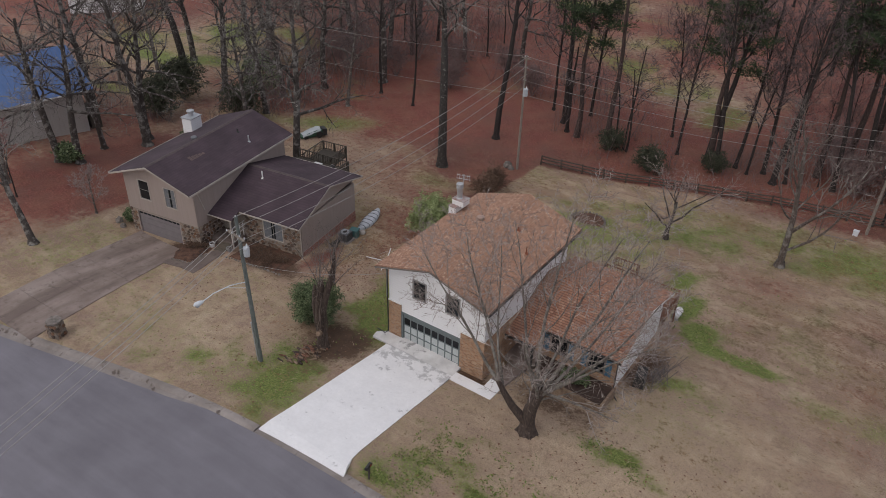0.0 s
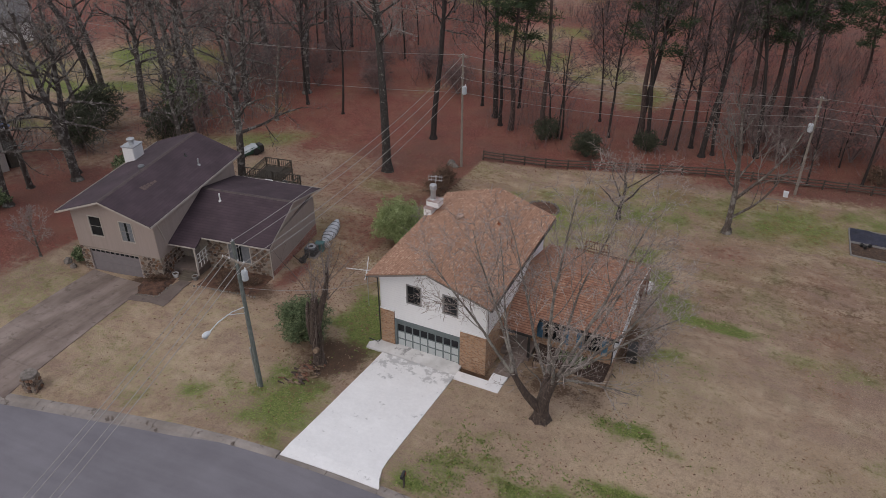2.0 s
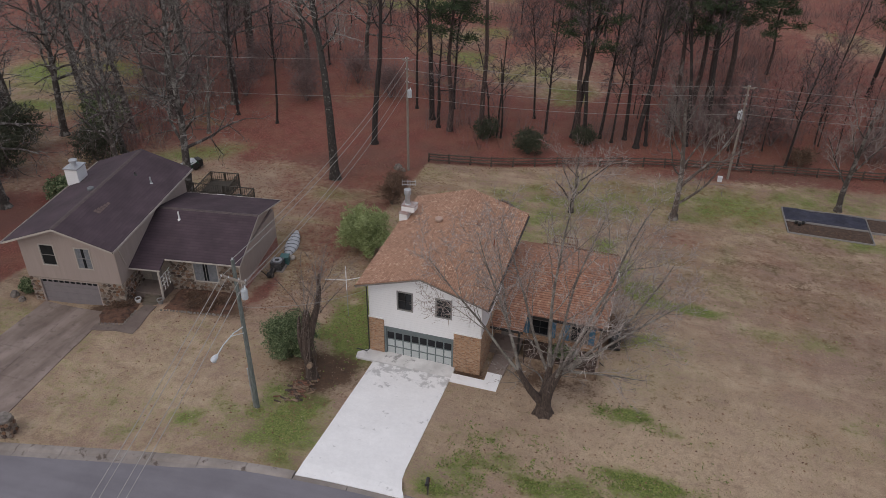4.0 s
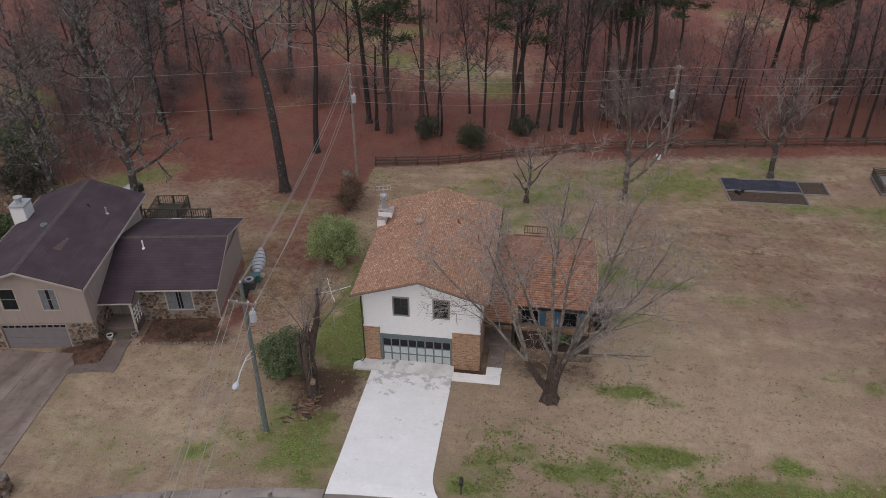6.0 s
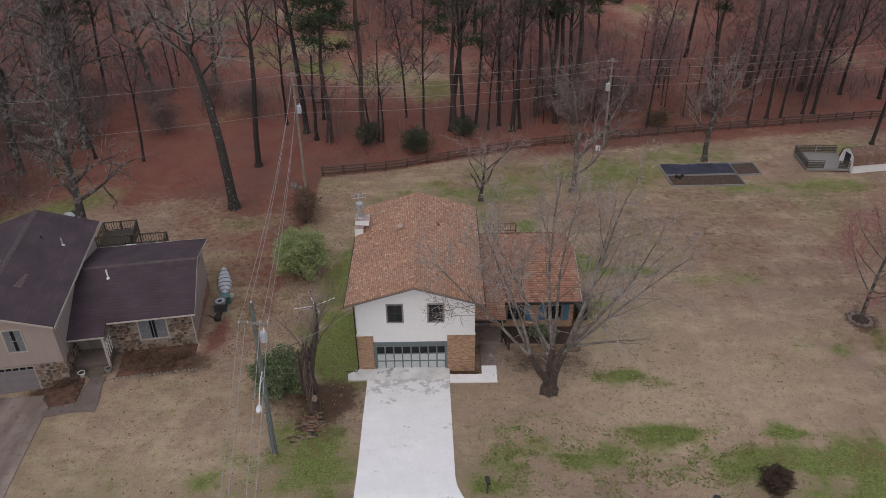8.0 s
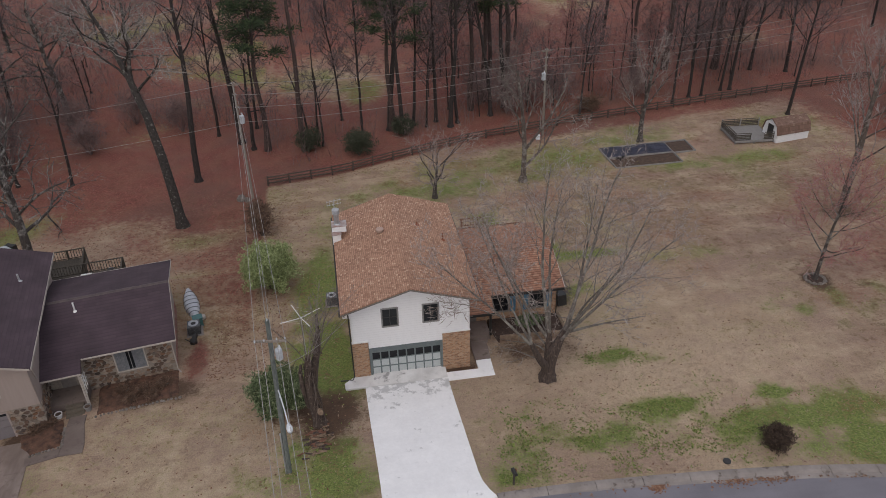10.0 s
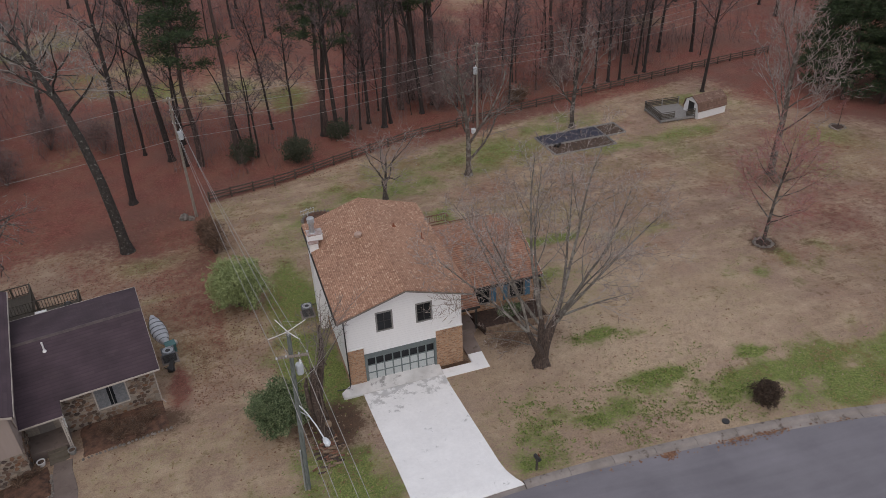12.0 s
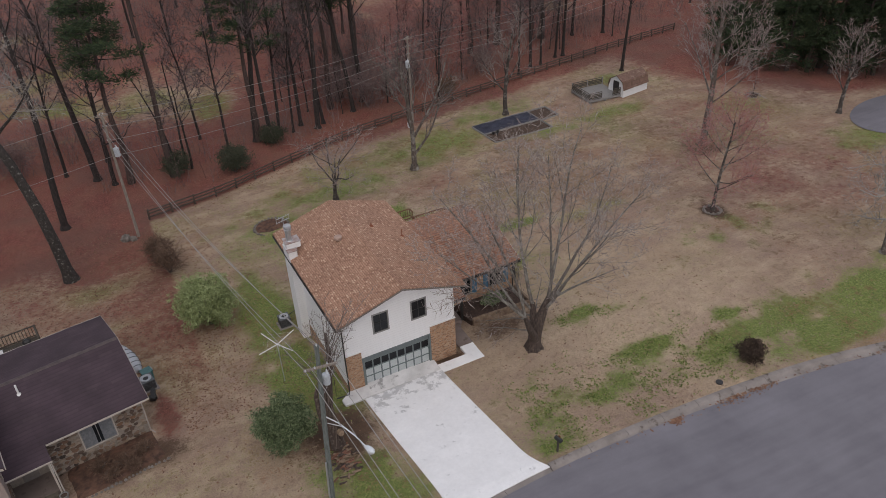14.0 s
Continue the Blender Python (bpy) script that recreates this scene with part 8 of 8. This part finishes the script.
# boulders at the neighbour's drive
def boulder(x, y, r, seed, label):
    rng = random.Random(seed)
    bm = bmesh.new()
    bmesh.ops.create_icosphere(bm, subdivisions=3, radius=r)
    for v in bm.verts:
        k = 1 + 0.28 * noise.noise(v.co * (1.6 / r) + Vector((seed, 0, 0))) + 0.1 * noise.noise(v.co * (5 / r))
        v.co *= k
        v.co.z = max(v.co.z * 0.95, -0.3 * r)
    me = bpy.data.meshes.new("boulder")
    bm.to_mesh(me)
    bm.free()
    me.materials.append(M_ROCK)
    ob = new("boulder", me)
    ob.matrix_world = pose(*at_ground(x, y, 0.3 * r))
    tagged(ob, label, "rock")


boulder(-11.7, 34.9, 0.5, 8, "dark boulder at the foot of the back utility pole")
boulder(-11.0, 34.5, 0.36, 9, "dark boulder at the foot of the back utility pole")
def build_pillar():
    t = thing("stone_pillar", "squat brown fieldstone pillar with a flat cap beside the driveway", "pillar", at_ground(-19.9, -15.3), 20)
    rng = random.Random(12)
    part("core", Shape().box(-0.38, 0.38, -0.38, 0.38, -0.2, 1.25), M_MORTAR, t)
    for face in range(4):
        for row in range(4):
            for c in range(3):
                x, z = -0.3 + 0.3 * c + rng.uniform(-0.04, 0.04), 0.12 + 0.32 * row + rng.uniform(-0.03, 0.03)
                n = 6
                poly = [(x + 0.17 * rng.uniform(0.8, 1.1) * math.cos(2 * math.pi * i / n), z + 0.155 * rng.uniform(0.8, 1.1) * math.sin(2 * math.pi * i / n)) for i in range(n)]
                s = Shape()
                s.add([(a, -0.38, b) for a, b in poly] + [(x + (a - x) * 0.8, -0.47, z + (b - z) * 0.8) for a, b in poly], [tuple(range(n, 2 * n))] + [(i, (i + 1) % n, n + (i + 1) % n, n + i) for i in range(n)])
                o = part("stone", s, M_STONE, t)
                o.matrix_local = pose(0, 0, 0, 0, 0, 90 * face)
    cap = Shape()
    cap.prism([(0.56 * (1 + 0.12 * math.sin(5 * a)) * math.cos(a), 0.56 * (1 + 0.12 * math.cos(3 * a)) * math.sin(a), 1.25) for a in np.linspace(0, 2 * math.pi, 11)[:-1]], (0, 0, 0.16))
    part("cap", cap, M_ROCK, t)


build_pillar()
boulder(-31.9, -1.9, 0.35, 5, "small boulder by the garage shrub")
boulder(-30.9, -2.2, 0.28, 6, "small boulder by the garage shrub")

# a drain cover in the lawn
solid("drain_cover", Shape().lathe((0, 0, 0), [(0.25, -0.05), (0.25, 0.05), (0.2, 0.06), (0.05, 0.065)], 18), M_BLACK, "round dark drain cover in the lawn", "drain cover", at=at_ground(21.0, -12.1, 0.02))

# white gas tank at the wing's far corner
t = thing("gas_tank", "white horizontal gas tank behind the wing", "gas tank", at_ground(15.1, 17.4))
part("tank", Shape().tube([(0, -0.6, 0.5), (0, -0.48, 0.5), (0, 0.48, 0.5), (0, 0.6, 0.5)], [0.14, 0.3, 0.3, 0.14], 14), M_TRIM_WHITE, t)
for y in (-0.45, 0.45):
    part("leg", Shape().box(-0.25, 0.25, y - 0.05, y + 0.05, -0.1, 0.25), M_METAL, t)

# covered things against the wing's side
t = thing("covered_grill", "black covered grill beside the wing", "grill", at_ground(16.0, 7.2), 10)
part("cover", Shape().prism([(-0.4, -0.7, 0), (0.4, -0.7, 0), (0.35, -0.6, 1.05), (-0.35, -0.6, 1.05)], (0, 1.3, 0)), M_BLACK, t)
solid("brush_pile", (lambda s, r: ([s.tube([Vector((r.gauss(0, 0.4), r.gauss(0, 1.0), 0.08)), Vector((r.gauss(0.2, 0.6), r.gauss(0, 1.4), r.uniform(0.1, 0.5)))], [0.03, 0.01], 4) for _ in range(70)], s)[1])(Shape(), random.Random(6)), M_TWIG, "tangle of cut branches beside the wing", "brush pile", at=at_ground(16.6, 9.2))


# the neighbour's tractor behind the house
def build_tractor():
    """A long mower under a loose sheet; its nose runs out low along -y."""
    t = thing("lawn_tractor", "dark green lawn tractor under a loose white sheet", "tractor", at_ground(-33.7, 25.6), -25)
    s = Shape()
    side = [(-1.5, 0.25), (-1.45, 0.5), (-0.5, 0.78), (0.7, 1.0), (1.25, 0.85), (1.3, 0.2)]
    s.prism([(-0.5, y, z) for y, z in side], (1.0, 0, 0))
    part("body", s, M_TRACTOR, t)
    s = Shape()
    n = 9
    rng = random.Random(41)
    for i in range(n):
        y = -1.3 + 2.3 * i / (n - 1)
        z = 0.62 + 0.46 * min(1, (y + 1.3) / 2.0)
        for x, dz in ((-0.62, -0.38), (-0.5, -0.02), (0.0, 0.08), (0.45, 0.0), (0.58, -0.22)):
            s.v.append((x + rng.uniform(-0.05, 0.05), y + rng.uniform(-0.04, 0.04), z + dz + rng.uniform(-0.06, 0.06)))
    for i in range(n - 1):
        for k in range(4):
            a = 5 * i + k
            s.f.append((a, a + 1, a + 6, a + 5))
    part("sheet", s, M_SHEET, t, "rumpled white plastic sheet", smooth=True)
    part("bagger", Shape().prism([(-0.55, 1.3, 0.15), (0.55, 1.3, 0.15), (0.5, 1.3, 0.95), (-0.5, 1.3, 0.95)], (0, 0.5, 0)), M_BLACK, t, "black grass bagger")
    for x in (-0.56, 0.56):
        part("wheel", Shape().tube([(x - 0.1, 0.8, 0.4), (x + 0.1, 0.8, 0.4)], 0.4, 14), M_BLACK, t)
        part("wheel", Shape().tube([(x - 0.08, -0.9, 0.26), (x + 0.08, -0.9, 0.26)], 0.26, 12), M_BLACK, t)


build_tractor()

# things left on the neighbour's deck
t = thing("cool_box", "white plastic cool box on the grey-brown deck", "cool box", (-22.6, 15.1, 1.2), 8)
part("tub", Shape().prism([(-0.36, -0.2, 0), (0.36, -0.2, 0), (0.4, -0.23, 0.42), (-0.4, -0.23, 0.42)], (0, 0.44, 0)), M_TRIM_WHITE, t)
part("lid", Shape().box(-0.42, 0.42, -0.26, 0.26, 0.42, 0.52), M_TRIM_WHITE, t)
t = thing("patio_grill", "dark kettle grill on the grey-brown deck", "grill", (-20.5, 15.0, 1.2), 20)
part("bowl", Shape().lathe((0, 0, 0.55), [(0.08, 0), (0.26, 0.1), (0.31, 0.25), (0.27, 0.4), (0.1, 0.5), (0.02, 0.52)], 14), M_BLACK, t, smooth=True)
part("lid_handle", Shape().tube([(-0.07, 0, 1.06), (-0.05, 0, 1.12), (0.05, 0, 1.12), (0.07, 0, 1.06)], 0.015, 6), M_METAL, t, "bright metal handle")
for a in (0.3, 2.4, 4.5):
    part("leg", Shape().tube([(0.14 * math.cos(a), 0.14 * math.sin(a), 0.6), (0.3 * math.cos(a), 0.3 * math.sin(a), 0.0)], 0.015, 6), M_METAL, t)


# ---- loose ground cover ----
def scatter():
    rng = random.Random(9)
    s = Shape()
    made = 0
    while made < 10000:
        cx, cy, rx, ry, k = GREEN[rng.randrange(len(GREEN))]
        x, y = rng.gauss(cx, rx * 0.75), rng.gauss(cy, ry * 0.75)
        made += 1
        if rng.random() > k or y > fence_y(x) - 0.5 or y < kerb_y(x) + 0.4 or (-0.9 < x < 6.5 and y < 0.2) or (-2 < x < 15 and 0 < y < 13) or (5 < x < 9 and -1.7 < y < 3) or noise.noise((x * 0.55, y * 0.9, 4)) < 0.0:
            continue
        tuft(s, rng, Vector((x, y, height(x, y) + 0.02)), rng.uniform(0.08, 0.18), 4, 0.8, 0.26)
    for k in range(6000):
        x, y = rng.uniform(7, 25), rng.gauss(-9.6, 2.3)
        if y < kerb_y(x) + 0.5 or noise.noise((x * 0.5, y * 0.8, 7)) + 0.6 * noise.noise((x * 1.6, y * 1.6, 2)) < 0.0:
            continue
        tuft(s, rng, Vector((x, y, height(x, y) + 0.01)), rng.uniform(0.08, 0.17), 4, 0.8, 0.26)
    ob = new("lawn_weeds", s.mesh("lawn_weeds", M_WEED))
    tagged(ob, "scattered green weed tufts in the straw-coloured lawn", "weeds", "", "stuff")
    s = Shape()
    for k in range(11000):
        x, y = rng.uniform(-33, 42), rng.uniform(-14, 30)
        if rng.random() < 0.25:
            x, y = rng.uniform(6, 34), rng.uniform(-13, 4)
        if y > fence_y(x) - 0.5 or y < kerb_y(x) + 0.4 or (-2.2 < x < 6.8 and y < 0.2) or (-2.2 < x < 15.6 and 0 < y < 17) or (5 < x < 9 and -1.7 < y < 3) or (-33 < x < -12.5 and y > -3.5) or (x < -20 and y < -1):
            continue
        tuft(s, rng, Vector((x, y, height(x, y) + 0.01)), rng.uniform(0.08, 0.2), 3, 0.7, 0.2)
    ob = new("dry_grass", s.mesh("dry_grass", M_STRAW))
    tagged(ob, "tufts of dry tan grass over the lawns", "grass", "", "stuff")
    # thin bare undergrowth between the trunks
    s = Shape()
    for k in range(5200):
        x, y = rng.uniform(-85, 110), rng.uniform(42, 125)
        if rng.random() < 0.14:
            x, y = rng.uniform(-75, -40), rng.uniform(16, 60)
        if (x > -12 and y < fence_y(x) + 2.5 + 10 * rng.random() * (0.5 if x > 16 else 1.3)) or (-40 < x < -12 and y < 56) or noise.noise((x * 0.06, y * 0.06, 1.0)) < -0.12 or field(x, y) > 0.55:
            continue
        z = height(x, y)
        for j in range(7):
            h = rng.uniform(1.2, 6.2)
            c = Vector((x + rng.gauss(0, 0.5), y + rng.gauss(0, 0.5), z - 0.1))
            d = Vector((rng.gauss(0, 0.3), rng.gauss(0, 0.3), 1)) * h
            e = Vector((rng.gauss(0, 1), rng.gauss(0, 1), 0)).normalized() * 0.028
            n = len(s.v)
            s.v += [tuple(c - e), tuple(c + e), tuple(c + d)]
            s.f.append((n, n + 1, n + 2))
            for q in (0.5, 0.7, 0.85):
                b = c + d * q
                o = Vector((rng.gauss(0, 1), rng.gauss(0, 1), 0.6)).normalized() * h * 0.28
                n = len(s.v)
                s.v += [tuple(b - e * 0.7), tuple(b + e * 0.7), tuple(b + o)]
                s.f.append((n, n + 1, n + 2))
    ob = new("undergrowth", s.mesh("undergrowth", M_TWIG_UNDER))
    tagged(ob, "thin bare purple-brown undergrowth between the trunks", "undergrowth", "", "stuff")
    s = Shape()
    for k in range(22000):
        r = rng.random()
        if r < 0.6:
            x = rng.uniform(-40, 60)
            y = (fence_y(x) if x > -9 else 22) + abs(rng.gauss(0, 11)) - 1.5
        elif r < 0.955:
            x, y = rng.gauss(-12, 4.2), rng.uniform(2, 37)
        else:
            x, y = rng.uniform(-34, 30), rng.uniform(-13, 2)
            if -1.2 < x < 8.9 and y > -14 or x < -21 or y < kerb_y(x) + 0.4:
                continue
        if -2.2 < x < 15.6 and 0 < y < 14 or (-32 < x < -12 and 0 < y < 15):
            continue
        z = height(x, y) + 0.03
        if k % 40 == 0:
            x = rng.choice((rng.gauss(15.8, 0.22), rng.gauss(20.6, 0.7), rng.gauss(23, 1.0), rng.gauss(15.8, 0.22), rng.uniform(7, 40)))
            y = kerb_y(x) - 0.42 - abs(rng.gauss(0, 0.22))
            z = height(x, kerb_y(x)) - 0.09
        a, t = rng.uniform(0, 6.28), rng.uniform(0.05, 0.11)
        d, e = Vector((math.cos(a), math.sin(a), rng.uniform(-0.3, 0.3))) * t, Vector((-math.sin(a), math.cos(a), rng.uniform(-0.3, 0.3))) * t * 0.6
        c = Vector((x, y, z))
        n = len(s.v)
        s.v += [tuple(c - d), tuple(c + e), tuple(c + d), tuple(c - e)]
        s.f.append((n, n + 1, n + 2, n + 3))
    ob = new("fallen_leaves", s.mesh("fallen_leaves", M_LEAF_DRY))
    tagged(ob, "dry red-brown fallen leaves over lawn and woods", "leaves", "", "stuff")


scatter()
